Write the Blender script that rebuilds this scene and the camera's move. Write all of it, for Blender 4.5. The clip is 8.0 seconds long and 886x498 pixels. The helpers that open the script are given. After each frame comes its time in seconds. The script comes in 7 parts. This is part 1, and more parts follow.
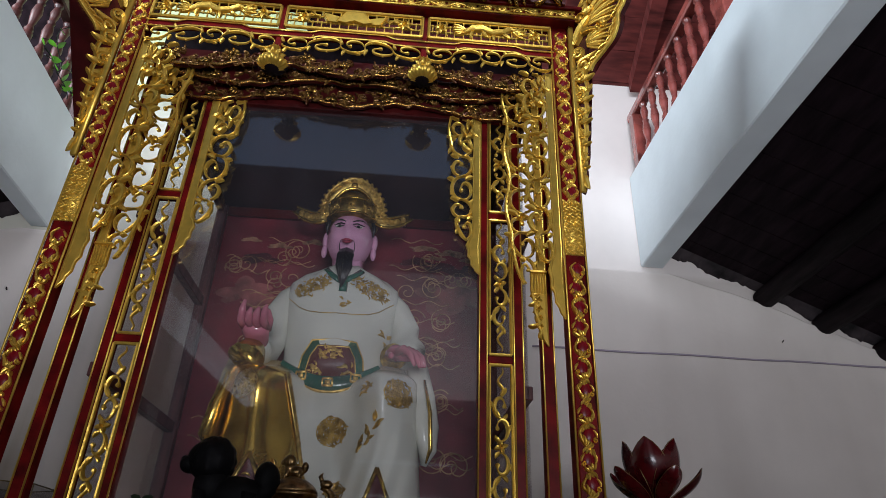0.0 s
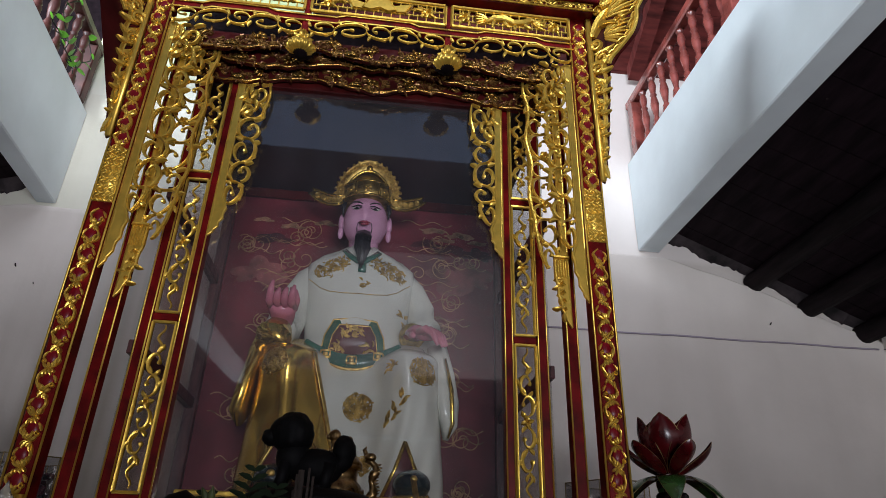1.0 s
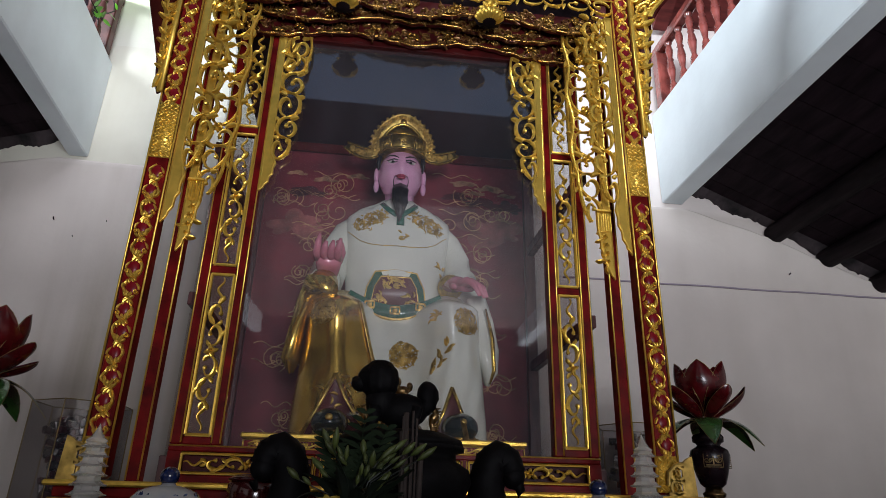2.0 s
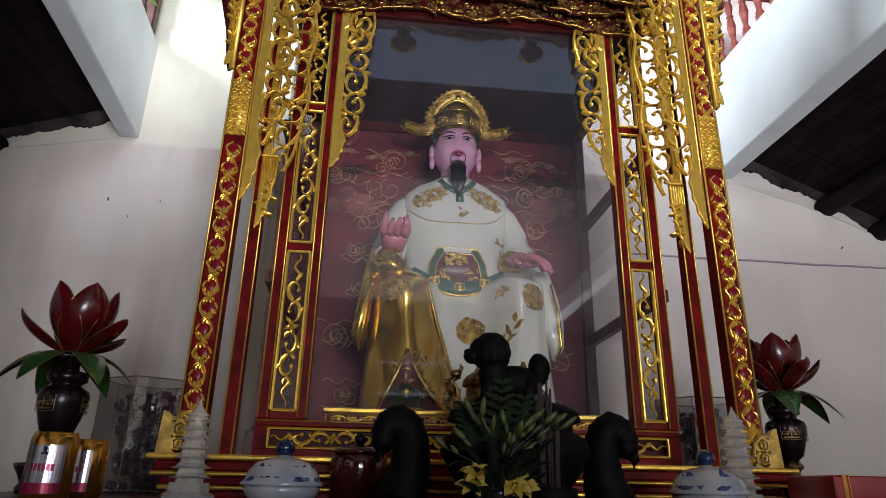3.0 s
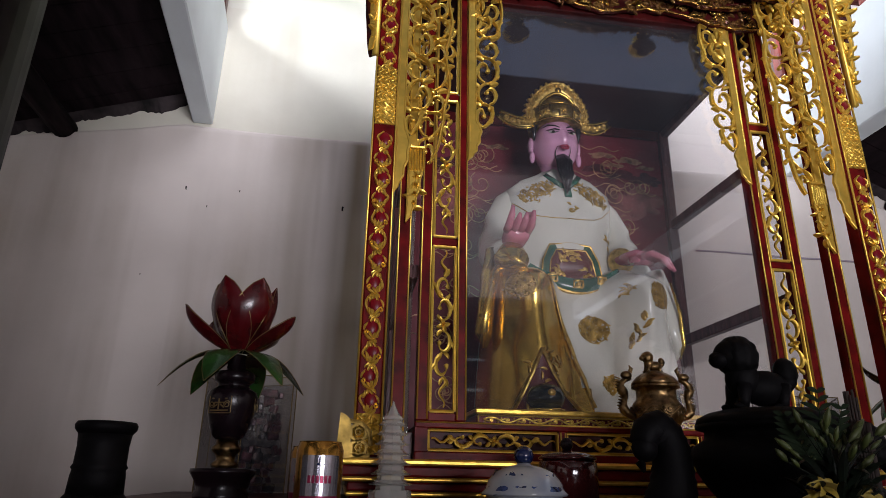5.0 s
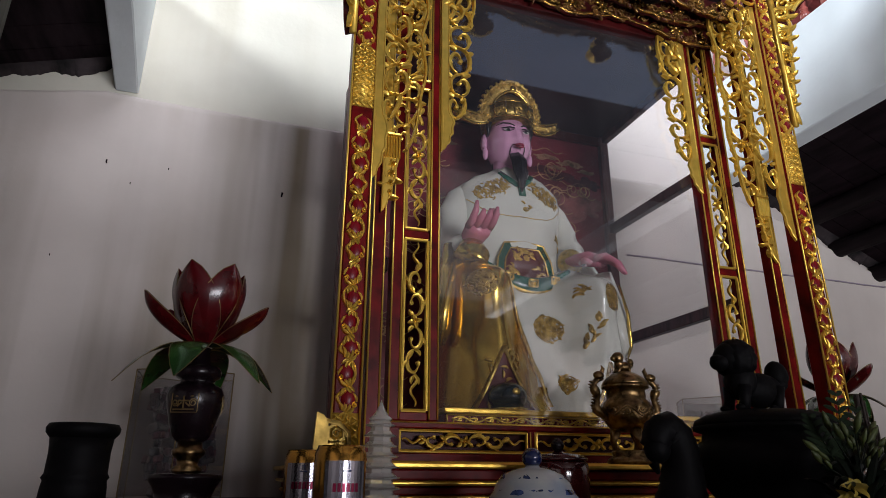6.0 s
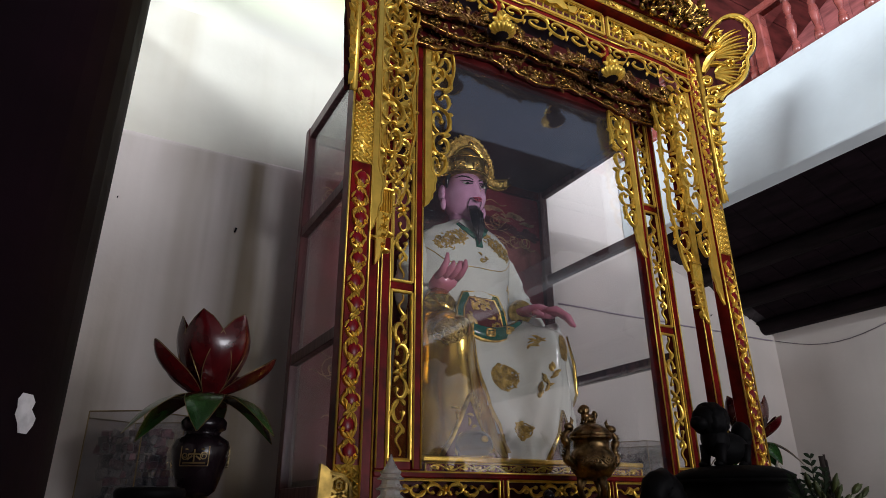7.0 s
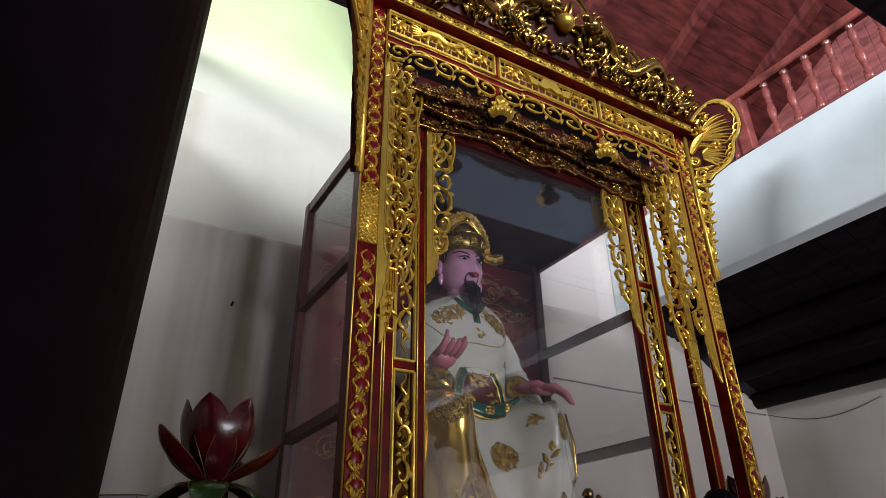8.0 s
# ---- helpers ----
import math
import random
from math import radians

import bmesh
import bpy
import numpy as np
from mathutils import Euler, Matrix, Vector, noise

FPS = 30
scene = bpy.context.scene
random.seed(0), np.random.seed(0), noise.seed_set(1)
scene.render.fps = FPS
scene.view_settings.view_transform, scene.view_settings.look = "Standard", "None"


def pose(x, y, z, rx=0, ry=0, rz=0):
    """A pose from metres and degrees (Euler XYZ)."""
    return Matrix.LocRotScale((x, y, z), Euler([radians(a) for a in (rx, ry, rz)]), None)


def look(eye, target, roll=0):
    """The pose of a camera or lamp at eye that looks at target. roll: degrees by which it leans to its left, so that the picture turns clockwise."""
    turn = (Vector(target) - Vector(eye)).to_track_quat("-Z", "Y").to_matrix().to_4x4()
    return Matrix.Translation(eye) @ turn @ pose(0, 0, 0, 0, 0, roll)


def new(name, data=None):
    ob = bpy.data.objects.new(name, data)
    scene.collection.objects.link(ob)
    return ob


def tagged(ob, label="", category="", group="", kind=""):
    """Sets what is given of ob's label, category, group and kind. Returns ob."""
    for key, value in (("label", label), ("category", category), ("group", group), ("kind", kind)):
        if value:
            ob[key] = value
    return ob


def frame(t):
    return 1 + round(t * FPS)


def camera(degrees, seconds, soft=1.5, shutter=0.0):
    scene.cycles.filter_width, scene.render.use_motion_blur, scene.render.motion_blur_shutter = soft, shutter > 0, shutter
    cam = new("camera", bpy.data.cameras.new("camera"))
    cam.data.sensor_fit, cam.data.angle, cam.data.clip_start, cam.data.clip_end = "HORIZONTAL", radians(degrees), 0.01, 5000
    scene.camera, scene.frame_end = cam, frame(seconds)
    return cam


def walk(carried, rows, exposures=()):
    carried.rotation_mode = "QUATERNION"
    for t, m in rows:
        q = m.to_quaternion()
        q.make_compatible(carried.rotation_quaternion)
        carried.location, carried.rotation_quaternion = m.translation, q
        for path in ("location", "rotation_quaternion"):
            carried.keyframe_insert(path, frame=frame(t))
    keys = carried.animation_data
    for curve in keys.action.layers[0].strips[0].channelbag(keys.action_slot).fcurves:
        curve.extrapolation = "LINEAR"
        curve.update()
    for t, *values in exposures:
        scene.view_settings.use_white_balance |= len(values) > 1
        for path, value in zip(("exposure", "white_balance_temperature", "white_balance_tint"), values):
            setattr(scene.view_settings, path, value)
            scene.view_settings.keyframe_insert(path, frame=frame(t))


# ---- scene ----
cam = camera(69.5, 8.0, soft=0.85)
PATH = [
    (0, (0.271, 0.128, 1.414), (0.371, 1.882, 2.37), 2.3),
    (0.5, (0.177, 0.115, 1.403), (0.308, 1.871, 2.351), 2.1),
    (1, (0.074, 0.062, 1.389), (0.27, 1.839, 2.286), 1.7),
    (1.2, (0.043, 0.039, 1.379), (0.254, 1.834, 2.236), 1.5),
    (2.3, (-0.156, 0.015, 1.37), (0.056, 1.865, 2.102), 1.3),
    (2.5, (-0.193, 0.008, 1.366), (0.009, 1.864, 2.085), 1.3),
    (3, (-0.31, 0.057, 1.354), (-0.12, 1.923, 2.05), 1.2),
    (3.5, (-0.42, 0.129, 1.358), (-0.266, 2.002, 2.041), 1.2),
    (4, (-0.542, 0.158, 1.367), (-0.407, 2.035, 2.043), 1.1),
    (4.5, (-0.723, 0.146, 1.374), (-0.555, 2.02, 2.051), 1.3),
    (6, (-1.07, 0.309, 1.389), (-0.476, 2.098, 2.058), 0.3),
    (6.5, (-1.247, 0.313, 1.407), (-0.484, 2.03, 2.094), 0.2),
    (7, (-1.379, 0.319, 1.43), (-0.486, 1.943, 2.182), -0.3),
    (7.5, (-1.425, 0.324, 1.447), (-0.511, 1.899, 2.274), -0.6),
    (8, (-1.446, 0.315, 1.46), (-0.553, 1.84, 2.398), -0.6),
]
EXPOSURES = [(0.0, -0.28, 6300, 15), (1.0, -0.15, 6370, 15), (2.5, 0.24, 6480, 15), (3.5, 0.44, 6620, 20), (4.5, 0.33, 6640, 22), (6.0, 0.15, 6580, 18), (7.0, 0.05, 6560, 17), (8.0, -0.13, 6600, 17)]
walk(cam, [(t, look(eye, target, roll)) for t, eye, target, roll in PATH], EXPOSURES)

# ---- light ----
world = bpy.data.worlds.new("sky")
scene.world = world
world.use_nodes = True
wn = world.node_tree
sky = wn.nodes.new("ShaderNodeTexSky")
sky.sky_type = 'NISHITA'
sky.sun_disc = False
sky.dust_density, sky.air_density = 6.0, 1.3
sky.sun_elevation, sky.sun_rotation = radians(54), radians(22.6)
wn.nodes["Background"].inputs["Strength"].default_value = 0.15
wn.links.new(sky.outputs[0], wn.nodes["Background"].inputs["Color"])


def area_lamp(name, at, to, sx, sy, power, color):
    d = bpy.data.lights.new(name, "AREA")
    d.shape, d.size, d.size_y, d.energy, d.color = "RECTANGLE", sx, sy, power, color
    ob = new(name, d)
    ob.matrix_world = look(at, to)
    return ob


sun_data = bpy.data.lights.new("sun", "SUN")
sun_data.energy, sun_data.angle, sun_data.color = 2.0, radians(0.5), (1.0, 0.93, 0.82)
new("sun", sun_data).matrix_world = look((2.5, 6, 9), (0, 0, 0))
# daylight in the openings of the upper storey and of the street door
area_lamp("upper_front_daylight", (0.0, -2.42, 4.75), (0.0, 3.0, 4.55), 3.0, 1.3, 272, (0.86, 0.94, 1.0))
area_lamp("upper_left_daylight", (-2.78, 1.0, 4.31), (0.0, 2.0, 3.0), 1.7, 0.38, 185, (0.84, 0.95, 1.0))
area_lamp("door_daylight", (0.8, -4.42, 0.99), (0.4, 2.0, 1.6), 2.1, 1.9, 276, (0.9, 0.95, 1.0))


# ---- materials ----
def mat(name, color, rough=0.5, metal=0.0, vary=0.12, scale=12.0, bump=0.0, bscale=60.0, coat=0.0, color2=None, stretch=(1, 1, 1), per=0.0, trans=0.0, ior=1.45, spec=0.5):
    m = bpy.data.materials.new(name)
    m.use_nodes = True
    nt = m.node_tree
    N, K = nt.nodes, nt.links
    b = N["Principled BSDF"]
    b.inputs["Roughness"].default_value = rough
    b.inputs["Metallic"].default_value = metal
    b.inputs["Coat Weight"].default_value = coat
    b.inputs["Transmission Weight"].default_value = trans
    b.inputs["IOR"].default_value = ior
    b.inputs["Specular IOR Level"].default_value = spec
    tc = N.new("ShaderNodeTexCoord")
    mp = N.new("ShaderNodeMapping")
    mp.inputs["Scale"].default_value = stretch
    K.new(tc.outputs["Object"], mp.inputs["Vector"])
    n1 = N.new("ShaderNodeTexNoise")
    n1.inputs["Scale"].default_value = scale
    n1.inputs["Detail"].default_value = 6
    K.new(mp.outputs[0], n1.inputs["Vector"])
    mix = N.new("ShaderNodeMix")
    mix.data_type = 'RGBA'
    c2 = color2 or tuple(c * (1 - 2.2 * vary) for c in color)
    c1 = tuple(min(1, c * (1 + vary)) for c in color) if not color2 else color
    mix.inputs["A"].default_value = (*c1, 1)
    mix.inputs["B"].default_value = (*c2, 1)
    ramp = N.new("ShaderNodeValToRGB")
    ramp.color_ramp.elements[0].position, ramp.color_ramp.elements[1].position = 0.35, 0.7
    K.new(n1.outputs["Fac"], ramp.inputs["Fac"])
    K.new(ramp.outputs["Color"], mix.inputs["Factor"])
    out = mix.outputs["Result"]
    if per:
        info = N.new("ShaderNodeObjectInfo")
        hsv = N.new("ShaderNodeHueSaturation")
        mr = N.new("ShaderNodeMapRange")
        mr.inputs["To Min"].default_value, mr.inputs["To Max"].default_value = 1 - per, 1 + per
        K.new(info.outputs["Random"], mr.inputs["Value"])
        K.new(mr.outputs[0], hsv.inputs["Value"])
        K.new(out, hsv.inputs["Color"])
        out = hsv.outputs["Color"]
    K.new(out, b.inputs["Base Color"])
    rr = N.new("ShaderNodeMapRange")
    rr.inputs["To Min"].default_value, rr.inputs["To Max"].default_value = max(0.02, rough * 0.8), min(1, rough * 1.3)
    K.new(n1.outputs["Fac"], rr.inputs["Value"])
    K.new(rr.outputs[0], b.inputs["Roughness"])
    if bump:
        n2 = N.new("ShaderNodeTexNoise")
        n2.inputs["Scale"].default_value = bscale
        n2.inputs["Detail"].default_value = 5
        K.new(mp.outputs[0], n2.inputs["Vector"])
        bp = N.new("ShaderNodeBump")
        bp.inputs["Strength"].default_value = bump
        bp.inputs["Distance"].default_value = 0.004
        K.new(n2.outputs["Fac"], bp.inputs["Height"])
        K.new(bp.outputs[0], b.inputs["Normal"])
    return m


def plaster(name, white, soiled, line=None, streak=0.5):
    """Old limewash: large cloudy stains, rain streaks, and an older, dirtier coat under the repaint line."""
    m = mat(name, white, 0.85, bump=0.25, bscale=35, vary=0.05, scale=2.0)
    nt = m.node_tree
    N, K = nt.nodes, nt.links
    b = N["Principled BSDF"]
    src = b.inputs["Base Color"].links[0].from_socket
    tc = N.new("ShaderNodeTexCoord")
    mp = N.new("ShaderNodeMapping")
    mp.inputs["Scale"].default_value = (4.2, 4.2, 0.28)
    K.new(tc.outputs["Object"], mp.inputs["Vector"])
    st = N.new("ShaderNodeTexNoise")
    st.inputs["Scale"].default_value = 1.0
    st.inputs["Detail"].default_value = 4
    K.new(mp.outputs[0], st.inputs["Vector"])
    cl = N.new("ShaderNodeTexNoise")
    cl.inputs["Scale"].default_value = 1.3
    cl.inputs["Detail"].default_value = 7
    K.new(tc.outputs["Object"], cl.inputs["Vector"])
    r1 = N.new("ShaderNodeMapRange")
    r1.inputs["From Min"].default_value, r1.inputs["From Max"].default_value = 0.48, 0.70
    r1.inputs["To Max"].default_value = streak
    K.new(st.outputs["Fac"], r1.inputs["Value"])
    mul = N.new("ShaderNodeMath")
    mul.operation = 'MULTIPLY'
    r3 = N.new("ShaderNodeMapRange")
    r3.inputs["From Min"].default_value, r3.inputs["From Max"].default_value = 0.42, 0.62
    r3.inputs["To Min"].default_value = 0.25
    K.new(cl.outputs["Fac"], r3.inputs["Value"])
    brk = N.new("ShaderNodeMath")
    brk.operation = 'MULTIPLY'
    # the rain came in on the west side
    sx, rx, wx = N.new("ShaderNodeSeparateXYZ"), N.new("ShaderNodeMapRange"), N.new("ShaderNodeMath")
    wx.operation = 'MULTIPLY'
    rx.inputs["From Min"].default_value, rx.inputs["From Max"].default_value = 0.2, 1.0
    rx.inputs["To Min"].default_value, rx.inputs["To Max"].default_value = 1.0, 0.2
    K.new(tc.outputs["Object"], sx.inputs[0])
    K.new(sx.outputs["X"], rx.inputs["Value"])
    K.new(r1.outputs[0], wx.inputs[0])
    K.new(rx.outputs[0], wx.inputs[1])
    K.new(wx.outputs[0], brk.inputs[0])
    K.new(r3.outputs[0], brk.inputs[1])
    K.new(brk.outputs[0], mul.inputs[0])
    fac = mul.outputs[0]
    if line:
        sep = N.new("ShaderNodeSeparateXYZ")
        K.new(tc.outputs["Object"], sep.inputs[0])
        wob = N.new("ShaderNodeMath")
        wob.operation = 'MULTIPLY_ADD'
        wob.inputs[1].default_value = 0.05
        K.new(cl.outputs["Fac"], wob.inputs[0])
        K.new(sep.outputs["Z"], wob.inputs[2])
        r2 = N.new("ShaderNodeMapRange")
        r2.inputs["From Min"].default_value, r2.inputs["From Max"].default_value = line + 0.045, line + 0.01
        K.new(wob.outputs[0], r2.inputs["Value"])
        K.new(r2.outputs[0], mul.inputs[1])
        ad = N.new("ShaderNodeMath")
        ad.operation = 'MULTIPLY_ADD'
        ad.inputs[1].default_value = 0.22
        K.new(r2.outputs[0], ad.inputs[0])
        K.new(mul.outputs[0], ad.inputs[2])
        fac = ad.outputs[0]
        # the broad rain stain beside the case
        off, ab, bump, fine, r4, m1, m2, add = (N.new("ShaderNode" + k) for k in ("Math", "Math", "MapRange", "TexNoise", "MapRange", "Math", "Math", "Math"))
        off.inputs[1].default_value = 0.95
        ab.operation = 'ABSOLUTE'
        m1.operation = m2.operation = 'MULTIPLY'
        K.new(sep.outputs["X"], off.inputs[0])
        K.new(off.outputs[0], ab.inputs[0])
        bump.interpolation_type = 'SMOOTHSTEP'
        bump.inputs["From Min"].default_value, bump.inputs["From Max"].default_value = 0.36, 0.05
        K.new(ab.outputs[0], bump.inputs["Value"])
        mp2 = N.new("ShaderNodeMapping")
        mp2.inputs["Scale"].default_value = (6.5, 6.5, 0.4)
        K.new(tc.outputs["Object"], mp2.inputs["Vector"])
        fine.inputs["Scale"].default_value = 1.0
        K.new(mp2.outputs[0], fine.inputs["Vector"])
        r4.inputs["From Min"].default_value, r4.inputs["From Max"].default_value = 0.40, 0.58
        r4.inputs["To Max"].default_value = 0.66
        K.new(fine.outputs["Fac"], r4.inputs["Value"])
        K.new(bump.outputs[0], m1.inputs[0])
        K.new(r4.outputs[0], m1.inputs[1])
        K.new(m1.outputs[0], m2.inputs[0])
        K.new(r2.outputs[0], m2.inputs[1])
        K.new(m2.outputs[0], add.inputs[0])
        K.new(fac, add.inputs[1])
        add.use_clamp = True
        fac = add.outputs[0]
    else:
        K.new(cl.outputs["Fac"], mul.inputs[1])
    mx = N.new("ShaderNodeMix")
    mx.data_type = 'RGBA'
    mx.inputs["B"].default_value = (*soiled, 1)
    K.new(fac, mx.inputs["Factor"])
    K.new(src, mx.inputs["A"])
    K.new(mx.outputs["Result"], b.inputs["Base Color"])
    return m


def tint_fade(m, low, z0, z1):
    """Light painted into the colour: the tint gives way to the one below it between two heights."""
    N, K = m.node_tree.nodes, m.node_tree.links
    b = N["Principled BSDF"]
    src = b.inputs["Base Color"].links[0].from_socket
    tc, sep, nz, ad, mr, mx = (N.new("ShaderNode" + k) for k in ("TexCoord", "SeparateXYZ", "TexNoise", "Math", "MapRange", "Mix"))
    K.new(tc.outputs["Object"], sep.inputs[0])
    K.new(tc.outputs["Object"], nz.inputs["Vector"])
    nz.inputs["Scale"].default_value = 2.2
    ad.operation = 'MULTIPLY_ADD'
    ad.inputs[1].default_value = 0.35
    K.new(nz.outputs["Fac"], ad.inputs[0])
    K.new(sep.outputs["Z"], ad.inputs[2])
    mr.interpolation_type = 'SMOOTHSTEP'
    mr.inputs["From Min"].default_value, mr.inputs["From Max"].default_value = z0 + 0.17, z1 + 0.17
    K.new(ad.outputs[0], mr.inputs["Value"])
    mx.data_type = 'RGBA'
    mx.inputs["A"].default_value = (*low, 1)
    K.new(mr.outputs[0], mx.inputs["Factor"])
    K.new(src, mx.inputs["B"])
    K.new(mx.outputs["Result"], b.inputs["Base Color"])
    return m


def pane_material(name, tint=(1, 1, 1), haze=0.0):
    """Thin glass: clear, with the gloss of its two faces and a painted haze."""
    m = bpy.data.materials.new(name)
    m.use_nodes = True
    nt = m.node_tree
    N, K = nt.nodes, nt.links
    N.remove(N["Principled BSDF"])
    tr, gl, lw, pw, mr0, mx = (N.new("ShaderNode" + k) for k in ("BsdfTransparent", "BsdfGlossy", "LayerWeight", "Math", "MapRange", "MixShader"))
    tr.inputs["Color"].default_value = (*tint, 1)
    gl.inputs["Roughness"].default_value = 0.03
    pw.operation = 'POWER'
    pw.inputs[1].default_value = 4.5
    mr0.inputs["To Min"].default_value, mr0.inputs["To Max"].default_value = 0.075, 0.9
    K.new(lw.outputs["Facing"], pw.inputs[0])
    K.new(pw.outputs[0], mr0.inputs["Value"])
    K.new(mr0.outputs[0], mx.inputs[0])
    K.new(tr.outputs[0], mx.inputs[1])
    K.new(gl.outputs[0], mx.inputs[2])
    last = mx
    if haze:
        # bluish diffuse mix stands in for the veil of reflected daylight
        df, m2, nz, mr = (N.new("ShaderNode" + k) for k in ("BsdfDiffuse", "MixShader", "TexNoise", "MapRange"))
        df.inputs["Color"].default_value = (0.6, 0.65, 0.75, 1)
        nz.inputs["Scale"].default_value = 6
        mr.inputs["To Min"].default_value, mr.inputs["To Max"].default_value = 0, haze
        K.new(nz.outputs["Fac"], mr.inputs["Value"])
        K.new(mr.outputs[0], m2.inputs[0])
        K.new(mx.outputs[0], m2.inputs[1])
        K.new(df.outputs[0], m2.inputs[2])
        last = m2
    K.new(last.outputs[0], N["Material Output"].inputs["Surface"])
    return m


GOLD = mat("gilding", (0.76, 0.49, 0.080), 0.31, 0.74, vary=0.10, scale=30, bump=0.28, bscale=60)
PLATE = mat("rubbed gilding", (0.55, 0.36, 0.09), 0.48, 0.8, vary=0.3, scale=25, bump=0.25, bscale=40)
FILLET = mat("smooth gilding", (0.76, 0.49, 0.083), 0.33, 0.74, vary=0.10, scale=18, bump=0.08, bscale=50)
OLDGOLD = mat("darkened gilding", (0.33, 0.19, 0.045), 0.24, 0.9, vary=0.25, scale=30, bump=0.35, bscale=80)
BRONZE = mat("worn red-gold edge gilding", (0.44, 0.23, 0.055), 0.25, 0.88, vary=0.4, scale=22, bump=0.3, bscale=80)
TRACERY = mat("red-brown lacquer with gilt traces", (0.085, 0.022, 0.012), 0.24, 0.45, vary=0.6, scale=30, bump=0.2, color2=(0.34, 0.19, 0.05))
RED = mat("red lacquer", (0.14, 0.005, 0.005), 0.36, vary=0.3, scale=14, bump=0.08, spec=0.12)
CRIMSON = mat("deep crimson lacquer", (0.20, 0.004, 0.010), 0.3, vary=0.15, scale=14, spec=0.3)
DARKRED = mat("dark red lacquer", (0.055, 0.005, 0.005), 0.4, vary=0.25, scale=9, bump=0.08, spec=0.18)
CASE = mat("brown-red stained case wood", (0.10, 0.035, 0.035), 0.35, vary=0.25, scale=6, stretch=(8, 8, 1), bump=0.1)
BACKRED = mat("painted back board", (0.15, 0.015, 0.025), 0.5, vary=0.25, scale=5, bump=0.1)
CLOUD = mat("faded gold line painting", (0.36, 0.20, 0.10), 0.45, 0.3, vary=0.3, scale=20)
ROSEPAINT = mat("faded rose paint", (0.24, 0.070, 0.065), 0.5, vary=0.35, scale=9)
MAROON = mat("maroon paint", (0.055, 0.006, 0.010), 0.45, vary=0.3, scale=14)
OLIVEPAINT = mat("faded olive-gold paint", (0.25, 0.13, 0.075), 0.45, vary=0.4, scale=22)
CASETOP = mat("dark stained case lining", (0.030, 0.014, 0.017), 0.5, vary=0.15, scale=3)
WALL = plaster("old white plaster", (0.75, 0.69, 0.65), (0.29, 0.235, 0.165), line=2.97, streak=0.5)
WHITE = plaster("white painted concrete", (0.72, 0.79, 0.81), (0.45, 0.45, 0.42), streak=0.25)
CREAM = plaster("cream limewash", (0.66, 0.64, 0.545), (0.42, 0.36, 0.24), streak=0.6)
GREYLIP = mat("dark mortar", (0.035, 0.026, 0.028), 0.9, vary=0.4, scale=9, bump=0.5, bscale=30)
# green light from outside is painted into the upper part of this colour
GREENLIT = tint_fade(plaster("plaster tinted by green light", (0.50, 0.60, 0.32), (0.40, 0.46, 0.26), streak=0.25), (0.66, 0.645, 0.56), 3.66, 4.35)
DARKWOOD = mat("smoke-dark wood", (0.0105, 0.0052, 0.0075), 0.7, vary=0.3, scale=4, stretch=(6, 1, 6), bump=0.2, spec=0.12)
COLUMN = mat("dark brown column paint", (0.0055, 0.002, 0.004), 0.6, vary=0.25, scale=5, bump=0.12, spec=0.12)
PLANK = mat("red-brown roof planks", (0.15, 0.034, 0.030), 0.4, vary=0.3, scale=5, stretch=(1, 5, 1), bump=0.15)
# paler copy of the red planks, daylight put into the colour
LITBOARD = mat("red boards lightened for daylight", (0.38, 0.115, 0.11), 0.4, vary=0.25, scale=5, stretch=(1, 1, 5), bump=0.15)
BALUSTER = mat("red-brown turned wood", (0.30, 0.075, 0.06), 0.26, vary=0.3, scale=10, coat=0.9)
# darker copy of the baluster wood, paints in the west gallery's shade
SHADEBAL = mat("turned wood darkened for shade", (0.075, 0.022, 0.018), 0.45, vary=0.3, scale=10)
FLOORM = mat("dark terracotta floor", (0.11, 0.055, 0.042), 0.5, vary=0.2, scale=6, per=0.2)
PANE = pane_material("case glass", haze=0.028)



# ---- mesh tools ----
def thing(name, at, label, category, group="", kind=""):
    e = new(name)
    e.location = at
    e.empty_display_size = 0.1
    return tagged(e, label, category, group, kind)


def part(name, bm, material, parent=None, label="", smooth=False, mats=None):
    """Links a bmesh, given in world places, as one mesh object under its parent."""
    me = bpy.data.meshes.new(name)
    bmesh.ops.recalc_face_normals(bm, faces=bm.faces)
    if parent is not None:
        off = Vector((0, 0, 0))
        p = parent
        while p is not None:
            off += Vector(p.location)
            p = p.parent
        bmesh.ops.translate(bm, verts=bm.verts, vec=-off)
    for f in bm.faces:
        f.smooth = smooth
    bm.to_mesh(me)
    bm.free()
    for m in (mats or [material]):
        me.materials.append(m)
    ob = new(name, me)
    if parent is not None:
        ob.parent = parent
    if label:
        tagged(ob, label)
    return ob


def structure(name, bm, material, label, category, smooth=False):
    return tagged(part(name, bm, material, smooth=smooth), label, category, kind="structure")


def box(bm, x0, x1, y0, y1, z0, z1, bevel=0.0, mi=0):
    r = bmesh.ops.create_cube(bm, size=1.0, matrix=Matrix.LocRotScale(((x0 + x1) / 2, (y0 + y1) / 2, (z0 + z1) / 2), None, (abs(x1 - x0), abs(y1 - y0), abs(z1 - z0))))
    vs = r["verts"]
    fs = set(f for v in vs for f in v.link_faces)
    for f in fs:
        f.material_index = mi
    if bevel:
        es = list(set(e for v in vs for e in v.link_edges))
        bmesh.ops.bevel(bm, geom=es, offset=bevel, segments=1, affect='EDGES', material=-1)
    return vs


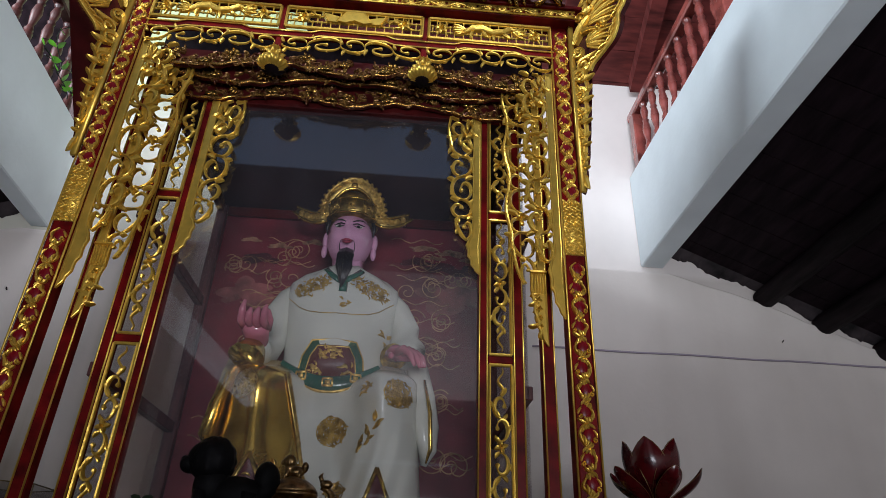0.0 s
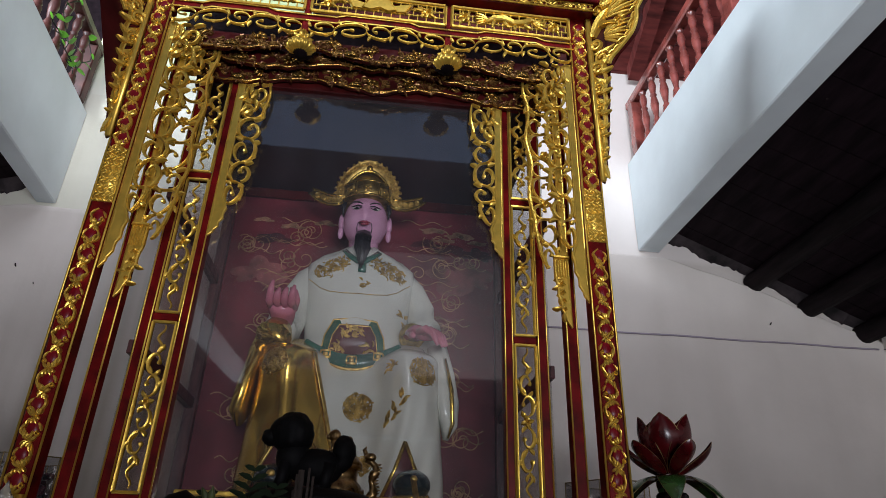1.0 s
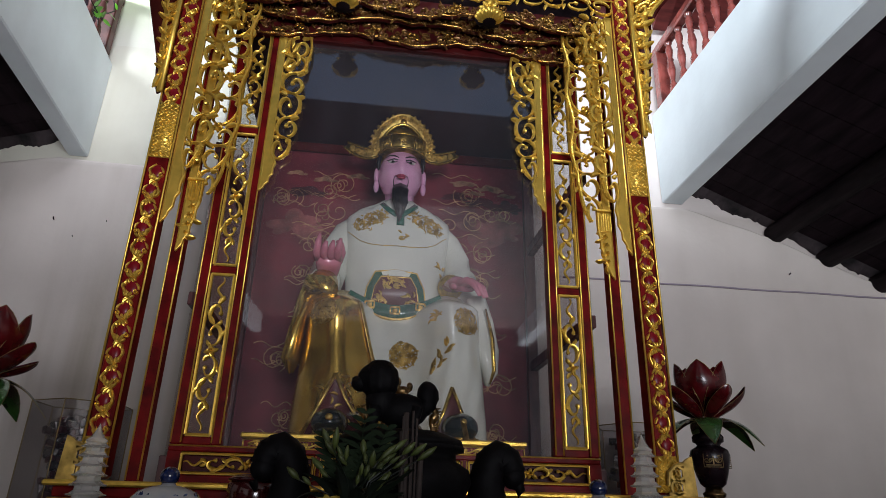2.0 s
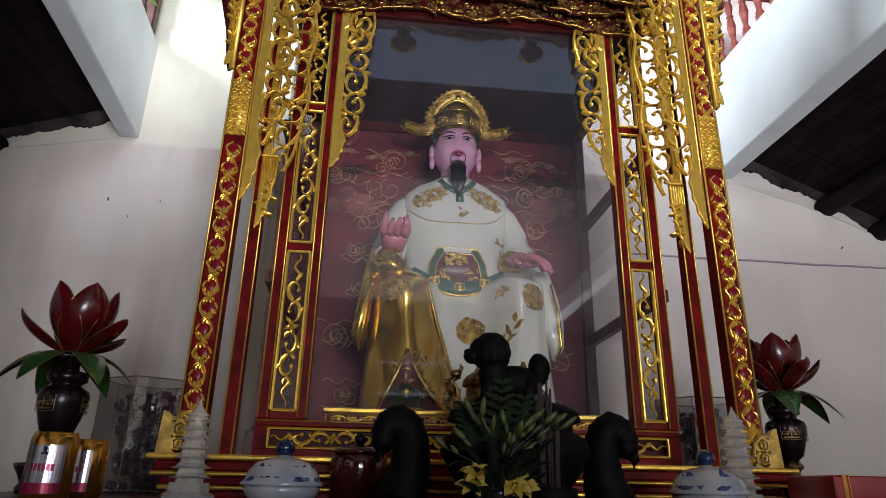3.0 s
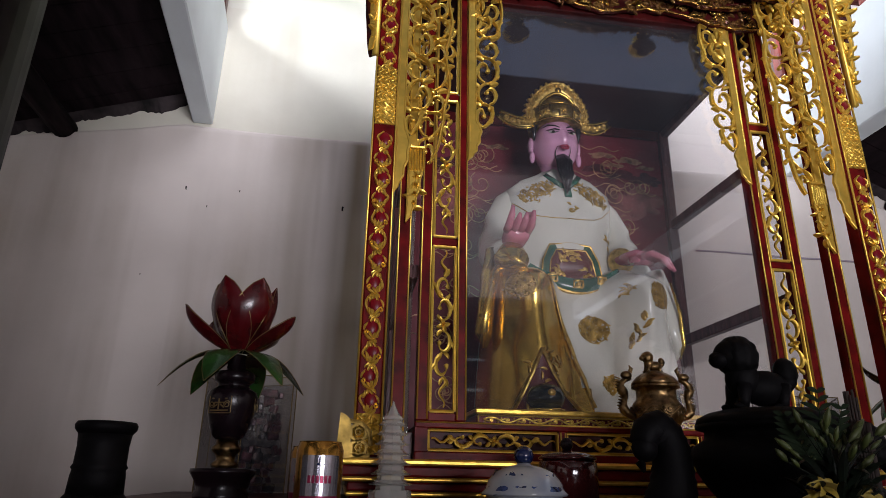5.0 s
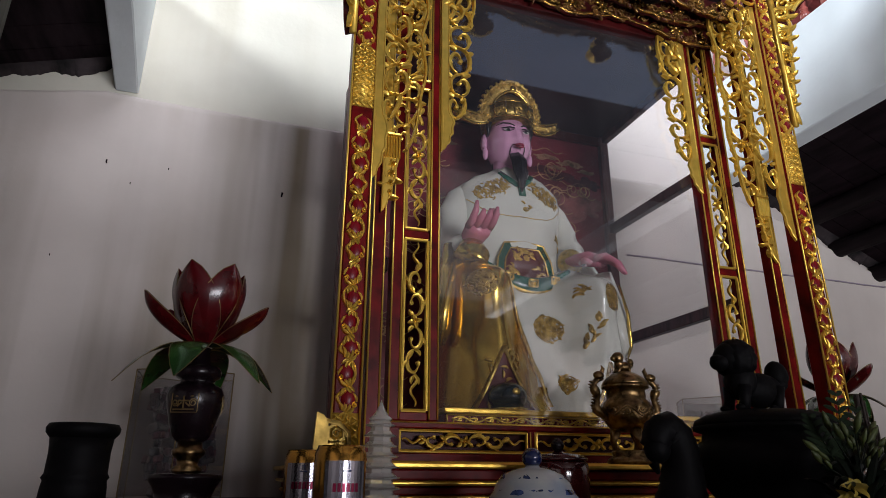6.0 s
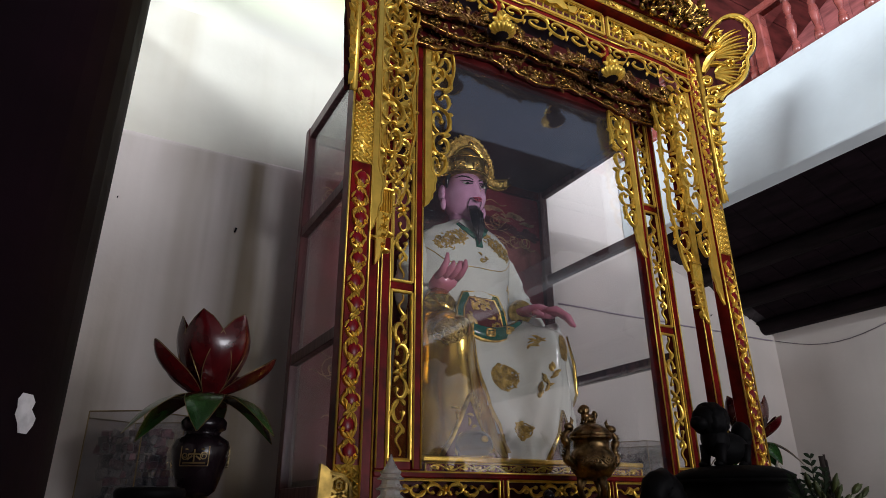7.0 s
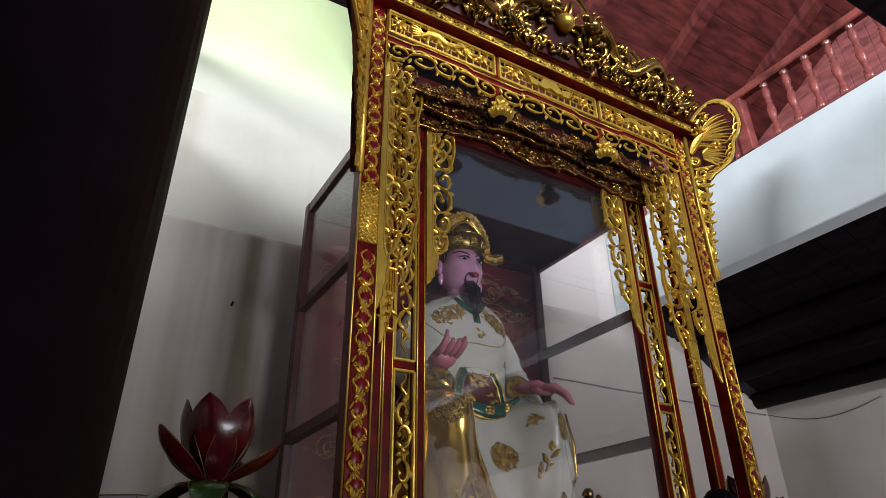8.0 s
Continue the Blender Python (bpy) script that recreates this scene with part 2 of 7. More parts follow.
def lathe(bm, profile, at=(0, 0, 0), n=24, mi=0, sx=1.0, sy=1.0, flute=0, fdepth=0.0):
    rings = []
    for r, z in profile:
        ring = []
        for i in range(n):
            a = 2 * math.pi * i / n
            rr = r * (1 + fdepth * math.cos(flute * a)) if flute else r
            ring.append(bm.verts.new((at[0] + sx * rr * math.cos(a), at[1] + sy * rr * math.sin(a), at[2] + z)))
        rings.append(ring)
    return skin(bm, rings, mi)


def skin(bm, rings, mi=0, caps=True, closed=True):
    n = len(rings[0])
    out = []
    for a, b in zip(rings, rings[1:]):
        for i in range(n if closed else n - 1):
            j = (i + 1) % n
            f = bm.faces.new((a[i], a[j], b[j], b[i]))
            f.material_index = mi
            out.append(f)
    if caps and closed:
        for r in (rings[0], rings[-1]):
            f = bm.faces.new(r)
            f.material_index = mi
            out.append(f)
    return out


def tube(bm, pts, radii, n=8, mi=0, flat=1.0):
    """A tube of changing radius along points in space."""
    pts = [Vector(p) for p in pts]
    if not hasattr(radii, "__len__"):
        radii = [radii] * len(pts)
    rings = []
    up = Vector((0.13, 0.21, 0.97)).normalized()
    for i, p in enumerate(pts):
        d = (pts[min(i + 1, len(pts) - 1)] - pts[max(i - 1, 0)]).normalized()
        a = d.cross(up)
        a = a.normalized() if a.length > 1e-4 else d.cross(Vector((1, 0, 0))).normalized()
        b = d.cross(a).normalized()
        rings.append([bm.verts.new(p + radii[i] * (math.cos(2 * math.pi * k / n) * a + flat * math.sin(2 * math.pi * k / n) * b)) for k in range(n)])
    return skin(bm, rings, mi)


def ball(bm, at, r, mi=0, u=12, v=8):
    sx, sy, sz = r if hasattr(r, "__len__") else (r, r, r)
    res = bmesh.ops.create_uvsphere(bm, u_segments=u, v_segments=v, radius=1.0, matrix=Matrix.LocRotScale(at, None, (sx, sy, sz)))
    for f in set(f for w in res["verts"] for f in w.link_faces):
        f.material_index = mi


# carved work is laid out in a flat pattern (u across, v along, w out of the wood) and set in the place by a function P(u, v, w)
def plane_map(origin, du, dv):
    o, du, dv = Vector(origin), Vector(du), Vector(dv)
    dw = du.cross(dv).normalized()
    if dw.y > 0:
        dw = -dw
    return lambda u, v, w: o + u * du + v * dv + w * dw


def strip(bm, P, pts, wid, h, mi=0, w0=0.0, deep=0.0):
    """A carved band along a pattern line: sharp ridge to each side, a groove between; deep gives it the thickness of a pierced board."""
    n = len(pts)
    if not hasattr(wid, "__len__"):
        wid = [wid] * n
    prof = ((-0.5, 0.0), (-0.43, 0.84), (-0.10, 0.74), (0.30, 1.0), (0.5, 0.0))
    rings = []
    for i, (u, v) in enumerate(pts):
        u1, v1 = pts[max(i - 1, 0)]
        u2, v2 = pts[min(i + 1, n - 1)]
        L = math.hypot(u2 - u1, v2 - v1) or 1.0
        nu, nv = -(v2 - v1) / L, (u2 - u1) / L
        w = wid[i]
        hh = h * (0.45 + 0.55 * min(1.0, w / max(wid)))
        ring = [bm.verts.new(P(u + nu * w * k, v + nv * w * k, w0 + hh * e)) for k, e in prof]
        if deep:
            ring += [bm.verts.new(P(u + nu * w * k, v + nv * w * k, w0 - deep)) for k in (0.5, -0.5)]
        rings.append(ring)
    skin(bm, rings, mi)


def band(bm, P, pts, wid, h, mi=0, w0=0.0):
    """A flat gilt fillet with eased edges."""
    n = len(pts)
    if not hasattr(wid, "__len__"):
        wid = [wid] * n
    rings = []
    for i, (u, v) in enumerate(pts):
        u1, v1 = pts[max(i - 1, 0)]
        u2, v2 = pts[min(i + 1, n - 1)]
        L = math.hypot(u2 - u1, v2 - v1) or 1.0
        nu, nv = -(v2 - v1) / L, (u2 - u1) / L
        rings.append([bm.verts.new(P(u + nu * wid[i] * k, v + nv * wid[i] * k, w0 + h * e)) for k, e in ((-0.5, 0.0), (-0.48, 0.9), (-0.36, 1.0), (-0.30, 0.82), (0.30, 0.82), (0.36, 1.0), (0.48, 0.9), (0.5, 0.0))])
    skin(bm, rings, mi)


def spiral(cu, cv, r0, r1, a0, turns, n=18):
    return [(cu + (r0 + (r1 - r0) * k / n) * math.cos(a0 + 2 * math.pi * turns * k / n), cv + (r0 + (r1 - r0) * k / n) * math.sin(a0 + 2 * math.pi * turns * k / n)) for k in range(n + 1)]


def leaf(bm, P, u, v, ang, L, wd, curl, h, mi=0, w0=0.0, n=6, deep=0.0):
    pts, ws = [], []
    a = ang
    for k in range(n + 1):
        pts.append((u, v))
        q = k / n
        ws.append(max(0.0012, wd * math.sin(math.pi * (0.12 + 0.86 * q)) ** 0.8))
        u += L / n * math.cos(a)
        v += L / n * math.sin(a)
        a += curl / n
    strip(bm, P, pts, ws, h, mi, w0, deep)


def rinceau(bm, P, L, hw, pitch, sw, h, rng, mi=0, w0=0.0, mid=lambda v: 0.0):
    """A running scroll: a wavy stem that swings the full width, a curl with a bud in each bay and leaves at the forks. hw(v) is the half width."""
    K = max(2, round(L / pitch))
    pitch = L / K
    stem, ws = [], []
    for k in range(K * 8 + 1):
        v = L * k / (K * 8)
        stem.append((mid(v) + 0.80 * hw(v) * math.sin(math.pi * v / pitch), v))
        ws.append(sw * (0.85 + 0.3 * abs(math.sin(math.pi * v / pitch))))
    strip(bm, P, stem, ws, h, mi, w0)
    for k in range(K):
        v = (k + 0.5) * pitch
        s = 1 if k % 2 == 0 else -1
        w = hw(v)
        # the curl leaves the stem at the fork and rolls up inside the bay
        r = min(0.62 * w, 0.40 * pitch)
        c = mid(v) - s * 0.18 * w
        a0 = (0.0 if s > 0 else math.pi) - s * 2.1
        pts = [(mid(v - 0.5 * pitch), v - 0.5 * pitch)] + spiral(c, v, r, r * 0.22, a0, 1.15 * s * rng.uniform(0.95, 1.1), 15)
        n = len(pts)
        strip(bm, P, pts, [sw * (0.5 + 0.6 * math.sin(math.pi * (0.15 + 0.7 * i / n))) for i in range(n - 3)] + [sw * 0.8, sw * 1.35, sw * 0.7], h * 1.15, mi, w0)
        # leaf on the crest, and a pair at the fork
        leaf(bm, P, mid(v) + s * 0.66 * w, v - 0.1 * pitch, (0 if s > 0 else math.pi) + s * 0.9, w * 0.55, sw * 1.5, s * 0.8, h * 1.05, mi, w0, 5)
        leaf(bm, P, mid(v) - s * 0.45 * w, v - 0.42 * pitch, (math.pi if s > 0 else 0) - s * 0.5 + rng.uniform(-0.2, 0.2), w * 0.55, sw * 1.5, -s * 1.3, h, mi, w0, 5)
        leaf(bm, P, mid(v) - s * 0.30 * w, v + 0.40 * pitch, (math.pi if s > 0 else 0) + s * 0.7 + rng.uniform(-0.2, 0.2), w * 0.5, sw * 1.3, s * 1.3, h, mi, w0, 5)


def openwork(bm, P, L, edge, width, pitch, sw, h, rng, deep=0.006):
    """Pierced scrollwork between a straight edge and a free one: a stem of alternate C-curves, a hook with a round bud in every bay, pointed leaves where they part."""
    K = max(3, round(L / pitch))
    p = L / K
    stem, ws = [], []
    cuts = [k * p + (rng.uniform(-0.15, 0.15) * p if 0 < k < K else 0.0) for k in range(K + 1)]
    for k in range(K):
        s = 1 if k % 2 else -1
        v0, v1 = cuts[k], cuts[k + 1]
        p = v1 - v0
        lean = rng.uniform(-0.16, 0.16) * p
        swing = rng.uniform(0.74, 0.92)
        for j in range(12):
            th = math.pi * j / 12
            v = v0 + p / 2 * (1 - math.cos(th))
            hw = max(0.006, (width(v) - edge) / 2)
            stem.append((edge + hw + s * swing * hw * math.sin(th), v + lean * math.sin(th)))
            ws.append(sw * (0.45 + 0.80 * math.sin(th) ** 1.3))
        v = v0 + 0.5 * p
        hw = max(0.006, (width(v) - edge) / 2)
        mid = edge + hw
        # the hook springs from the upper fork, swells along the open side and rolls in to its bud
        cu, cv = mid - s * 0.22 * hw, v0 + rng.uniform(0.50, 0.58) * p
        turn = rng.uniform(1.35, 1.7) * math.pi
        arc, aw = [], []
        for j in range(17):
            f = turn * j / 16
            k1 = 1.0 - 0.66 * (j / 16) ** 1.2
            arc.append((cu - s * 0.66 * hw * math.sin(f) * k1, cv + 0.44 * p * math.cos(f) * k1))
            aw.append(sw * (0.40 + 0.75 * math.sin(math.pi * min(1, j / 12)) ** 1.2) if j < 14 else sw * (1.1, 1.45, 0.8)[j - 14])
        strip(bm, P, arc, aw, h * 1.1, deep=deep)
        out = math.pi if s > 0 else 0.0
        # pointed leaves: off the crest of the stem, and a tongue from the fork towards the edge
        leaf(bm, P, mid + s * 0.62 * hw, v - 0.26 * p, (math.pi - out) - s * 0.9, hw * rng.uniform(0.65, 0.95), sw * 1.5, s * 1.1, h, n=5, deep=deep)
        leaf(bm, P, mid - s * 0.30 * hw, v0 + 0.10 * p, out + s * 0.75, hw * rng.uniform(0.65, 0.95), sw * 1.45, -s * 1.0, h, n=5, deep=deep)
        # a split leaf on the back of the stem, its tip past the outline, and a barb inside the hook
        leaf(bm, P, mid + s * 0.70 * hw, v + 0.10 * p, (math.pi - out) + s * rng.uniform(0.5, 1.0), hw * rng.uniform(0.50, 0.75), sw * 1.35, s * rng.uniform(0.6, 1.5), h * 0.9, n=5, deep=deep)
        leaf(bm, P, cu - s * 0.40 * hw, cv + 0.10 * p, out + s * rng.uniform(-0.3, 0.4), hw * 0.42, sw * 1.0, s * 1.2, h * 0.9, n=4, deep=deep)
    stem.append((edge + max(0.006, (width(L) - edge) / 2), L))
    ws.append(sw * 0.5)
    strip(bm, P, stem, ws, h, deep=deep)
    strip(bm, P, [(u, v) for u, v in stem[::2]], [w * 0.34 for w in ws[::2]], h * 0.5, w0=h * 0.75)


def plate(bm, P, pts, w0, w1, mi=0):
    """A flat piece of a given outline, from depth w0 to w1."""
    a = [bm.verts.new(P(u, v, w0)) for u, v in pts]
    b = [bm.verts.new(P(u, v, w1)) for u, v in pts]
    n = len(pts)
    fs = [bm.faces.new((a[i], a[(i + 1) % n], b[(i + 1) % n], b[i])) for i in range(n)]
    fs += [bm.faces.new(a[::-1]), bm.faces.new(b)]
    for f in fs:
        f.material_index = mi


def lattice(bm, P, u0, u1, v0, v1, rows, pitch, w):
    """Pierced ground of staggered cells with knobs at the crossings."""
    dv = (v1 - v0) / rows
    for r in range(rows + 1):
        v = v0 + r * dv
        plate(bm, P, [(u0, v - w / 2), (u1, v - w / 2), (u1, v + w / 2), (u0, v + w / 2)], -0.003, 0.003)
        if r == rows:
            break
        u = u0 + pitch * (0.25 if r % 2 else 0.75)
        while u < u1:
            plate(bm, P, [(u - w / 2, v), (u + w / 2, v), (u + w / 2, v + dv), (u - w / 2, v + dv)], -0.003, 0.0025)
            for vv in (v, v + dv):
                plate(bm, P, [(u - w * 1.5, vv), (u, vv - w * 1.3), (u + w * 1.5, vv), (u, vv + w * 1.3)], -0.003, 0.0035)
            u += pitch


def cloud_patch(bm, P, cu, cv, a, b, lobes, rng, w):
    """A painted cloud: a filled shape with a lobed edge and drawn-out ends."""
    ph = rng.uniform(0, 3)
    n = lobes * 8
    pts = []
    for k in range(n):
        f = 2 * math.pi * k / n
        r = 0.72 + 0.34 * abs(math.sin(lobes * f / 2 + ph)) ** 0.7 + 0.10 * math.sin(3 * f + 2 * ph)
        pts.append((cu + a * r * math.cos(f), cv + b * r * math.sin(f) + 0.25 * b * math.sin(4 * math.cos(f) + ph)))
    c0 = bm.verts.new(P(cu, cv, w))
    rim = [bm.verts.new(P(u, v, w)) for u, v in pts]
    low = [bm.verts.new(P(u, v, 0.0)) for u, v in pts]
    for k in range(n):
        j = (k + 1) % n
        bm.faces.new((c0, rim[k], rim[j]))
        bm.faces.new((rim[k], low[k], low[j], rim[j]))


def rosette(bm, P, u, v, r, h, n=5, mi=0):
    for k in range(n):
        leaf(bm, P, u, v, 0.3 + 2 * math.pi * k / n, r, r * 0.72, 0.0, h, mi, n=5)
    strip(bm, P, spiral(u, v, r * 0.25, r * 0.1, 0, 1.2, 8), r * 0.22, h * 1.7, mi)


def flame_scroll(bm, P, w, M, sw, h, sg):
    """Half of a panel's carving, from its middle to one end: two counter-curled scrolls and a waving flame tail."""
    for a, b, side in ((0.07, 0.36, 1), (0.34, 0.64, -1)):
        va, vb = M * a, M * b
        c = 0.5 * (va + vb)
        H = 0.5 * (vb - va)
        pts, ws = [], []
        for k in range(18):
            f = 1.62 * math.pi * k / 17
            k1 = 1.0 - 0.58 * (k / 17) ** 1.4
            pts.append((side * 0.78 * w * math.sin(f) * k1, sg * (c - H * math.cos(f) * k1)))
            ws.append(sw * (0.5 + 0.95 * math.sin(math.pi * min(1, k / 13)) ** 1.1) if k < 15 else sw * (1.2, 1.5, 0.8)[k - 15])
        strip(bm, P, pts, ws, h)
        leaf(bm, P, side * 0.55 * w, sg * (c - 0.15 * H), sg * (1.57 - side * 1.1), w * 0.9, sw * 1.5, sg * side * 1.2, h, n=6)
        leaf(bm, P, -side * 0.1 * w, sg * vb, sg * (1.57 + side * 0.9), w * 0.9, sw * 1.4, -sg * side * 1.0, h, n=6)
        leaf(bm, P, -side * 0.1 * w, sg * va, sg * (1.57 + side * 1.3), w * 0.8, sw * 1.4, -sg * side * 1.4, h, n=6)
    tail = [(0.34 * w * math.sin(2 * math.pi * 1.4 * k / 16) * (1 - 0.3 * k / 16), sg * M * (0.62 + 0.36 * k / 16)) for k in range(17)]
    strip(bm, P, tail, [sw * (1.25 - 0.85 * k / 16) for k in range(17)], h)
    leaf(bm, P, 0, sg * M * 0.64, sg * 1.57 - 0.7, w * 0.8, sw * 1.3, 0.9, h, n=5)


def edge_frame(bm, P, u0, u1, v0, v1, w, h, mi=0, w0=0.0):
    for pts in ([(u0, v0), (u1, v0)], [(u0, v1), (u1, v1)], [(u0, v0), (u0, v1)], [(u1, v0), (u1, v1)]):
        strip(bm, P, pts, w, h, mi, w0)


# ---- the room ----
AISLE = {1: (3.15, 0.45), -1: (3.17, 0.33)}  # height and fall of the aisle ceilings


def west_shift(y):
    """The west gallery runs a little askew."""
    return 0.072 * (3.09 - y)


def room():
    bm = bmesh.new()
    ledge = [(-3.0, 2.755), (-1.72, 2.998), (-1.58, 2.985), (1.50, 2.985), (1.65, 2.985), (2.15, 2.835), (3.0, 2.50)]
    rows = []
    for (xa, za), (xb, zb) in zip(ledge, ledge[1:]):
        for k in range(12):
            x, z = xa + (xb - xa) * k / 12, za + (zb - za) * k / 12
            z += 0.003 * math.sin(x * 7) + 0.002 * math.sin(x * 23)
            rows.append([bm.verts.new(c) for c in ((x, 3.095, 0), (x, 3.095, z - 0.014), (x, 3.100, z - 0.004), (x, 3.112, z), (x, 3.33, z), (x, 3.33, 0))])
    rows.append([bm.verts.new(c) for c in ((3.0, 3.095, 0), (3.0, 3.095, 2.486), (3.0, 3.100, 2.496), (3.0, 3.112, 2.5), (3.0, 3.33, 2.5), (3.0, 3.33, 0))])
    skin(bm, rows)
    structure("wall_north", bm, WALL, "old white plastered wall with brown rain streaks and a ledge", "wall")
    bm = bmesh.new()
    box(bm, -3.0, 0.0, 3.128, 3.33, 2.45, 3.74)
    structure("wall_north_middle", bm, CREAM, "cream plastered wall over the ledge", "wall")
    bm = bmesh.new()
    box(bm, 0.0, 3.0, 3.128, 3.33, 2.45, 3.74)
    structure("wall_north_middle_east", bm, WALL, "white plastered wall over the ledge", "wall")
    bm = bmesh.new()
    box(bm, -3.0, -1.66, 3.128, 3.33, 3.74, 6.2)
    structure("wall_north_gallery", bm, DARKWOOD, "dark plank wall behind the gallery", "wall")
    # upper wall, its green light painted in
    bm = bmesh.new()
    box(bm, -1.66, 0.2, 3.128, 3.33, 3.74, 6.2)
    structure("wall_north_upper", bm, GREENLIT, "plastered wall of the upper storey with green light painted in", "wall")
    bm = bmesh.new()
    box(bm, 0.2, 3.0, 3.128, 3.33, 3.74, 6.2)
    structure("wall_north_upper_east", bm, WALL, "white painted wall of the upper storey", "wall")
    for name, x0, x1 in (("wall_east", 2.84, 3.0), ("wall_west", -3.0, -2.84)):
        bm = bmesh.new()
        box(bm, x0, x1, -4.7, 3.095, 0, 3.72)
        structure(name, bm, WALL, "old white plastered side wall", "wall")
        bm = bmesh.new()
        if x0 > 0:
            y = -2.7
            while y < 3.09:
                box(bm, x0, x1, y, min(y + 0.196, 3.095), 3.72, 6.2 if y > -0.1 else 4.7, 0.004)
                y += 0.197
        else:
            box(bm, x0, x1, -2.7, 0.1, 3.72, 4.7)
            box(bm, x0, x1, 1.9, 3.095, 3.72, 6.2)
            box(bm, x0, x1, 0.1, 1.9, 3.72, 4.1)
            box(bm, x0, x1, 0.1, 1.9, 4.52, 6.2)
        structure(name + "_upper", bm, LITBOARD if x0 > 0 else DARKWOOD, "red board wall of the upper storey, lightened for daylight" if x0 > 0 else "dark plank wall of the upper storey with a window opening", "wall")
    bm = bmesh.new()
    box(bm, -2.84, -0.3, -4.7, -4.5, 0, 3.5)
    box(bm, 1.9, 2.84, -4.7, -4.5, 0, 3.5)
    # slits added out of view, for thin bright lines mirrored in the case glass
    for z0, z1 in ((1.96, 2.47), (2.53, 2.88), (2.94, 3.5)):
        box(bm, -0.3, 1.0, -4.7, -4.5, z0, z1)
    box(bm, 1.0, 1.9, -4.7, -4.5, 1.96, 3.5)
    box(bm, -2.84, 2.84, -4.5, -2.5, 3.4, 3.5)
    box(bm, -2.84, 2.84, -2.7, -2.5, 3.5, 4.1)
    box(bm, -2.84, -1.6, -2.7, -2.5, 4.1, 5.6)
    box(bm, 1.6, 2.84, -2.7, -2.5, 4.1, 5.6)
    box(bm, -1.6, 1.6, -2.7, -2.5, 5.45, 5.6)
    structure("wall_south", bm, DARKWOOD, "dark wooden front wall with open doorway and slits added for reflections", "wall")
    # unseen partition, added to shade the altar and lower walls
    bm = bmesh.new()
    box(bm, -2.84, 2.84, -1.0, -0.9, 0, 1.35, 0.005)
    structure("wall_low", bm, DARKWOOD, "low dark partition added to block door daylight", "wall")
    bm = bmesh.new()
    box(bm, -3.0, 3.0, -4.7, 3.33, -0.1, 0)
    structure("floor", bm, FLOORM, "terracotta tiled floor", "floor")
    bm = bmesh.new()
    box(bm, -60, 60, -60, 60, -0.3, -0.12)
    structure("ground", bm, FLOORM, "bare earth ground outside", "ground")
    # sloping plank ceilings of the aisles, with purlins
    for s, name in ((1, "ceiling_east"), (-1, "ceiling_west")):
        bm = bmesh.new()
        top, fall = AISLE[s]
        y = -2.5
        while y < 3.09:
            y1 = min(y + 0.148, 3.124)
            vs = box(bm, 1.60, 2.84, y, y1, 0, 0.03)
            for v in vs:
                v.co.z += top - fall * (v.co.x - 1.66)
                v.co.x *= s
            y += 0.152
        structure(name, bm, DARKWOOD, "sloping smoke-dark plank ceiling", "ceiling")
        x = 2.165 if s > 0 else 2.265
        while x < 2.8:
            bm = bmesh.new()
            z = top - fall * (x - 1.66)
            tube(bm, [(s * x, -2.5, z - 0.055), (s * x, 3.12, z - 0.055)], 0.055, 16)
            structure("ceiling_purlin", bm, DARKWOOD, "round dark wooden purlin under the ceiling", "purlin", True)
            x += 0.292
    # white edge beams of the gallery
    for s, name in ((1, "beam_east"), (-1, "beam_west")):
        bm = bmesh.new()
        x0, x1 = (1.517, 1.641) if s > 0 else (-1.694, -1.597)
        box(bm, x0, x1, -2.5, 3.126, 3.018, 3.605, 0.006)
        if s < 0:
            for v in bm.verts:
                v.co.x += west_shift(v.co.y)
        structure(name, bm, WHITE, "white painted concrete gallery beam with grey smudges", "beam")
    bm = bmesh.new()
    box(bm, -1.44, 1.514, 0.75, 0.87, 3.018, 3.605, 0.006)
    structure("beam_front", bm, DARKWOOD, "dark wooden cross beam of the gallery", "beam")
    bm = bmesh.new()
    box(bm, -1.60, 1.514, -2.5, 0.748, 3.2, 3.3)
    structure("ceiling_front", bm, mat("weathered brown boards", (0.10, 0.068, 0.052), 0.6, vary=0.3, scale=5, stretch=(1, 6, 1)), "brown board ceiling under the front gallery", "ceiling")
    for s, name in ((1, "gallery_floor_east"), (-1, "gallery_floor_west")):
        bm = bmesh.new()
        box(bm, *sorted((s * 1.70, s * 2.84)), -2.5, 3.12, 3.5, 3.58)
        structure(name, bm, PLANK, "red plank floor of the gallery", "floor")
    # dirt and old nails in the plaster
    for x, z, r in ((-1.665, 2.644, 0.003), (-0.929, 2.594, 0.004), (-1.56, 2.56, 0.0018), (-1.42, 2.65, 0.0018), (-1.80, 2.21, 0.0016), (2.2, 2.62, 0.0025)):
        bm = bmesh.new()
        tube(bm, [(x, 3.094, z), (x, 3.094 - 3 * r, z + 0.002), (x + 0.002, 3.094 - 5 * r, z + 3 * r)], [r, r, 1.2 * r], 6)
        structure("wall_nail", bm, DARKWOOD, "old bent nail in the plaster", "nail")
    # thin tube as the dark shadow line of a plaster edge
    bm = bmesh.new()
    tube(bm, [(0.9 + 0.1 * k, 3.088, 2.517 + 0.002 * math.sin(k)) for k in range(20)], 0.005, 6)
    structure("wall_cable", bm, mat("grey lavender line", (0.33, 0.28, 0.33), 0.5, vary=0.1), "thin grey tube standing in for a plaster edge's shadow", "cable", True)
    # cable that sags in the corner of the aisle
    bm = bmesh.new()
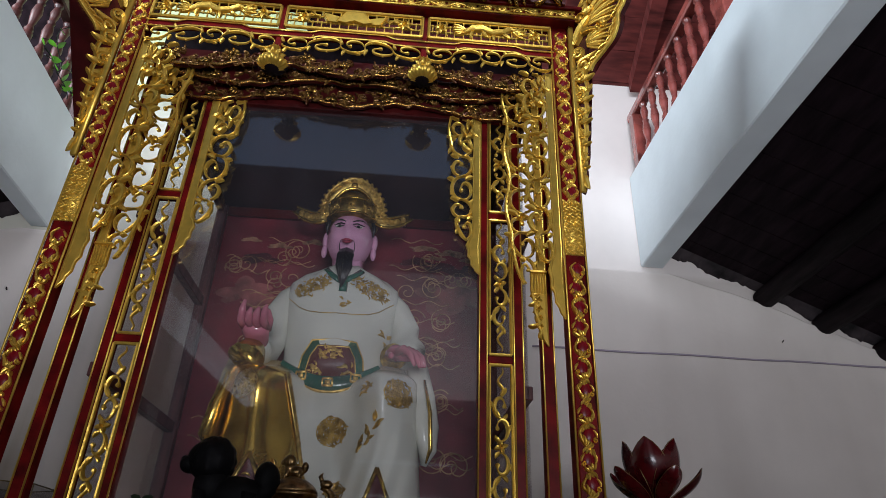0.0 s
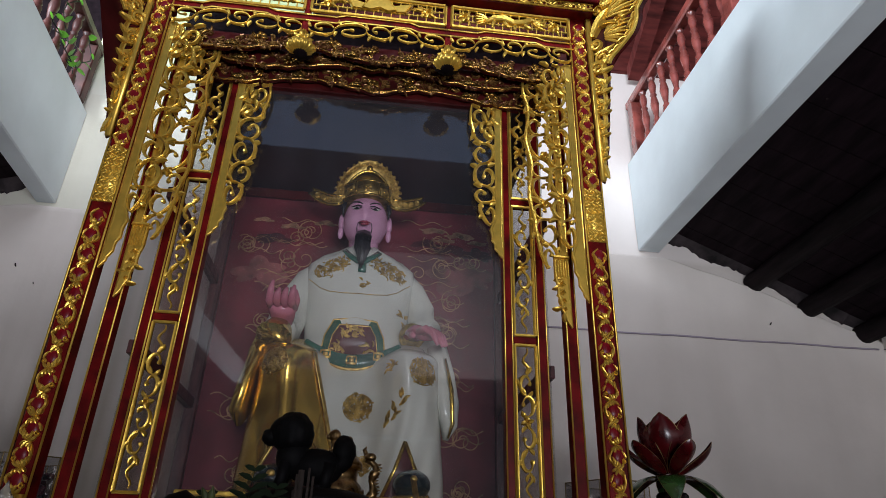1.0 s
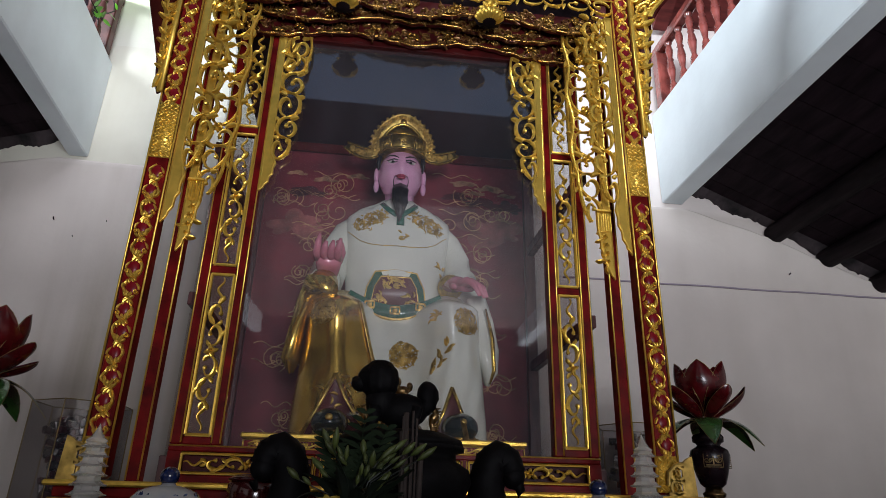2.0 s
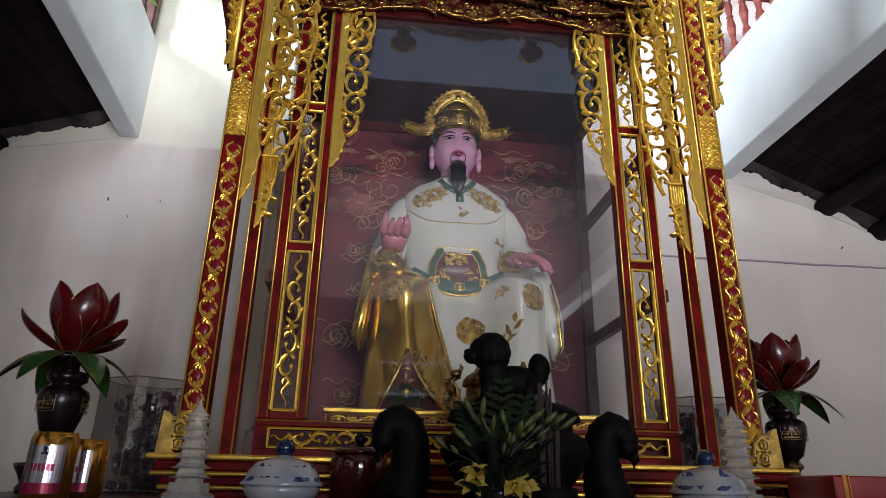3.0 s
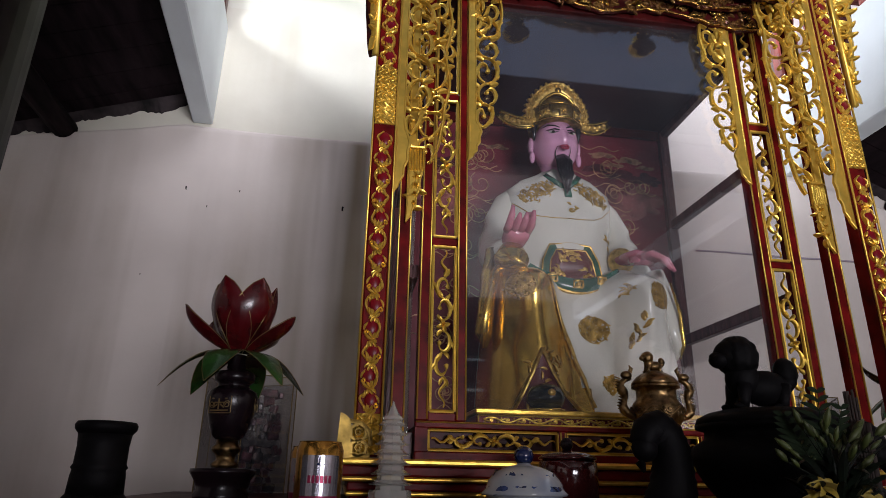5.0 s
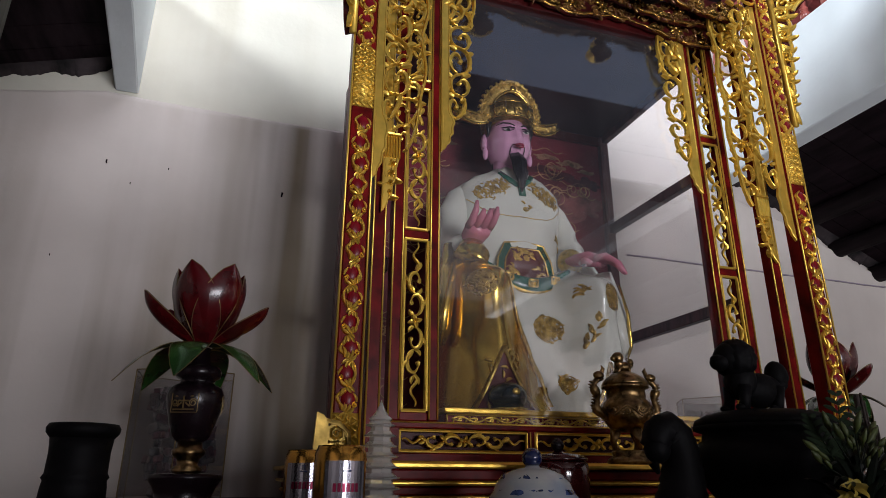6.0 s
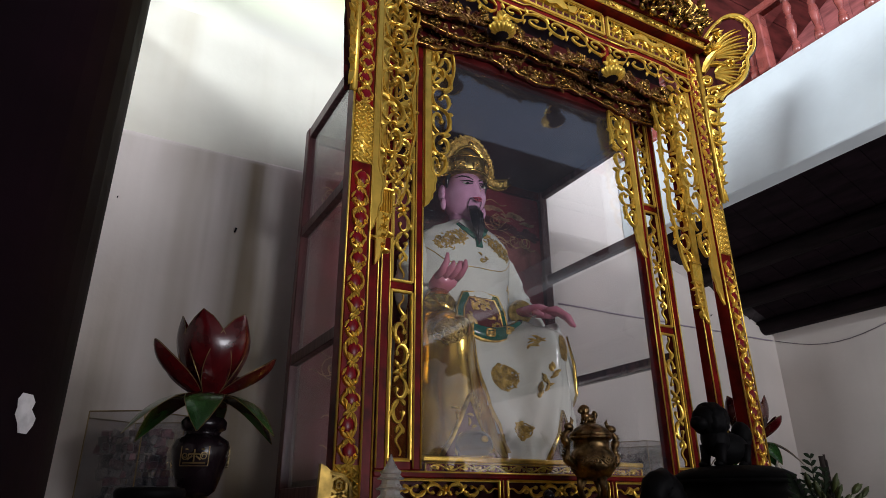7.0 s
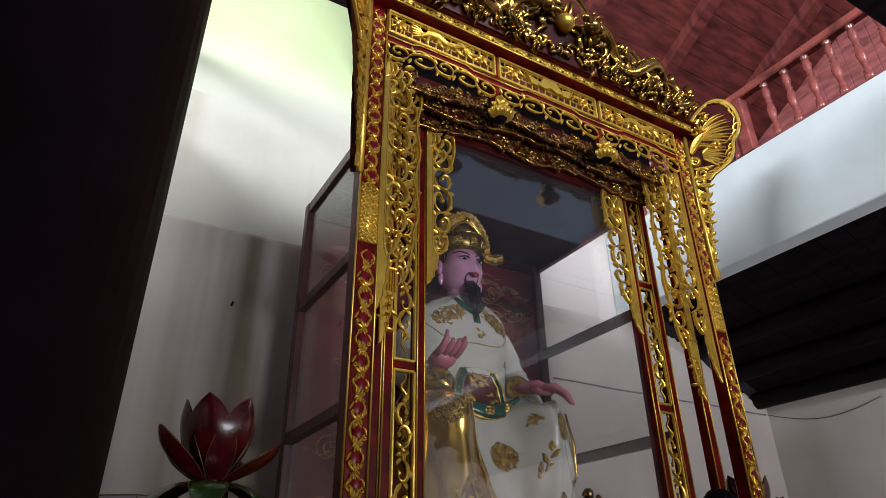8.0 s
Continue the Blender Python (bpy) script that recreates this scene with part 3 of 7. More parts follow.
    tube(bm, [(2.834, 3.09 - 0.085 * k, 2.52 - 0.005 * k - 0.075 * math.sin(math.pi * min(1, k / 9))) for k in range(10)], 0.0028, 6)
    structure("wall_cable", bm, mat("dusty grey cable", (0.16, 0.13, 0.14), 0.6, vary=0.1), "thin grey cable sagging along the wall", "cable", True)
    # lumpy plaster where wall and sloping ceiling meet
    rng = random.Random(31)
    for s, name in ((1, "plaster_lip_east"), (-1, "plaster_lip_west")):
        bm = bmesh.new()
        rows = []
        top, fall = AISLE[s]
        for k in range(91):
            x = 1.64 + 1.18 * k / 90
            z = top - fall * (x - 1.66)
            d = 0.008 + 0.040 * abs(math.sin(k * 0.17 + s)) * abs(math.sin(k * 0.06 + 1)) + rng.uniform(0, 0.012)
            rows.append([bm.verts.new((s * x, y, zz)) for y, zz in ((3.126, z - d), (3.112, z - d * 0.9), (3.09, z - d * 0.5), (3.06, z - 0.001), (3.126, z - 0.001))])
        skin(bm, rows)
        structure(name, bm, GREYLIP, "ragged dark mortar under the plank ceiling", "plaster lip")
    # gilt carving along the lower edge of the dark cross beam
    bm = bmesh.new()
    P = plane_map((0, 0.748, 3.07), (1, 0, 0), (0, 0, 1))
    rinceau(bm, lambda u, v, w: P(-1.5 + v, u, w), 3.0, lambda v: 0.05, 0.10, 0.018, 0.02, random.Random(8))
    structure("beam_carving", bm, OLDGOLD, "darkened gilt scroll carving on the cross beam", "carving", True)
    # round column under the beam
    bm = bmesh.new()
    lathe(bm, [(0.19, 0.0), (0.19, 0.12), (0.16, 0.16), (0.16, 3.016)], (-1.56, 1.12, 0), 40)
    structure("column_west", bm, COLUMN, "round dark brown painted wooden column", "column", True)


def roof_height(y):
    return 4.34 + 0.55 * (3.09 - y) if y > 0.3 else 5.87 - 0.06 * (0.3 - y)


def upper_roof():
    for name, x0, x1, m, label in (("roof_east", -0.4, 3.0, PLANK, "sloping red painted plank roof"), ("roof_west", -3.0, -0.4, DARKWOOD, "sloping smoke-dark plank roof")):
        bm = bmesh.new()
        y = 0.12
        while y < 3.2:
            y1 = min(y + 0.172, 3.2)
            vs = box(bm, x0, x1, y, y1, 0, 0.03)
            for v in vs:
                v.co.z += roof_height(v.co.y) + (0 if x0 > -1 else 0.45)
            y += 0.176
        structure(name, bm, m, label, "roof")
    for x in (0.1, 0.85, 1.62, 2.4):
        bm = bmesh.new()
        rows = [[bm.verts.new(c) for c in ((x - 0.045, y, roof_height(y) - 0.10), (x + 0.045, y, roof_height(y) - 0.10), (x + 0.045, y, roof_height(y) - 0.004), (x - 0.045, y, roof_height(y) - 0.004))] for y in (3.09, 0.32, 0.28, 0.1)]
        skin(bm, rows)
        structure("roof_rafter", bm, PLANK if x > -0.5 else DARKWOOD, "square red painted roof rafter" if x > -0.5 else "square dark roof rafter", "rafter")
    for y in (0.5,):
        bm = bmesh.new()
        tube(bm, [(-0.42, y, roof_height(y) - 0.19), (2.84, y, roof_height(y) - 0.19)], 0.085, 14)
        structure("roof_purlin", bm, DARKWOOD, "round dark roof purlin under the rafters", "purlin", True)

    bm = bmesh.new()
    box(bm, -0.43, -0.40, 0.12, 3.09, -0.1, 0.48)
    for v in bm.verts:
        v.co.z += roof_height(v.co.y)
    structure("roof_fascia", bm, DARKWOOD, "smoke-dark board where the two roofs step", "fascia")


BAL_PROFILE = [(0.012, 0.0), (0.024, 0.003), (0.024, 0.05), (0.016, 0.055), (0.022, 0.07), (0.016, 0.085), (0.013, 0.10), (0.020, 0.15), (0.025, 0.19), (0.019, 0.235), (0.014, 0.25),
               (0.021, 0.262), (0.014, 0.275), (0.018, 0.30), (0.023, 0.33), (0.017, 0.365), (0.013, 0.375), (0.022, 0.385), (0.022, 0.40), (0.012, 0.402)]


def balustrade(s):
    x = 1.575 if s > 0 else -1.645
    wood = BALUSTER if s > 0 else SHADEBAL
    t = thing("balustrade", (x, 2.0, 3.605), "red-brown wooden balustrade with turned balusters" if s > 0 else "wooden balustrade with turned balusters and ivy, darkened for shade", "balustrade")
    bm = bmesh.new()
    box(bm, x - 0.03, x + 0.03, 0.9, 3.12, 4.005, 4.06, 0.008)
    part("handrail", bm, wood, t)
    bm = bmesh.new()
    box(bm, x - 0.025, x + 0.025, 0.9, 3.12, 3.607, 3.63, 0.004)
    part("bottom_rail", bm, wood, t)
    for y in (3.05, 1.98, 0.93):
        bm = bmesh.new()
        box(bm, x - 0.035, x + 0.035, y - 0.035, y + 0.035, 3.63, 4.005, 0.006)
        part("post", bm, wood, t)
    first = None
    for k in range(16):
        y = 2.93 - 0.125 * k
        if abs(y - 1.98) < 0.06 or y < 1.0:
            continue
        if first is None:
            bm = bmesh.new()
            lathe(bm, [(r, z * 0.93) for r, z in BAL_PROFILE], (0, 0, 0), 10)
            me = part("baluster", bm, wood, None, smooth=True)
            first = me
            me.parent = t
        else:
            me = new("baluster", first.data)
            me.parent = t
        me.location = (west_shift(y) if s < 0 else 0, y - 2.0, 0.026)
    if s < 0:
        for ob in t.children:
            if not ob.name.startswith("baluster"):
                for v in ob.data.vertices:
                    v.co.x += west_shift(v.co.y + 2.0)


room()
upper_roof()
balustrade(1)
balustrade(-1)


# ---- the glazed case ----
def carved_panel(t, P, u0, u1, v0, v1, rng, name="carved_panel", sw=0.009, along="v", border=0.011):
    """A gilt border round a flower with scrolls that run out of it both ways into flames."""
    bm = bmesh.new()
    edge_frame(bm, P, u0, u1, v0, v1, border, 0.007)
    cu, cv = (u0 + u1) / 2, (v0 + v1) / 2
    if along == "v":
        w, M = (u1 - u0) / 2 - border * 0.5, (v1 - v0) / 2 - border * 0.5
        Q = lambda u, v, h: P(cu + u, cv + v, h)
    else:
        w, M = (v1 - v0) / 2 - border * 0.5, (u1 - u0) / 2 - border * 0.5
        Q = lambda u, v, h: P(cu + v, cv + u, h)
    for sg in (-1, 1):
        flame_scroll(bm, Q, w, M, sw, 0.009, sg)
    rosette(bm, Q, 0, 0, w * 0.75, 0.012, 4)
    return part(name, bm, GOLD, t)


def glass_case():
    rng = random.Random(5)
    t = thing("display_case", (0, 2.48, 1.42), "red lacquered glass case with gilt openwork panels", "display case")
    # front frame
    for s in (-1, 1):
        for xa, xb, nm in ((0.505, 0.536, "inner_stile"), (0.617, 0.652, "outer_stile")):
            bm = bmesh.new()
            box(bm, *sorted((s * xa, s * xb)), 2.045, 2.09, 1.53, 3.09, 0.004)
            part(nm, bm, RED, t)
            bm = bmesh.new()
            P = plane_map((0, 2.044, 0), (1, 0, 0), (0, 0, 1))
            for x in (xa + 0.003, xb - 0.003):
                strip(bm, P, [(s * x, 1.535), (s * x, 3.05)], 0.005, 0.004)
            part("gilt_line", bm, FILLET, t, smooth=True)
        for z in (2.077, 2.607, 1.542, 3.06):
            bm = bmesh.new()
            box(bm, *sorted((s * 0.536, s * 0.617)), 2.048, 2.086, z - 0.012, z + 0.012, 0.003)
            part("cross_rail", bm, RED, t)
        P = plane_map((0, 2.052, 0), (1, 0, 0), (0, 0, 1))
        for z0, z1 in ((1.558, 2.06), (2.094, 2.59), (2.624, 3.04)):
            carved_panel(t, P, *sorted((s * 0.541, s * 0.612)), z0, z1, rng, sw=0.0098)
    bm = bmesh.new()
    box(bm, -0.652, 0.652, 2.045, 2.09, 1.511, 1.53, 0.003)
    box(bm, -0.652, 0.652, 2.045, 2.09, 1.42, 1.447, 0.003)
    for x in (-0.634, -0.219, 0.219, 0.634):
        w = 0.018 if abs(x) > 0.5 else 0.012
        box(bm, x - w, x + w, 2.046, 2.089, 1.447, 1.511)
    part("bottom_rail", bm, RED, t)
    bm = bmesh.new()
    P = plane_map((0, 2.044, 0), (1, 0, 0), (0, 0, 1))
    for z in (1.527, 1.424):
        strip(bm, P, [(-0.65, z), (0.65, z)], 0.005, 0.004)
    for x in (-0.226, -0.212, 0.212, 0.226):
        strip(bm, P, [(x, 1.452), (x, 1.508)], 0.004, 0.003)
    part("gilt_line", bm, FILLET, t, smooth=True)
    P = plane_map((0, 2.056, 0), (1, 0, 0), (0, 0, 1))
    for x0, x1 in ((-0.613, -0.234), (-0.204, 0.204), (0.234, 0.613)):
        carved_panel(t, P, x0, x1, 1.452, 1.506, rng, along="u", sw=0.0092, border=0.009)
        bm = bmesh.new()
        box(bm, x0, x1, 2.082, 2.089, 1.449, 1.509)
        part("panel_backing", bm, DARKRED, t)
    bm = bmesh.new()
    box(bm, -0.505, 0.505, 2.045, 2.09, 3.03, 3.09, 0.003)
    part("top_rail", bm, DARKRED, t)
    # body behind
    for s in (-1, 1):
        bm = bmesh.new()
        box(bm, *sorted((s * 0.64, s * 0.69)), 2.865, 2.915, 1.42, 3.09, 0.004)
        part("back_post", bm, CASE, t)
        for z0, z1, nm in ((3.035, 3.09, "side_top_rail"), (2.53, 2.575, "side_rail"), (1.965, 2.01, "side_rail"), (1.42, 1.50, "side_bottom_rail")):
            bm = bmesh.new()
            box(bm, *sorted((s * 0.652, s * 0.686)), 2.09, 2.865, z0, z1, 0.003)
            part(nm, bm, CASE, t)
        bm = bmesh.new()
        box(bm, *sorted((s * 0.668, s * 0.672)), 2.09, 2.865, 1.50, 3.035)
        g = part("side_pane", bm, PANE, t)
        g.visible_shadow = False
    bm = bmesh.new()
    box(bm, -0.64, 0.64, 2.89, 2.91, 1.50, 3.07)
    part("back_board", bm, BACKRED, t, "dark red board painted with faint gold clouds")
    bm = bmesh.new()
    box(bm, -0.64, 0.64, 2.87, 2.889, 3.02, 3.07, 0.003)
    part("back_top_rail", bm, DARKRED, t)
    bm = bmesh.new()
    box(bm, -0.64, 0.64, 2.092, 2.888, 1.50, 1.525)
    part("case_floor", bm, DARKRED, t)
    bm = bmesh.new()
    box(bm, -0.685, 0.685, 2.091, 2.91, 3.071, 3.088)
    part("case_top", bm, CASETOP, t, "dark lining board")
    bm = bmesh.new()
    box(bm, -0.506, 0.506, 2.066, 2.070, 1.529, 3.032)
    g = part("front_pane", bm, PANE, t, "reflecting glass pane with painted haze")
    g.visible_shadow = False
    # clouds painted on the back board
    P = plane_map((0, 2.889, 0), (1, 0, 0), (0, 0, 1))
    for (cx, cz, r) in ((-0.30, 2.84, 0.07), (0.30, 2.86, 0.075), (-0.33, 2.70, 0.075), (0.34, 2.70, 0.075), (-0.40, 2.40, 0.06), (0.42, 2.38, 0.06), (-0.36, 2.18, 0.06), (0.46, 2.16, 0.05), (-0.48, 1.95, 0.07), (0.47, 1.9, 0.07), (-0.45, 1.72, 0.05), (0.5, 1.68, 0.05), (-0.36, 2.54, 0.08), (0.36, 2.54, 0.08), (0.5, 2.74, 0.06), (-0.5, 2.76, 0.06)):
        bm = bmesh.new()
        for k in range(3):
            a = rng.uniform(0, 6.28)
            strip(bm, P, spiral(cx + rng.uniform(-1, 1) * r, cz + rng.uniform(-0.4, 0.4) * r, r * rng.uniform(0.5, 1.0), r * 0.12, a, rng.choice((-1, 1)) * rng.uniform(1.2, 2.0), 26), 0.0052, 0.0015)
        for k in range(2):
            z = cz + rng.uniform(-1.3, 1.3) * r
            strip(bm, P, [(cx + (q / 14 - 0.5) * 3.4 * r, z + 0.012 * math.sin(q * 0.9 + k)) for q in range(15)], 0.0046, 0.0015)
        part("painted_cloud", bm, CLOUD, t)
    for cx, cz, a, b, lobes, m, w in ((0.47, 2.66, 0.16, 0.085, 7, ROSEPAINT, 0.0008), (-0.47, 2.62, 0.13, 0.07, 6, ROSEPAINT, 0.0008), (0.43, 2.81, 0.085, 0.026, 6, MAROON, 0.0012), (0.555, 2.795, 0.08, 0.030, 7, MAROON, 0.0014), (0.30, 2.835, 0.08, 0.020, 5, MAROON, 0.0012), (-0.44, 2.80, 0.10, 0.026, 6, MAROON, 0.0012),
                                      (0.33, 2.912, 0.07, 0.016, 5, OLIVEPAINT, 0.0012), (0.47, 2.893, 0.075, 0.018, 6, OLIVEPAINT, 0.0014), (0.40, 2.862, 0.05, 0.011, 5, OLIVEPAINT, 0.0016), (0.56, 2.86, 0.05, 0.012, 5, OLIVEPAINT, 0.0012), (-0.20, 2.905, 0.055, 0.014, 5, OLIVEPAINT, 0.0012), (-0.36, 2.875, 0.06, 0.014, 5, OLIVEPAINT, 0.0014), (-0.50, 2.90, 0.05, 0.012, 5, OLIVEPAINT, 0.0012)):
        bm = bmesh.new()
        cloud_patch(bm, P, cx, cz, a, b, lobes, rng, w)
        part("painted_cloud", bm, m, t)


# ---- the carved and gilded frame before the case ----
def bracket(t, s, x0, y, z0, z1, W, rng, name, rim=0.0, tassel=False, pitch=0.08, sw=0.0128):
    """A long hanging openwork bracket: a plain gilt edge against its post, scrolls, and a pointed foot."""
    L = z0 - z1
    P = plane_map((s * x0, y, z0), (-s, 0, 0), (0, 0, -1))
    bm = bmesh.new()
    e = 0.029
    edge = bmesh.new()
    # the plain edge spreads into a scalloped foot and runs out to a point
    foot = [(0, 1), (0.4, 1), (0.76, 1), (0.79, 1.15), (0.81, 1.5), (0.835, 1.75), (0.855, 1.55), (0.87, 1.5), (0.89, 1.55), (0.91, 1.2), (0.925, 1.15), (0.94, 1.15), (0.96, 0.75), (0.975, 0.65), (1.0, 0.1)]
    band(edge, P, [(e * f / 2, L * q) for q, f in foot], [e * f for q, f in foot], 0.010)

    def width(v):
        q = v / L
        return W * (1.0 - 0.16 * q) if q < 0.66 else W * (0.89 - 2.6 * (q - 0.66))
    V = L * 0.80
    openwork(bm, P, V, e - 0.004, lambda v: max(0.036, width(v)), pitch, sw, 0.0075, rng)
    # carved cluster in the head of the bracket
    for k in range(6):
        leaf(bm, P, e + 0.012 + 0.3 * (W - e) * (k % 2), 0.012 + 0.022 * k, 0.9 + 0.5 * (k % 3), 0.05, 0.017, 1.2, 0.014, n=6, deep=0.008)
    if rim:
        # wavy fillet along the free edge
        n = int(rim * 60)
        strip(bm, P, [(width(V * rim * q / n) - 0.004 + 0.008 * math.sin(V * rim * q / n * 26), V * rim * q / n) for q in range(n + 1)], 0.0105, 0.013)
    if tassel:
        v0 = L * 0.76
        for k in range(6):
            u = 0.006 + 0.0085 * k
            strip(bm, P, [(u, v0), (u, v0 + 0.075)], 0.0078, 0.014)
        strip(bm, P, [(0, v0), (0.052, v0)], 0.012, 0.018)
        for k in range(7):
            leaf(bm, P, 0.02 + 0.012 * (k % 2), v0 + 0.075 + 0.02 * k, rng.uniform(0.2, 2.6), 0.034, 0.013, rng.uniform(-1.5, 1.5), 0.012, deep=0.008)
        for k in range(4):
            rosette(bm, P, 0.030 - 0.002 * k, v0 + 0.095 + 0.03 * k, 0.016 - 0.002 * k, 0.014)
        for q in (0.14, 0.36, 0.56):
            rosette(bm, P, W * rng.uniform(0.45, 0.6), L * q, 0.019, 0.020)
    ob = part(name, bm, GOLD, t)
    part("bracket_edge", edge, FILLET, ob)


def ear(t, s, rng):
    """A wing that stands out forward from the post, with phoenix feathers and flames."""
    root, tip = Vector((s * 0.832, 1.895, 0)), Vector((s * 0.995, 1.69, 0))
    d = (tip - root).normalized()
    P = plane_map((root.x, root.y, 0), d, (0, 0, 1))
    knots = [(0.0, 3.40), (0.05, 3.455), (0.11, 3.525), (0.18, 3.57), (0.24, 3.555), (0.275, 3.50), (0.284, 3.43), (0.268, 3.36), (0.235, 3.315), (0.228, 3.27), (0.20, 3.215), (0.145, 3.175), (0.105, 3.150), (0.085, 3.12)]
    out = []
    for i in range(len(knots) - 1):
        p0, p1, p2, p3 = knots[max(i - 1, 0)], knots[i], knots[i + 1], knots[min(i + 2, len(knots) - 1)]
        for j in range(4):
            q = j / 4
            out.append(tuple(0.5 * (2 * b + (c - a) * q + (2 * a - 5 * b + 4 * c - d) * q * q + (3 * b - a - 3 * c + d) * q ** 3) for a, b, c, d in zip(p0, p1, p2, p3)))
    rim = len(out)
    # a narrow tail of rounded lobes down to a point
    for k in range(41):
        q = k / 40
        out.append(((0.070 * (1 - q) ** 0.7 + 0.006) * (0.75 + 0.22 * abs(math.sin(q * 5 * math.pi)) ** 0.7), 3.10 - 0.47 * q))
    out.append((0.0, 2.63))
    bm = bmesh.new()
    front = [bm.verts.new(P(u, v, 0.0)) for u, v in out]
    back = [bm.verts.new(P(u, v, -0.022)) for u, v in out]
    n = len(out)
    for i in range(n):
        j = (i + 1) % n
        bm.faces.new((front[i], front[j], back[j], back[i]))
    f1 = bm.faces.new(front)
    f2 = bm.faces.new(back)
    bmesh.ops.triangulate(bm, faces=[f1, f2])
    part("wing_board", bm, DARKRED, t, "dark red lacquered wing board with flame edge")
    bm = bmesh.new()
    band(bm, P, [(u * 0.95, v - 0.004) for u, v in out[:rim]], 0.015, 0.010)
    strip(bm, P, [(u * 0.95, v) for u, v in out[rim:-1]], 0.014, 0.012)
    strip(bm, P, [(0.006, 2.64), (0.006, 3.40)], 0.016, 0.012)
    # two fans of long plumes that sweep out and hook down along the border
    for k in range(9):
        leaf(bm, P, 0.095, 3.390 - 0.005 * k, 1.20 - 0.17 * k, 0.150 - 0.003 * k + 0.012 * (k % 2), 0.0125, -1.1 + 0.10 * k, 0.009 + 0.003 * (k % 2), n=9)
        leaf(bm, P, 0.080, 3.280 - 0.004 * k, 0.85 - 0.19 * k, 0.125 - 0.004 * k + 0.010 * (k % 2), 0.0125, -1.0 + 0.10 * k, 0.009 + 0.003 * (k % 2), n=9)
    # flame leaves that fill in along the border, their tips turned in
    for k in range(3, rim - 4, 2):
        u, v = out[k]
        du, dv = out[k + 1][0] - out[k - 1][0], out[k + 1][1] - out[k - 1][1]
        a = math.atan2(dv, du)
        leaf(bm, P, u * 0.92, v - 0.004, a - rng.uniform(0.5, 1.0), rng.uniform(0.035, 0.055), 0.012, rng.uniform(0.4, 1.4), 0.012, n=6)
    for cu, cv in ((0.15, 3.30), (0.12, 3.47)):
        rosette(bm, P, cu, cv, 0.024, 0.020, 6)
    # crest plume, curled cloud and the bird: neck, head, beak, shoulder
    leaf(bm, P, 0.075, 3.43, 1.1, 0.105, 0.022, -0.9, 0.012, n=8)
    leaf(bm, P, 0.060, 3.42, 1.6, 0.055, 0.018, 0.9, 0.012, n=6)
    leaf(bm, P, 0.032, 3.285, 1.15, 0.13, 0.040, -0.5, 0.026, n=8)
    strip(bm, P, spiral(0.070, 3.392, 0.022, 0.004, 0.3, 1.2, 12), 0.013, 0.030)
    leaf(bm, P, 0.052, 3.405, 2.9, 0.045, 0.014, 0.7, 0.030, n=5)
    for k in range(4):
        leaf(bm, P, 0.085, 3.395, 0.2 + 0.35 * k, 0.055, 0.013, 0.8, 0.022, n=5)
        leaf(bm, P, 0.060 + 0.012 * k, 3.315, 0.3 - 0.2 * k, 0.055, 0.017, -0.6, 0.022, n=6)
    strip(bm, P, spiral(0.040, 3.235, 0.026, 0.006, 2.2, -1.4), 0.014, 0.014)
    strip(bm, P, spiral(0.060, 3.165, 0.030, 0.006, 0.5, 1.4), 0.013, 0.014)
    leaf(bm, P, 0.03, 3.20, -0.3, 0.09, 0.022, 0.7, 0.012, n=7)
    # acanthus bunches: a volute and three pointed tips each, which break the outline
    for k in range(5):
        v = 3.12 - 0.098 * k
        f = 1 - 0.13 * k
        strip(bm, P, spiral(0.036 * f + 0.004, v, 0.031 * f, 0.005, 2.4, -1.35, 16), [0.021 * f - 0.0006 * q for q in range(17)], 0.018)
        for j, (a, L) in enumerate(((-0.05, 0.066), (-0.6, 0.074), (-1.1, 0.066))):
            leaf(bm, P, (0.040 - 0.010 * j) * f, v + 0.016 - 0.024 * j, a, L * f, 0.026 * f, 1.0, 0.012 + 0.004 * (j % 2), n=8)
        leaf(bm, P, 0.014, v - 0.02, -1.45, 0.085, 0.028, 0.35, 0.016, n=6)
    part("wing_carving", bm, GOLD, t)


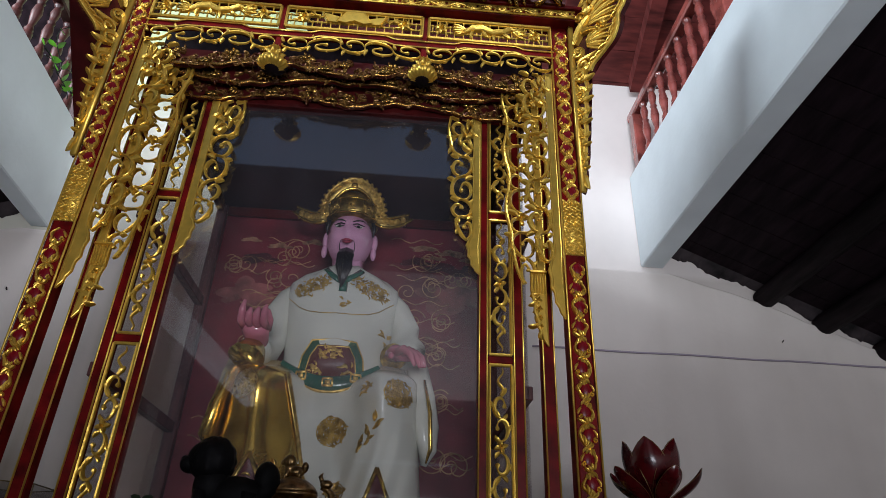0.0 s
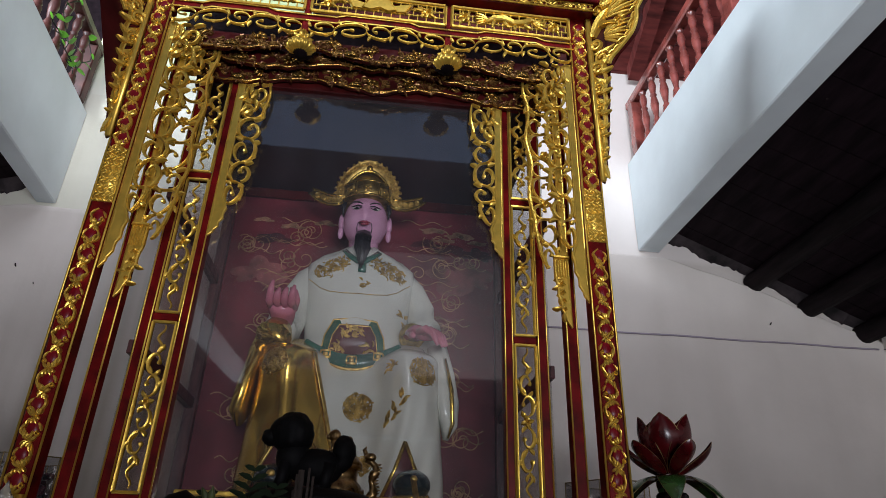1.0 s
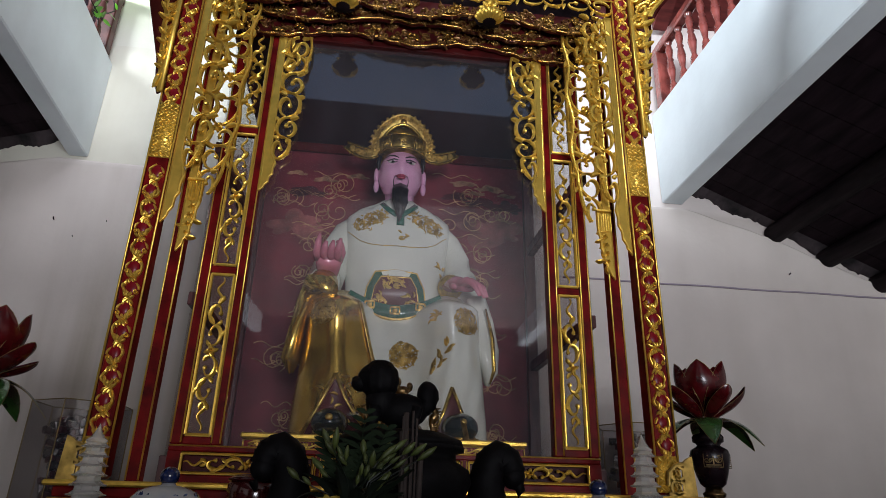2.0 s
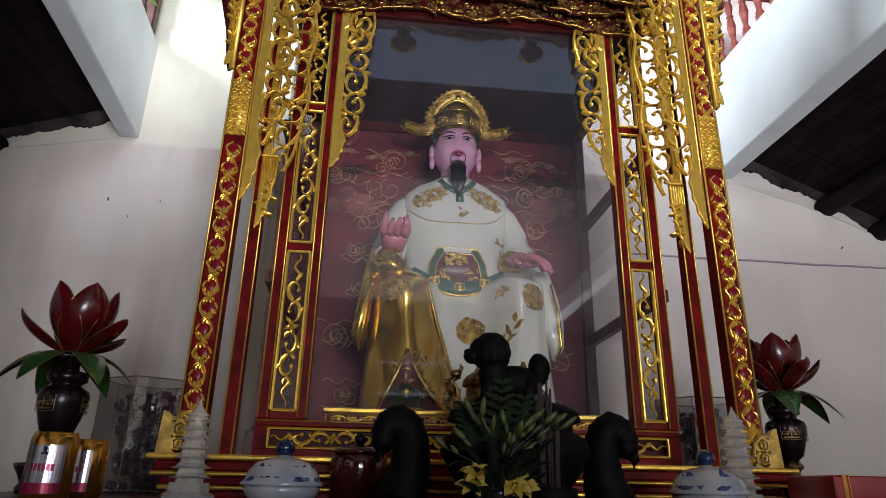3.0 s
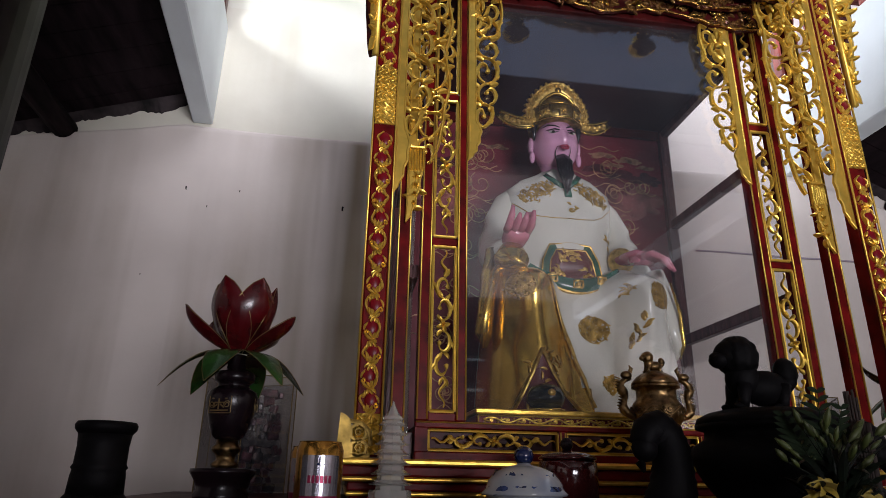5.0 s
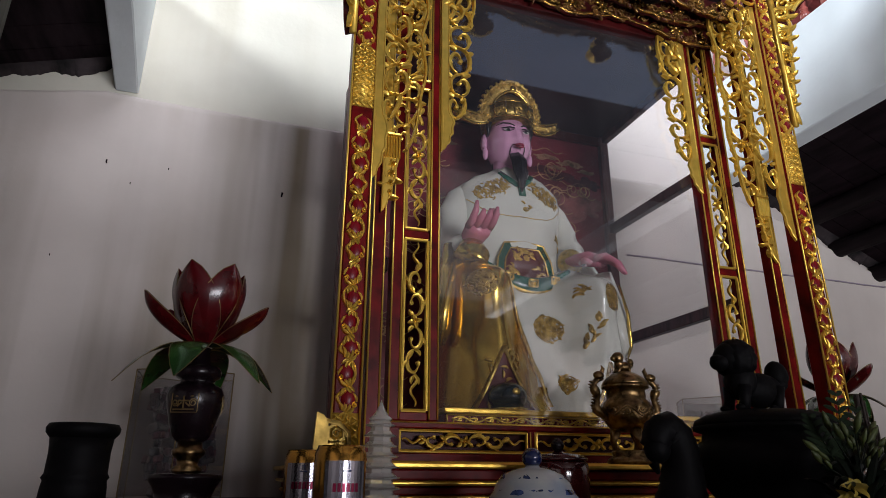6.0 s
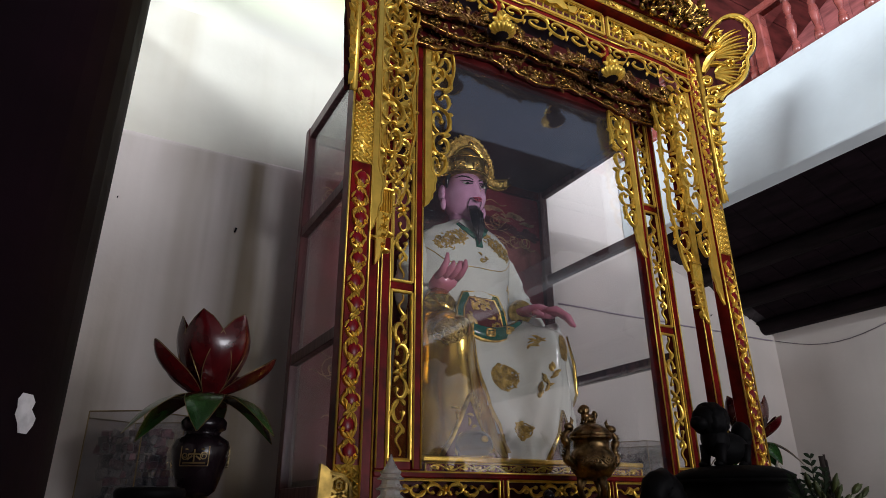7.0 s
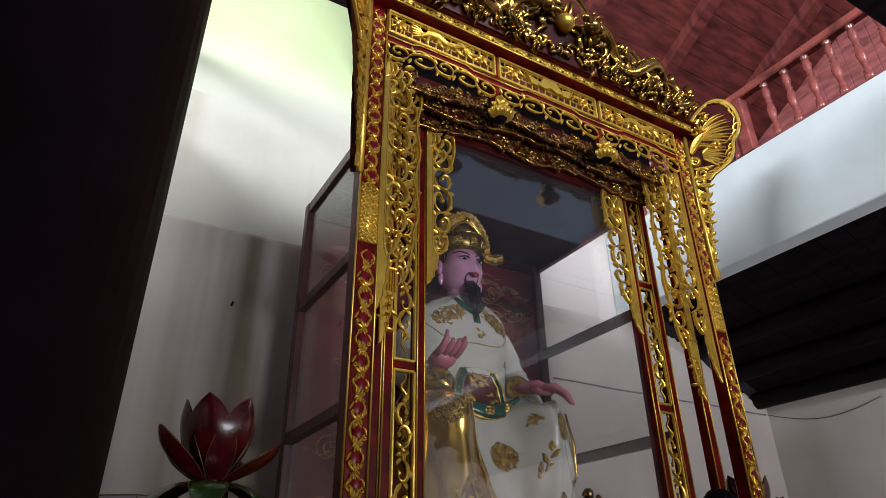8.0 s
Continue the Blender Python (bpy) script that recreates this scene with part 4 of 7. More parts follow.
def post_relief(t, P, z0, z1, hw, rng, post):
    """A leafy gilt vine that swings from edge to edge round one red boss after another."""
    K = round((z1 - z0) / 0.062)
    p = (z1 - z0) / K
    m = hw * 1.10
    C = lambda u, v, w: P(max(-m, min(m, u)), v, w)
    bm = bmesh.new()
    stem = []
    for k in range(K * 8 + 1):
        stem.append((-hw * (0.80 + 0.15 * math.sin(k * 0.37)) * math.sin(math.pi * k / 8), z0 + p * (k / 8 + 0.10 * math.sin(k * 0.53))))
    strip(bm, C, stem, [0.0045 + 0.0035 * abs(math.sin(math.pi * k / 8)) for k in range(len(stem))], 0.009)
    for k in range(K):
        s = 1 if k % 2 == 0 else -1
        v = z0 + k * p
        # sprays where the stem crosses the middle: three leaves up one side, three down the other, and a curled tip
        for j in range(4):
            a = 0.25 + 0.40 * j
            leaf(bm, C, -s * hw * 0.15 * j, v + 0.03 * p * j, a if s > 0 else math.pi - a, hw * rng.uniform(0.7, 1.25), 0.0105, s * rng.uniform(0.5, 1.4), 0.010 + 0.003 * (j % 2), n=5)
            leaf(bm, C, s * hw * 0.15 * j, v - 0.03 * p * j, math.pi + a if s > 0 else -a, hw * rng.uniform(0.55, 1.1), 0.0100, s * rng.uniform(0.5, 1.4), 0.009 + 0.003 * (j % 2), n=5)
        strip(bm, C, spiral(s * hw * 0.74, v + 0.30 * p, 0.0065, 0.002, 1.5, s * 1.1, 8), 0.0055, 0.011)
        leaf(bm, C, s * hw * 0.95, v + 0.42 * p, math.pi / 2 + s * 0.2, p * 0.42, 0.0085, s * 0.9, 0.009, n=5)
    part("vine_relief", bm, GOLD, t)
    first = None
    for k in range(K):
        c = P((0.16 if k % 2 == 0 else -0.16) * hw, z0 + (k + 0.5) * p, 0.001)
        if first is None:
            bm = bmesh.new()
            ball(bm, (0, 0, 0), (0.0180, 0.0085, 0.0245), 0, 12, 8)
            ob = first = part("boss", bm, CRIMSON, None, "domed crimson lacquered boss", smooth=True)
        else:
            ob = tagged(new("boss", first.data), "domed crimson lacquered boss")
        ob.parent = post
        ob.location = c - Vector(t.location)


def crest(t, rng):
    """Two dragons facing a flaming pearl, leaning forward over the cornice."""
    P = plane_map((0, 1.80, 3.43), (1, 0, 0), (0, -0.28, 0.96))
    # added dark sheet that fills the gaps of the open crest
    bm = bmesh.new()
    rows = []
    for k in range(81):
        u = -0.80 + 1.6 * k / 80
        v = 0.20 * max(0.0, 1 - (u / 0.22) ** 2) ** 0.5 if abs(u) < 0.16 else 0.0
        v = max(v, 0.17 - 0.12 * abs(u) / 0.8 + 0.018 * math.sin(abs(u) * 42))
        rows.append([bm.verts.new(P(u, a, b)) for a, b in ((0, 0), (v, 0), (v, -0.012), (0, -0.012))])
    skin(bm, rows)
    part("crest_board", bm, DARKRED, t)
    bm = bmesh.new()
    ball(bm, P(0, 0.165, 0.02), 0.042, u=20, v=14)
    part("pearl", bm, GOLD, t, smooth=True)
    bm = bmesh.new()
    for k in range(9):
        a = -0.2 + k * 0.44
        leaf(bm, P, 0.045 * math.cos(a), 0.165 + 0.045 * math.sin(a), a, 0.085 if 0 < k < 8 else 0.05, 0.022, 0.7 * (1 if k < 4 else -1), 0.02)
    strip(bm, P, [(0.17 * math.cos(a), 0.13 + 0.20 * math.sin(a)) for a in [math.pi * (0.08 + 0.84 * q / 16) for q in range(17)]], 0.016, 0.02)
    part("pearl_flames", bm, OLDGOLD, t, smooth=True)
    for s in (-1, 1):
        bm = bmesh.new()
        pts, rad = [], []
        for k in range(40):
            q = k / 39
            u = s * (0.15 + 0.62 * q)
            v = 0.15 - 0.06 * q + 0.055 * math.sin(q * 11.5 + 0.6)
            pts.append(P(u, v, 0.02 + 0.018 * math.cos(q * 11.5)))
            rad.append(0.030 * (1 - 0.6 * q) + 0.005)
        tube(bm, pts, rad, 9)
        for k in range(2, 36):
            p = pts[k]
            q = k / 39
            bmesh.ops.create_cone(bm, segments=4, radius1=0.010, radius2=0.001, depth=0.03 * (1.2 - q), cap_ends=True, matrix=Matrix.Translation(p + Vector((0, -0.01, rad[k] + 0.008))) @ Matrix.Rotation(s * 0.5, 4, 'Y'))
        # head with open jaw, horns and mane
        h = P(s * 0.125, 0.185, 0.05)
        ball(bm, h, (0.042, 0.034, 0.034))
        tube(bm, [h + Vector((-s * 0.02, -0.01, 0.005)), h + Vector((-s * 0.055, -0.02, 0.012)), h + Vector((-s * 0.075, -0.022, 0.004))], [0.024, 0.017, 0.009], 8)
        tube(bm, [h + Vector((-s * 0.015, -0.01, -0.02)), h + Vector((-s * 0.05, -0.02, -0.032)), h + Vector((-s * 0.065, -0.02, -0.03))], [0.016, 0.011, 0.006], 8)
        for e in (-1, 1):
            ball(bm, h + Vector((-s * 0.024, -0.028 + 0.012 * e, 0.026)), 0.009, u=8, v=6)
            tube(bm, [h + Vector((s * 0.005, 0.015 * e, 0.03)), h + Vector((s * 0.035, 0.02 * e, 0.065)), h + Vector((s * 0.07, 0.02 * e, 0.075))], [0.008, 0.006, 0.002], 6)
        Q = lambda u, v, w: P(s * u, v, w)
        for k in range(9):
            leaf(bm, Q, 0.13, 0.185, -1.2 + 0.32 * k, 0.075, 0.016, 0.8, 0.05)
        # legs, cloud curls and flames along the body
        for k in range(3):
            u = 0.26 + 0.19 * k
            tube(bm, [P(s * u, 0.12, 0.03), P(s * (u + 0.03), 0.07, 0.05), P(s * (u - 0.01), 0.025, 0.045)], [0.018, 0.014, 0.012], 7)
            for j in range(3):
                leaf(bm, Q, u - 0.01, 0.03, 2.6 + 0.5 * j, 0.035, 0.010, 0.5, 0.05)
        for k in range(30):
            u = 0.10 + 0.0238 * k
            top = 0.20 - 0.11 * k / 30
            for j in range(3):
                leaf(bm, Q, u + rng.uniform(-0.012, 0.012), 0.012 + rng.uniform(0, top), rng.uniform(0, 6.28), rng.uniform(0.035, 0.07), rng.uniform(0.008, 0.013), rng.choice((-1, 1)) * rng.uniform(1.2, 3.2), 0.016 + rng.uniform(0, 0.03), n=8)
            leaf(bm, Q, u, rng.uniform(0.03, top), rng.uniform(0.3, 2.2), rng.uniform(0.05, 0.10), 0.011, rng.uniform(-1.8, 1.8), 0.03 + rng.uniform(0, 0.02))
            leaf(bm, Q, u, rng.uniform(0.0, top * 0.6), rng.uniform(0, 6.2), 0.05, 0.012, rng.uniform(-1.8, 1.8), 0.03)
        for k in range(24):
            u = 0.02 + 0.032 * k
            for j in range(2):
                leaf(bm, Q, u, rng.uniform(0.005, 0.07), rng.uniform(0, 3.1), rng.uniform(0.03, 0.055), 0.009, rng.choice((-1, 1)) * rng.uniform(1.5, 3.0), 0.012 + rng.uniform(0, 0.02), n=7)
            leaf(bm, Q, u, rng.uniform(0.0, 0.10), rng.uniform(0, 3.1), rng.uniform(0.03, 0.06), 0.009, rng.uniform(-1.8, 1.8), 0.014 + rng.uniform(0, 0.02))
        strip(bm, Q, [(0.17 + 0.64 * q / 20, 0.225 - 0.15 * (q / 20) + 0.018 * math.sin(q * 1.1)) for q in range(21)], 0.014, 0.022)
        part("dragon", bm, OLDGOLD, t, smooth=True)


def valance(t, y, zt, zb, rng, turn):
    """One of the scalloped carved boards that hang one behind another under the header: a gilt wavy lip, garlands, shells and a few knots of leaves on dark lacquer."""
    n = 120
    X = 0.70

    def low(x):
        q = abs(x) / X
        dip = 0.020 * math.cos(q * 2.2 * math.pi + turn)
        return zb - dip - 0.005 * abs(math.sin(x * 31 + turn)) + 0.0025 * math.sin(x * 83)
    bm = bmesh.new()
    rows = []
    for k in range(n + 1):
        x = -X + 2 * X * k / n
        rows.append([bm.verts.new((x, y + d, z)) for d, z in ((0, zt), (0, low(x)), (0.012, low(x)), (0.012, zt))])
    skin(bm, rows)
    part("valance_board", bm, DARKRED, t)
    bm = bmesh.new()
    P = plane_map((0, y - 0.001, 0), (1, 0, 0), (0, 0, 1))
    strip(bm, P, [(-X + 2 * X * k / n, low(-X + 2 * X * k / n) + 0.004) for k in range(n + 1)], [0.004 + 0.008 * abs(math.sin(k * 0.21 + turn)) for k in range(n + 1)], 0.010)
    part("valance_edge", bm, BRONZE, t, smooth=True)
    zm = (zt + zb) / 2
    half = (zt - zb) / 2
    # dense dark tracery that fills the board
    bm = bmesh.new()
    for k in range(120):
        u = -X + 2 * X * (k + rng.random()) / 120
        v = low(u) + rng.uniform(0.008, 0.9) * (zt - low(u))
        r = rng.uniform(0.010, 0.020)
        strip(bm, P, spiral(u, v, r, 0.004, rng.uniform(0, 6.28), rng.choice((-1, 1)) * rng.uniform(0.6, 1.2), 9), [0.0085 - 0.0005 * q for q in range(10)], rng.uniform(0.006, 0.014))
        leaf(bm, P, u, v, rng.uniform(0, 6.28), rng.uniform(0.022, 0.040), 0.010, rng.uniform(-2.2, 2.2), rng.uniform(0.006, 0.012), n=5)
    part("valance_tracery", bm, TRACERY, t, "red-brown lacquered tracery with traces of gilding")
    # knots of small gilt leaves round a boss, some large, some small
    for k in range(9):
        u = -0.62 + 0.155 * k + rng.uniform(-0.04, 0.04)
        v = low(u) + rng.uniform(0.028, 0.05)
        f = rng.uniform(0.6, 1.1)
        bm = bmesh.new()
        ball(bm, P(u, v, 0.012), (0.012 * f, 0.009, 0.011 * f), 0, 10, 6)
        for j in range(8):
            a = rng.uniform(0, 6.28)
            leaf(bm, P, u + 0.006 * math.cos(a), v + 0.006 * math.sin(a), a, rng.uniform(0.020, 0.036) * f, rng.uniform(0.009, 0.014) * f, rng.uniform(-1.6, 1.6), rng.uniform(0.012, 0.020), n=5)
        part("leaf_knot", bm, OLDGOLD, t, smooth=True)
    # shells on the lip
    for k in range(6):
        u = -0.55 + 0.22 * k + 0.05 * math.sin(turn)
        bm = bmesh.new()
        rings = []
        for r, w in ((0.004, 0.020), (0.014, 0.022), (0.024, 0.016), (0.030, 0.004), (0.029, 0.0)):
            rings.append([bm.verts.new(P(u + r * math.cos(f), low(u) + 0.004 + r * (1 + 0.06 * (q % 2)) * math.sin(f), w * (1.0 if q % 2 else 0.62))) for q, f in enumerate([math.pi * (0.06 + 0.88 * q / 14) for q in range(15)])])
        skin(bm, rings, closed=False)
        part("shell", bm, OLDGOLD, t, smooth=True)


def gilded_frame():
    rng = random.Random(11)
    t = thing("altar_screen", (0, 1.95, 1.42), "gilded and red lacquered openwork altar screen with dragon crest", "altar screen")
    for s in (-1, 1):
        # front posts with vine relief
        bm = bmesh.new()
        box(bm, *sorted((s * 0.756, s * 0.827)), 1.885, 1.945, 1.425, 3.44, 0.008)
        post = part("front_post", bm, RED, t)
        P = plane_map((s * 0.7915, 1.885, 1.43), (1, 0, 0), (0, 0, 1))
        bm = bmesh.new()
        for u in (-0.0345, 0.0345):
            strip(bm, P, [(u, 0.0), (u, 1.98)], 0.006, 0.005)
        part("gilt_line", bm, FILLET, t, smooth=True)
        post_relief(t, P, 0.10, 0.93, 0.026, rng, post)
        post_relief(t, P, 1.16, 1.94, 0.026, rng, post)
        # fretwork bands on the post
        for v0, v1 in ((0.95, 1.15), (0.0, 0.10)):
            bm = bmesh.new()
            box(bm, *sorted((s * 0.7915 - 0.030, s * 0.7915 + 0.030)), 1.882, 1.886, 1.43 + v0, 1.43 + v1)
            v = v0
            k = 0
            while v < v1 - 0.006:
                d = 1 if k % 2 else -1
                for c in (-0.020, 0.0, 0.020):
                    strip(bm, P, [(c - 0.010 * d, v), (c + 0.010 * d, v + 0.016)], 0.0055, 0.009)
                    strip(bm, P, [(c + 0.010 * d, v), (c + 0.004 * d, v + 0.006)], 0.004, 0.007)
                v += 0.0135
                k += 1
            part("fretwork", bm, GOLD, t, smooth=True)
        # broad gilt moulding on the outer side, above
        bm = bmesh.new()
        Q = plane_map((s * 0.7915, 1.882, 0), (1, 0, 0), (0, 0, 1))
        strip(bm, Q, [(s * 0.041, 2.62), (s * 0.041, 3.43)], 0.022, 0.016)
        part("gilt_moulding", bm, FILLET, t, smooth=True)
        # foot
        bm = bmesh.new()
        F = plane_map((s * 0.868, 1.868, 0), (-s, 0, 0), (0, 0, 1))
        vs = [(0.0, 1.42), (0.036, 1.42), (0.034, 1.512), (0.02, 1.524), (0.006, 1.530)]
        a = [bm.verts.new(F(u, v, 0)) for u, v in vs]
        b = [bm.verts.new(F(u, v, -0.016)) for u, v in vs]
        for i in range(len(vs)):
            j = (i + 1) % len(vs)
            bm.faces.new((a[i], a[j], b[j], b[i]))
        bm.faces.new(a)
        bm.faces.new(b)
        for cu, cv, r in ((0.054, 1.482, 0.022), (0.056, 1.444, 0.021)):
            band(bm, F, [(cu + r * math.cos(q), cv + r * math.sin(q)) for q in [math.pi * k / 3 + 0.5 for k in range(7)]], 0.010, 0.004, w0=-0.004)
            strip(bm, F, spiral(cu, cv, 0.010, 0.003, 0.5, 1.1, 9), 0.006, 0.004, w0=-0.004)
        band(bm, F, [(0.03, 1.426), (0.085, 1.426)], 0.013, 0.004, w0=-0.004)
        strip(bm, F, [(0.03, 1.51), (0.06, 1.505), (0.082, 1.485), (0.086, 1.45)], 0.012, 0.006, w0=-0.004)
        part("foot_bracket", bm, PLATE, t)
        # slender middle posts
        bm = bmesh.new()
        box(bm, *sorted((s * 0.691, s * 0.731)), 1.965, 2.005, 1.42, 3.16, 0.004)
        part("middle_post", bm, RED, t)
        bm = bmesh.new()
        Q = plane_map((0, 1.964, 0), (1, 0, 0), (0, 0, 1))
        for x in (0.694, 0.728):
            strip(bm, Q, [(s * x, 1.425), (s * x, 3.15)], 0.005, 0.004)
        part("gilt_line", bm, FILLET, t, smooth=True)
        bracket(t, s, 0.757, 1.905, 3.16, 2.165, 0.125, rng, "front_bracket", pitch=0.100, sw=0.0122)
        bracket(t, s, 0.712, 1.958, 3.13, 2.095, 0.135, rng, "middle_bracket", rim=1.0, tassel=True, pitch=0.090, sw=0.0108)
        bracket(t, s, 0.507, 2.040, 3.03, 2.365, 0.120, rng, "inner_bracket", rim=0.26, pitch=0.092, sw=0.0118)
        ear(t, s, rng)
    # header
    bm = bmesh.new()
    box(bm, -0.85, 0.85, 1.835, 1.900, 3.39, 3.43, 0.006)
    box(bm, -0.87, 0.87, 1.815, 1.905, 3.43, 3.445, 0.004)
    part("cornice", bm, RED, t)
    P = plane_map((0, 1.8345, 0), (1, 0, 0), (0, 0, 1))
    bm = bmesh.new()
    rinceau(bm, lambda u, v, w: P(-0.84 + v, 3.41 + u, w), 1.68, lambda v: 0.014, 0.06, 0.010, 0.008, rng)
    for z in (3.394, 3.427):
        strip(bm, P, [(-0.845, z), (0.845, z)], 0.006, 0.006)
    part("cornice_carving", bm, GOLD, t, smooth=True)
    for k, (x0, x1) in enumerate(((-0.752, -0.283), (-0.257, 0.257), (0.283, 0.752))):
        P = plane_map((0, 1.882, 0), (1, 0, 0), (0, 0, 1))
        bm = bmesh.new()
        edge_frame(bm, P, x0, x1, 3.275, 3.378, 0.013, 0.010)
        lattice(bm, P, x0 + 0.006, x1 - 0.006, 3.282, 3.371, 3, 0.034, 0.0042)
        cx = (x0 + x1) / 2
        if k == 1:
            # a folding fan opened in three leaves
            for leafs, w1 in (([(-0.068, -0.012), (-0.036, 0.036), (0.036, 0.036), (0.068, -0.012), (0.034, -0.020), (0.0, -0.006), (-0.034, -0.020)], 0.017), ([(-0.064, -0.016), (-0.052, 0.010), (-0.092, 0.022), (-0.118, 0.026), (-0.100, -0.014)], 0.012), ([(0.064, -0.016), (0.052, 0.010), (0.092, 0.022), (0.118, 0.026), (0.100, -0.014)], 0.012)):
                plate(bm, P, [(cx + u, 3.3265 + v) for u, v in leafs], 0.0, w1)
            for sg in (-1, 1):
                strip(bm, P, [(cx + sg * 0.064, 3.312), (cx + sg * 0.034, 3.3625)], 0.006, 0.020)
                strip(bm, P, [(cx + sg * 0.100, 3.308), (cx + sg * 0.126, 3.356)], 0.006, 0.018)
                for q in range(3):
                    leaf(bm, P, cx + sg * 0.13, 3.330 + 0.008 * q, (0.0 if sg > 0 else math.pi) + sg * (0.5 - 0.5 * q), 0.05, 0.009, sg * 0.8, 0.012)
            spots = (-0.19, 0.19)
        else:
            # a long-tailed beast among leaves: arched back, head turned up, trailing tail
            strip(bm, P, [(cx - 0.10, 3.318), (cx - 0.07, 3.338), (cx - 0.03, 3.342), (cx + 0.01, 3.326), (cx + 0.05, 3.334), (cx + 0.08, 3.352), (cx + 0.098, 3.348)], [0.012, 0.030, 0.034, 0.028, 0.026, 0.024, 0.010], 0.018)
            for u, v, a, L in ((-0.06, 3.33, -2.2, 0.045), (-0.03, 3.33, -1.2, 0.04), (0.02, 3.32, -2.0, 0.035), (0.05, 3.325, -0.9, 0.04)):
                leaf(bm, P, cx + u, v, a, L, 0.016, 0.8, 0.014)
            for q in range(5):
                leaf(bm, P, cx - 0.09, 3.322, 2.2 + 0.42 * q, 0.065 - 0.004 * q, 0.012, 0.9 - 0.4 * q, 0.012)
            for q in range(4):
                leaf(bm, P, cx + 0.09, 3.340, -1.0 + 0.45 * q, 0.06, 0.012, 0.9, 0.013)
            spots = (-0.185, 0.175)
        for d in spots:
            rosette(bm, P, cx + d, 3.328, 0.026, 0.016, 6)
            for q in range(4):
                leaf(bm, P, cx + d, 3.328, 0.6 + 1.57 * q + rng.uniform(-0.3, 0.3), 0.045, 0.010, rng.uniform(-1.5, 1.5), 0.008)
        part("header_panel", bm, GOLD, t)
        # red stepped rail under the panel, with gilt edges
        bm = bmesh.new()
        step = [(x0 - 0.013, 3.222), (x0 + 0.10, 3.222), (x0 + 0.135, 3.236), (x1 - 0.135, 3.236), (x1 - 0.10, 3.222), (x1 + 0.013, 3.222)]
        rows = [[bm.verts.new(v) for v in ((x, 1.885, z), (x, 1.885, z + 0.036), (x, 1.905, z + 0.036), (x, 1.905, z))] for x, z in step]
        skin(bm, rows)
        part("stepped_rail", bm, RED, t)
        bm = bmesh.new()
        for dz in (0.003, 0.033):
            strip(bm, P, [(x, z + dz) for x, z in step], 0.006, 0.005)
        part("gilt_line", bm, FILLET, t, smooth=True)
        # open frieze of loops
        bm = bmesh.new()
        Q = lambda u, v, w: P(x0 + v, 3.186 + 0.014 * math.sin(math.pi * v / (x1 - x0)) + u, w)
        openwork(bm, lambda u, v, w: Q(u - 0.036, v, w), x1 - x0, 0.0, lambda v: 0.072, 0.094, 0.0088, 0.005, rng, 0.003)
        part("open_frieze", bm, GOLD, t)
    for x in (-0.27, 0.27):
        bm = bmesh.new()
        box(bm, x - 0.012, x + 0.012, 1.884, 1.91, 3.14, 3.39, 0.003)
        part("muntin", bm, RED, t)
        bm = bmesh.new()
        lathe(bm, [(r * 1.28, z * 1.2) for r, z in ((0.006, 0.030), (0.016, 0.028), (0.018, 0.022), (0.030, 0.018), (0.040, 0.009), (0.041, 0.0), (0.034, -0.009), (0.020, -0.016), (0.007, -0.019))], (x, 1.875, 3.072), 72, flute=18, fdepth=0.07)
        lathe(bm, [(0.014, 0.034), (0.026, 0.040), (0.034, 0.052), (0.031, 0.054), (0.020, 0.046), (0.012, 0.09)], (x, 1.875, 3.072), 48, flute=8, fdepth=0.2)
        # back and underside faces go near-black, painting in their shade
        for f in bm.faces:
            c = f.calc_center_median()
            f.material_index = 1 if c.y > 1.884 or c.z < 3.054 else 0
        part("pendant", bm, None, t, "fluted gilt lotus pendant, back and underside blackened for shade", smooth=True, mats=[GOLD, DARKWOOD])
    bm = bmesh.new()
    box(bm, -0.756, 0.756, 1.89, 1.905, 3.378, 3.392)
    part("header_rail", bm, RED, t)
    # added near-black sheet, so the gaps of the open header look shaded
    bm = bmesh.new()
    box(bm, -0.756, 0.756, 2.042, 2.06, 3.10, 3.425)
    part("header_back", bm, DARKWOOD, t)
    valance(t, 1.925, 3.165, 3.108, rng, 0.4)
    valance(t, 1.975, 3.15, 3.085, rng, 2.2)
    valance(t, 2.022, 3.13, 3.040, rng, 0.9)
    crest(t, rng)


def pedestal():
    t = thing("pedestal", (0, 2.35, 1.31), "red lacquered stepped pedestal with gilt mouldings", "pedestal")
    steps = [(1.404, 1.419, 0.0, GOLD), (1.378, 1.404, 0.02, RED), (1.366, 1.378, 0.012, GOLD), (1.345, 1.366, 0.035, RED), (1.333, 1.345, 0.03, GOLD), (1.312, 1.333, 0.04, RED)]
    for z0, z1, inset, m in steps:
        bm = bmesh.new()
        box(bm, -0.87 + inset, 0.87 - inset, 1.80 + inset, 2.96, z0 + 0.0005, z1 - 0.0005, 0.004)
        part("moulding", bm, m, t)


glass_case()
gilded_frame()
pedestal()


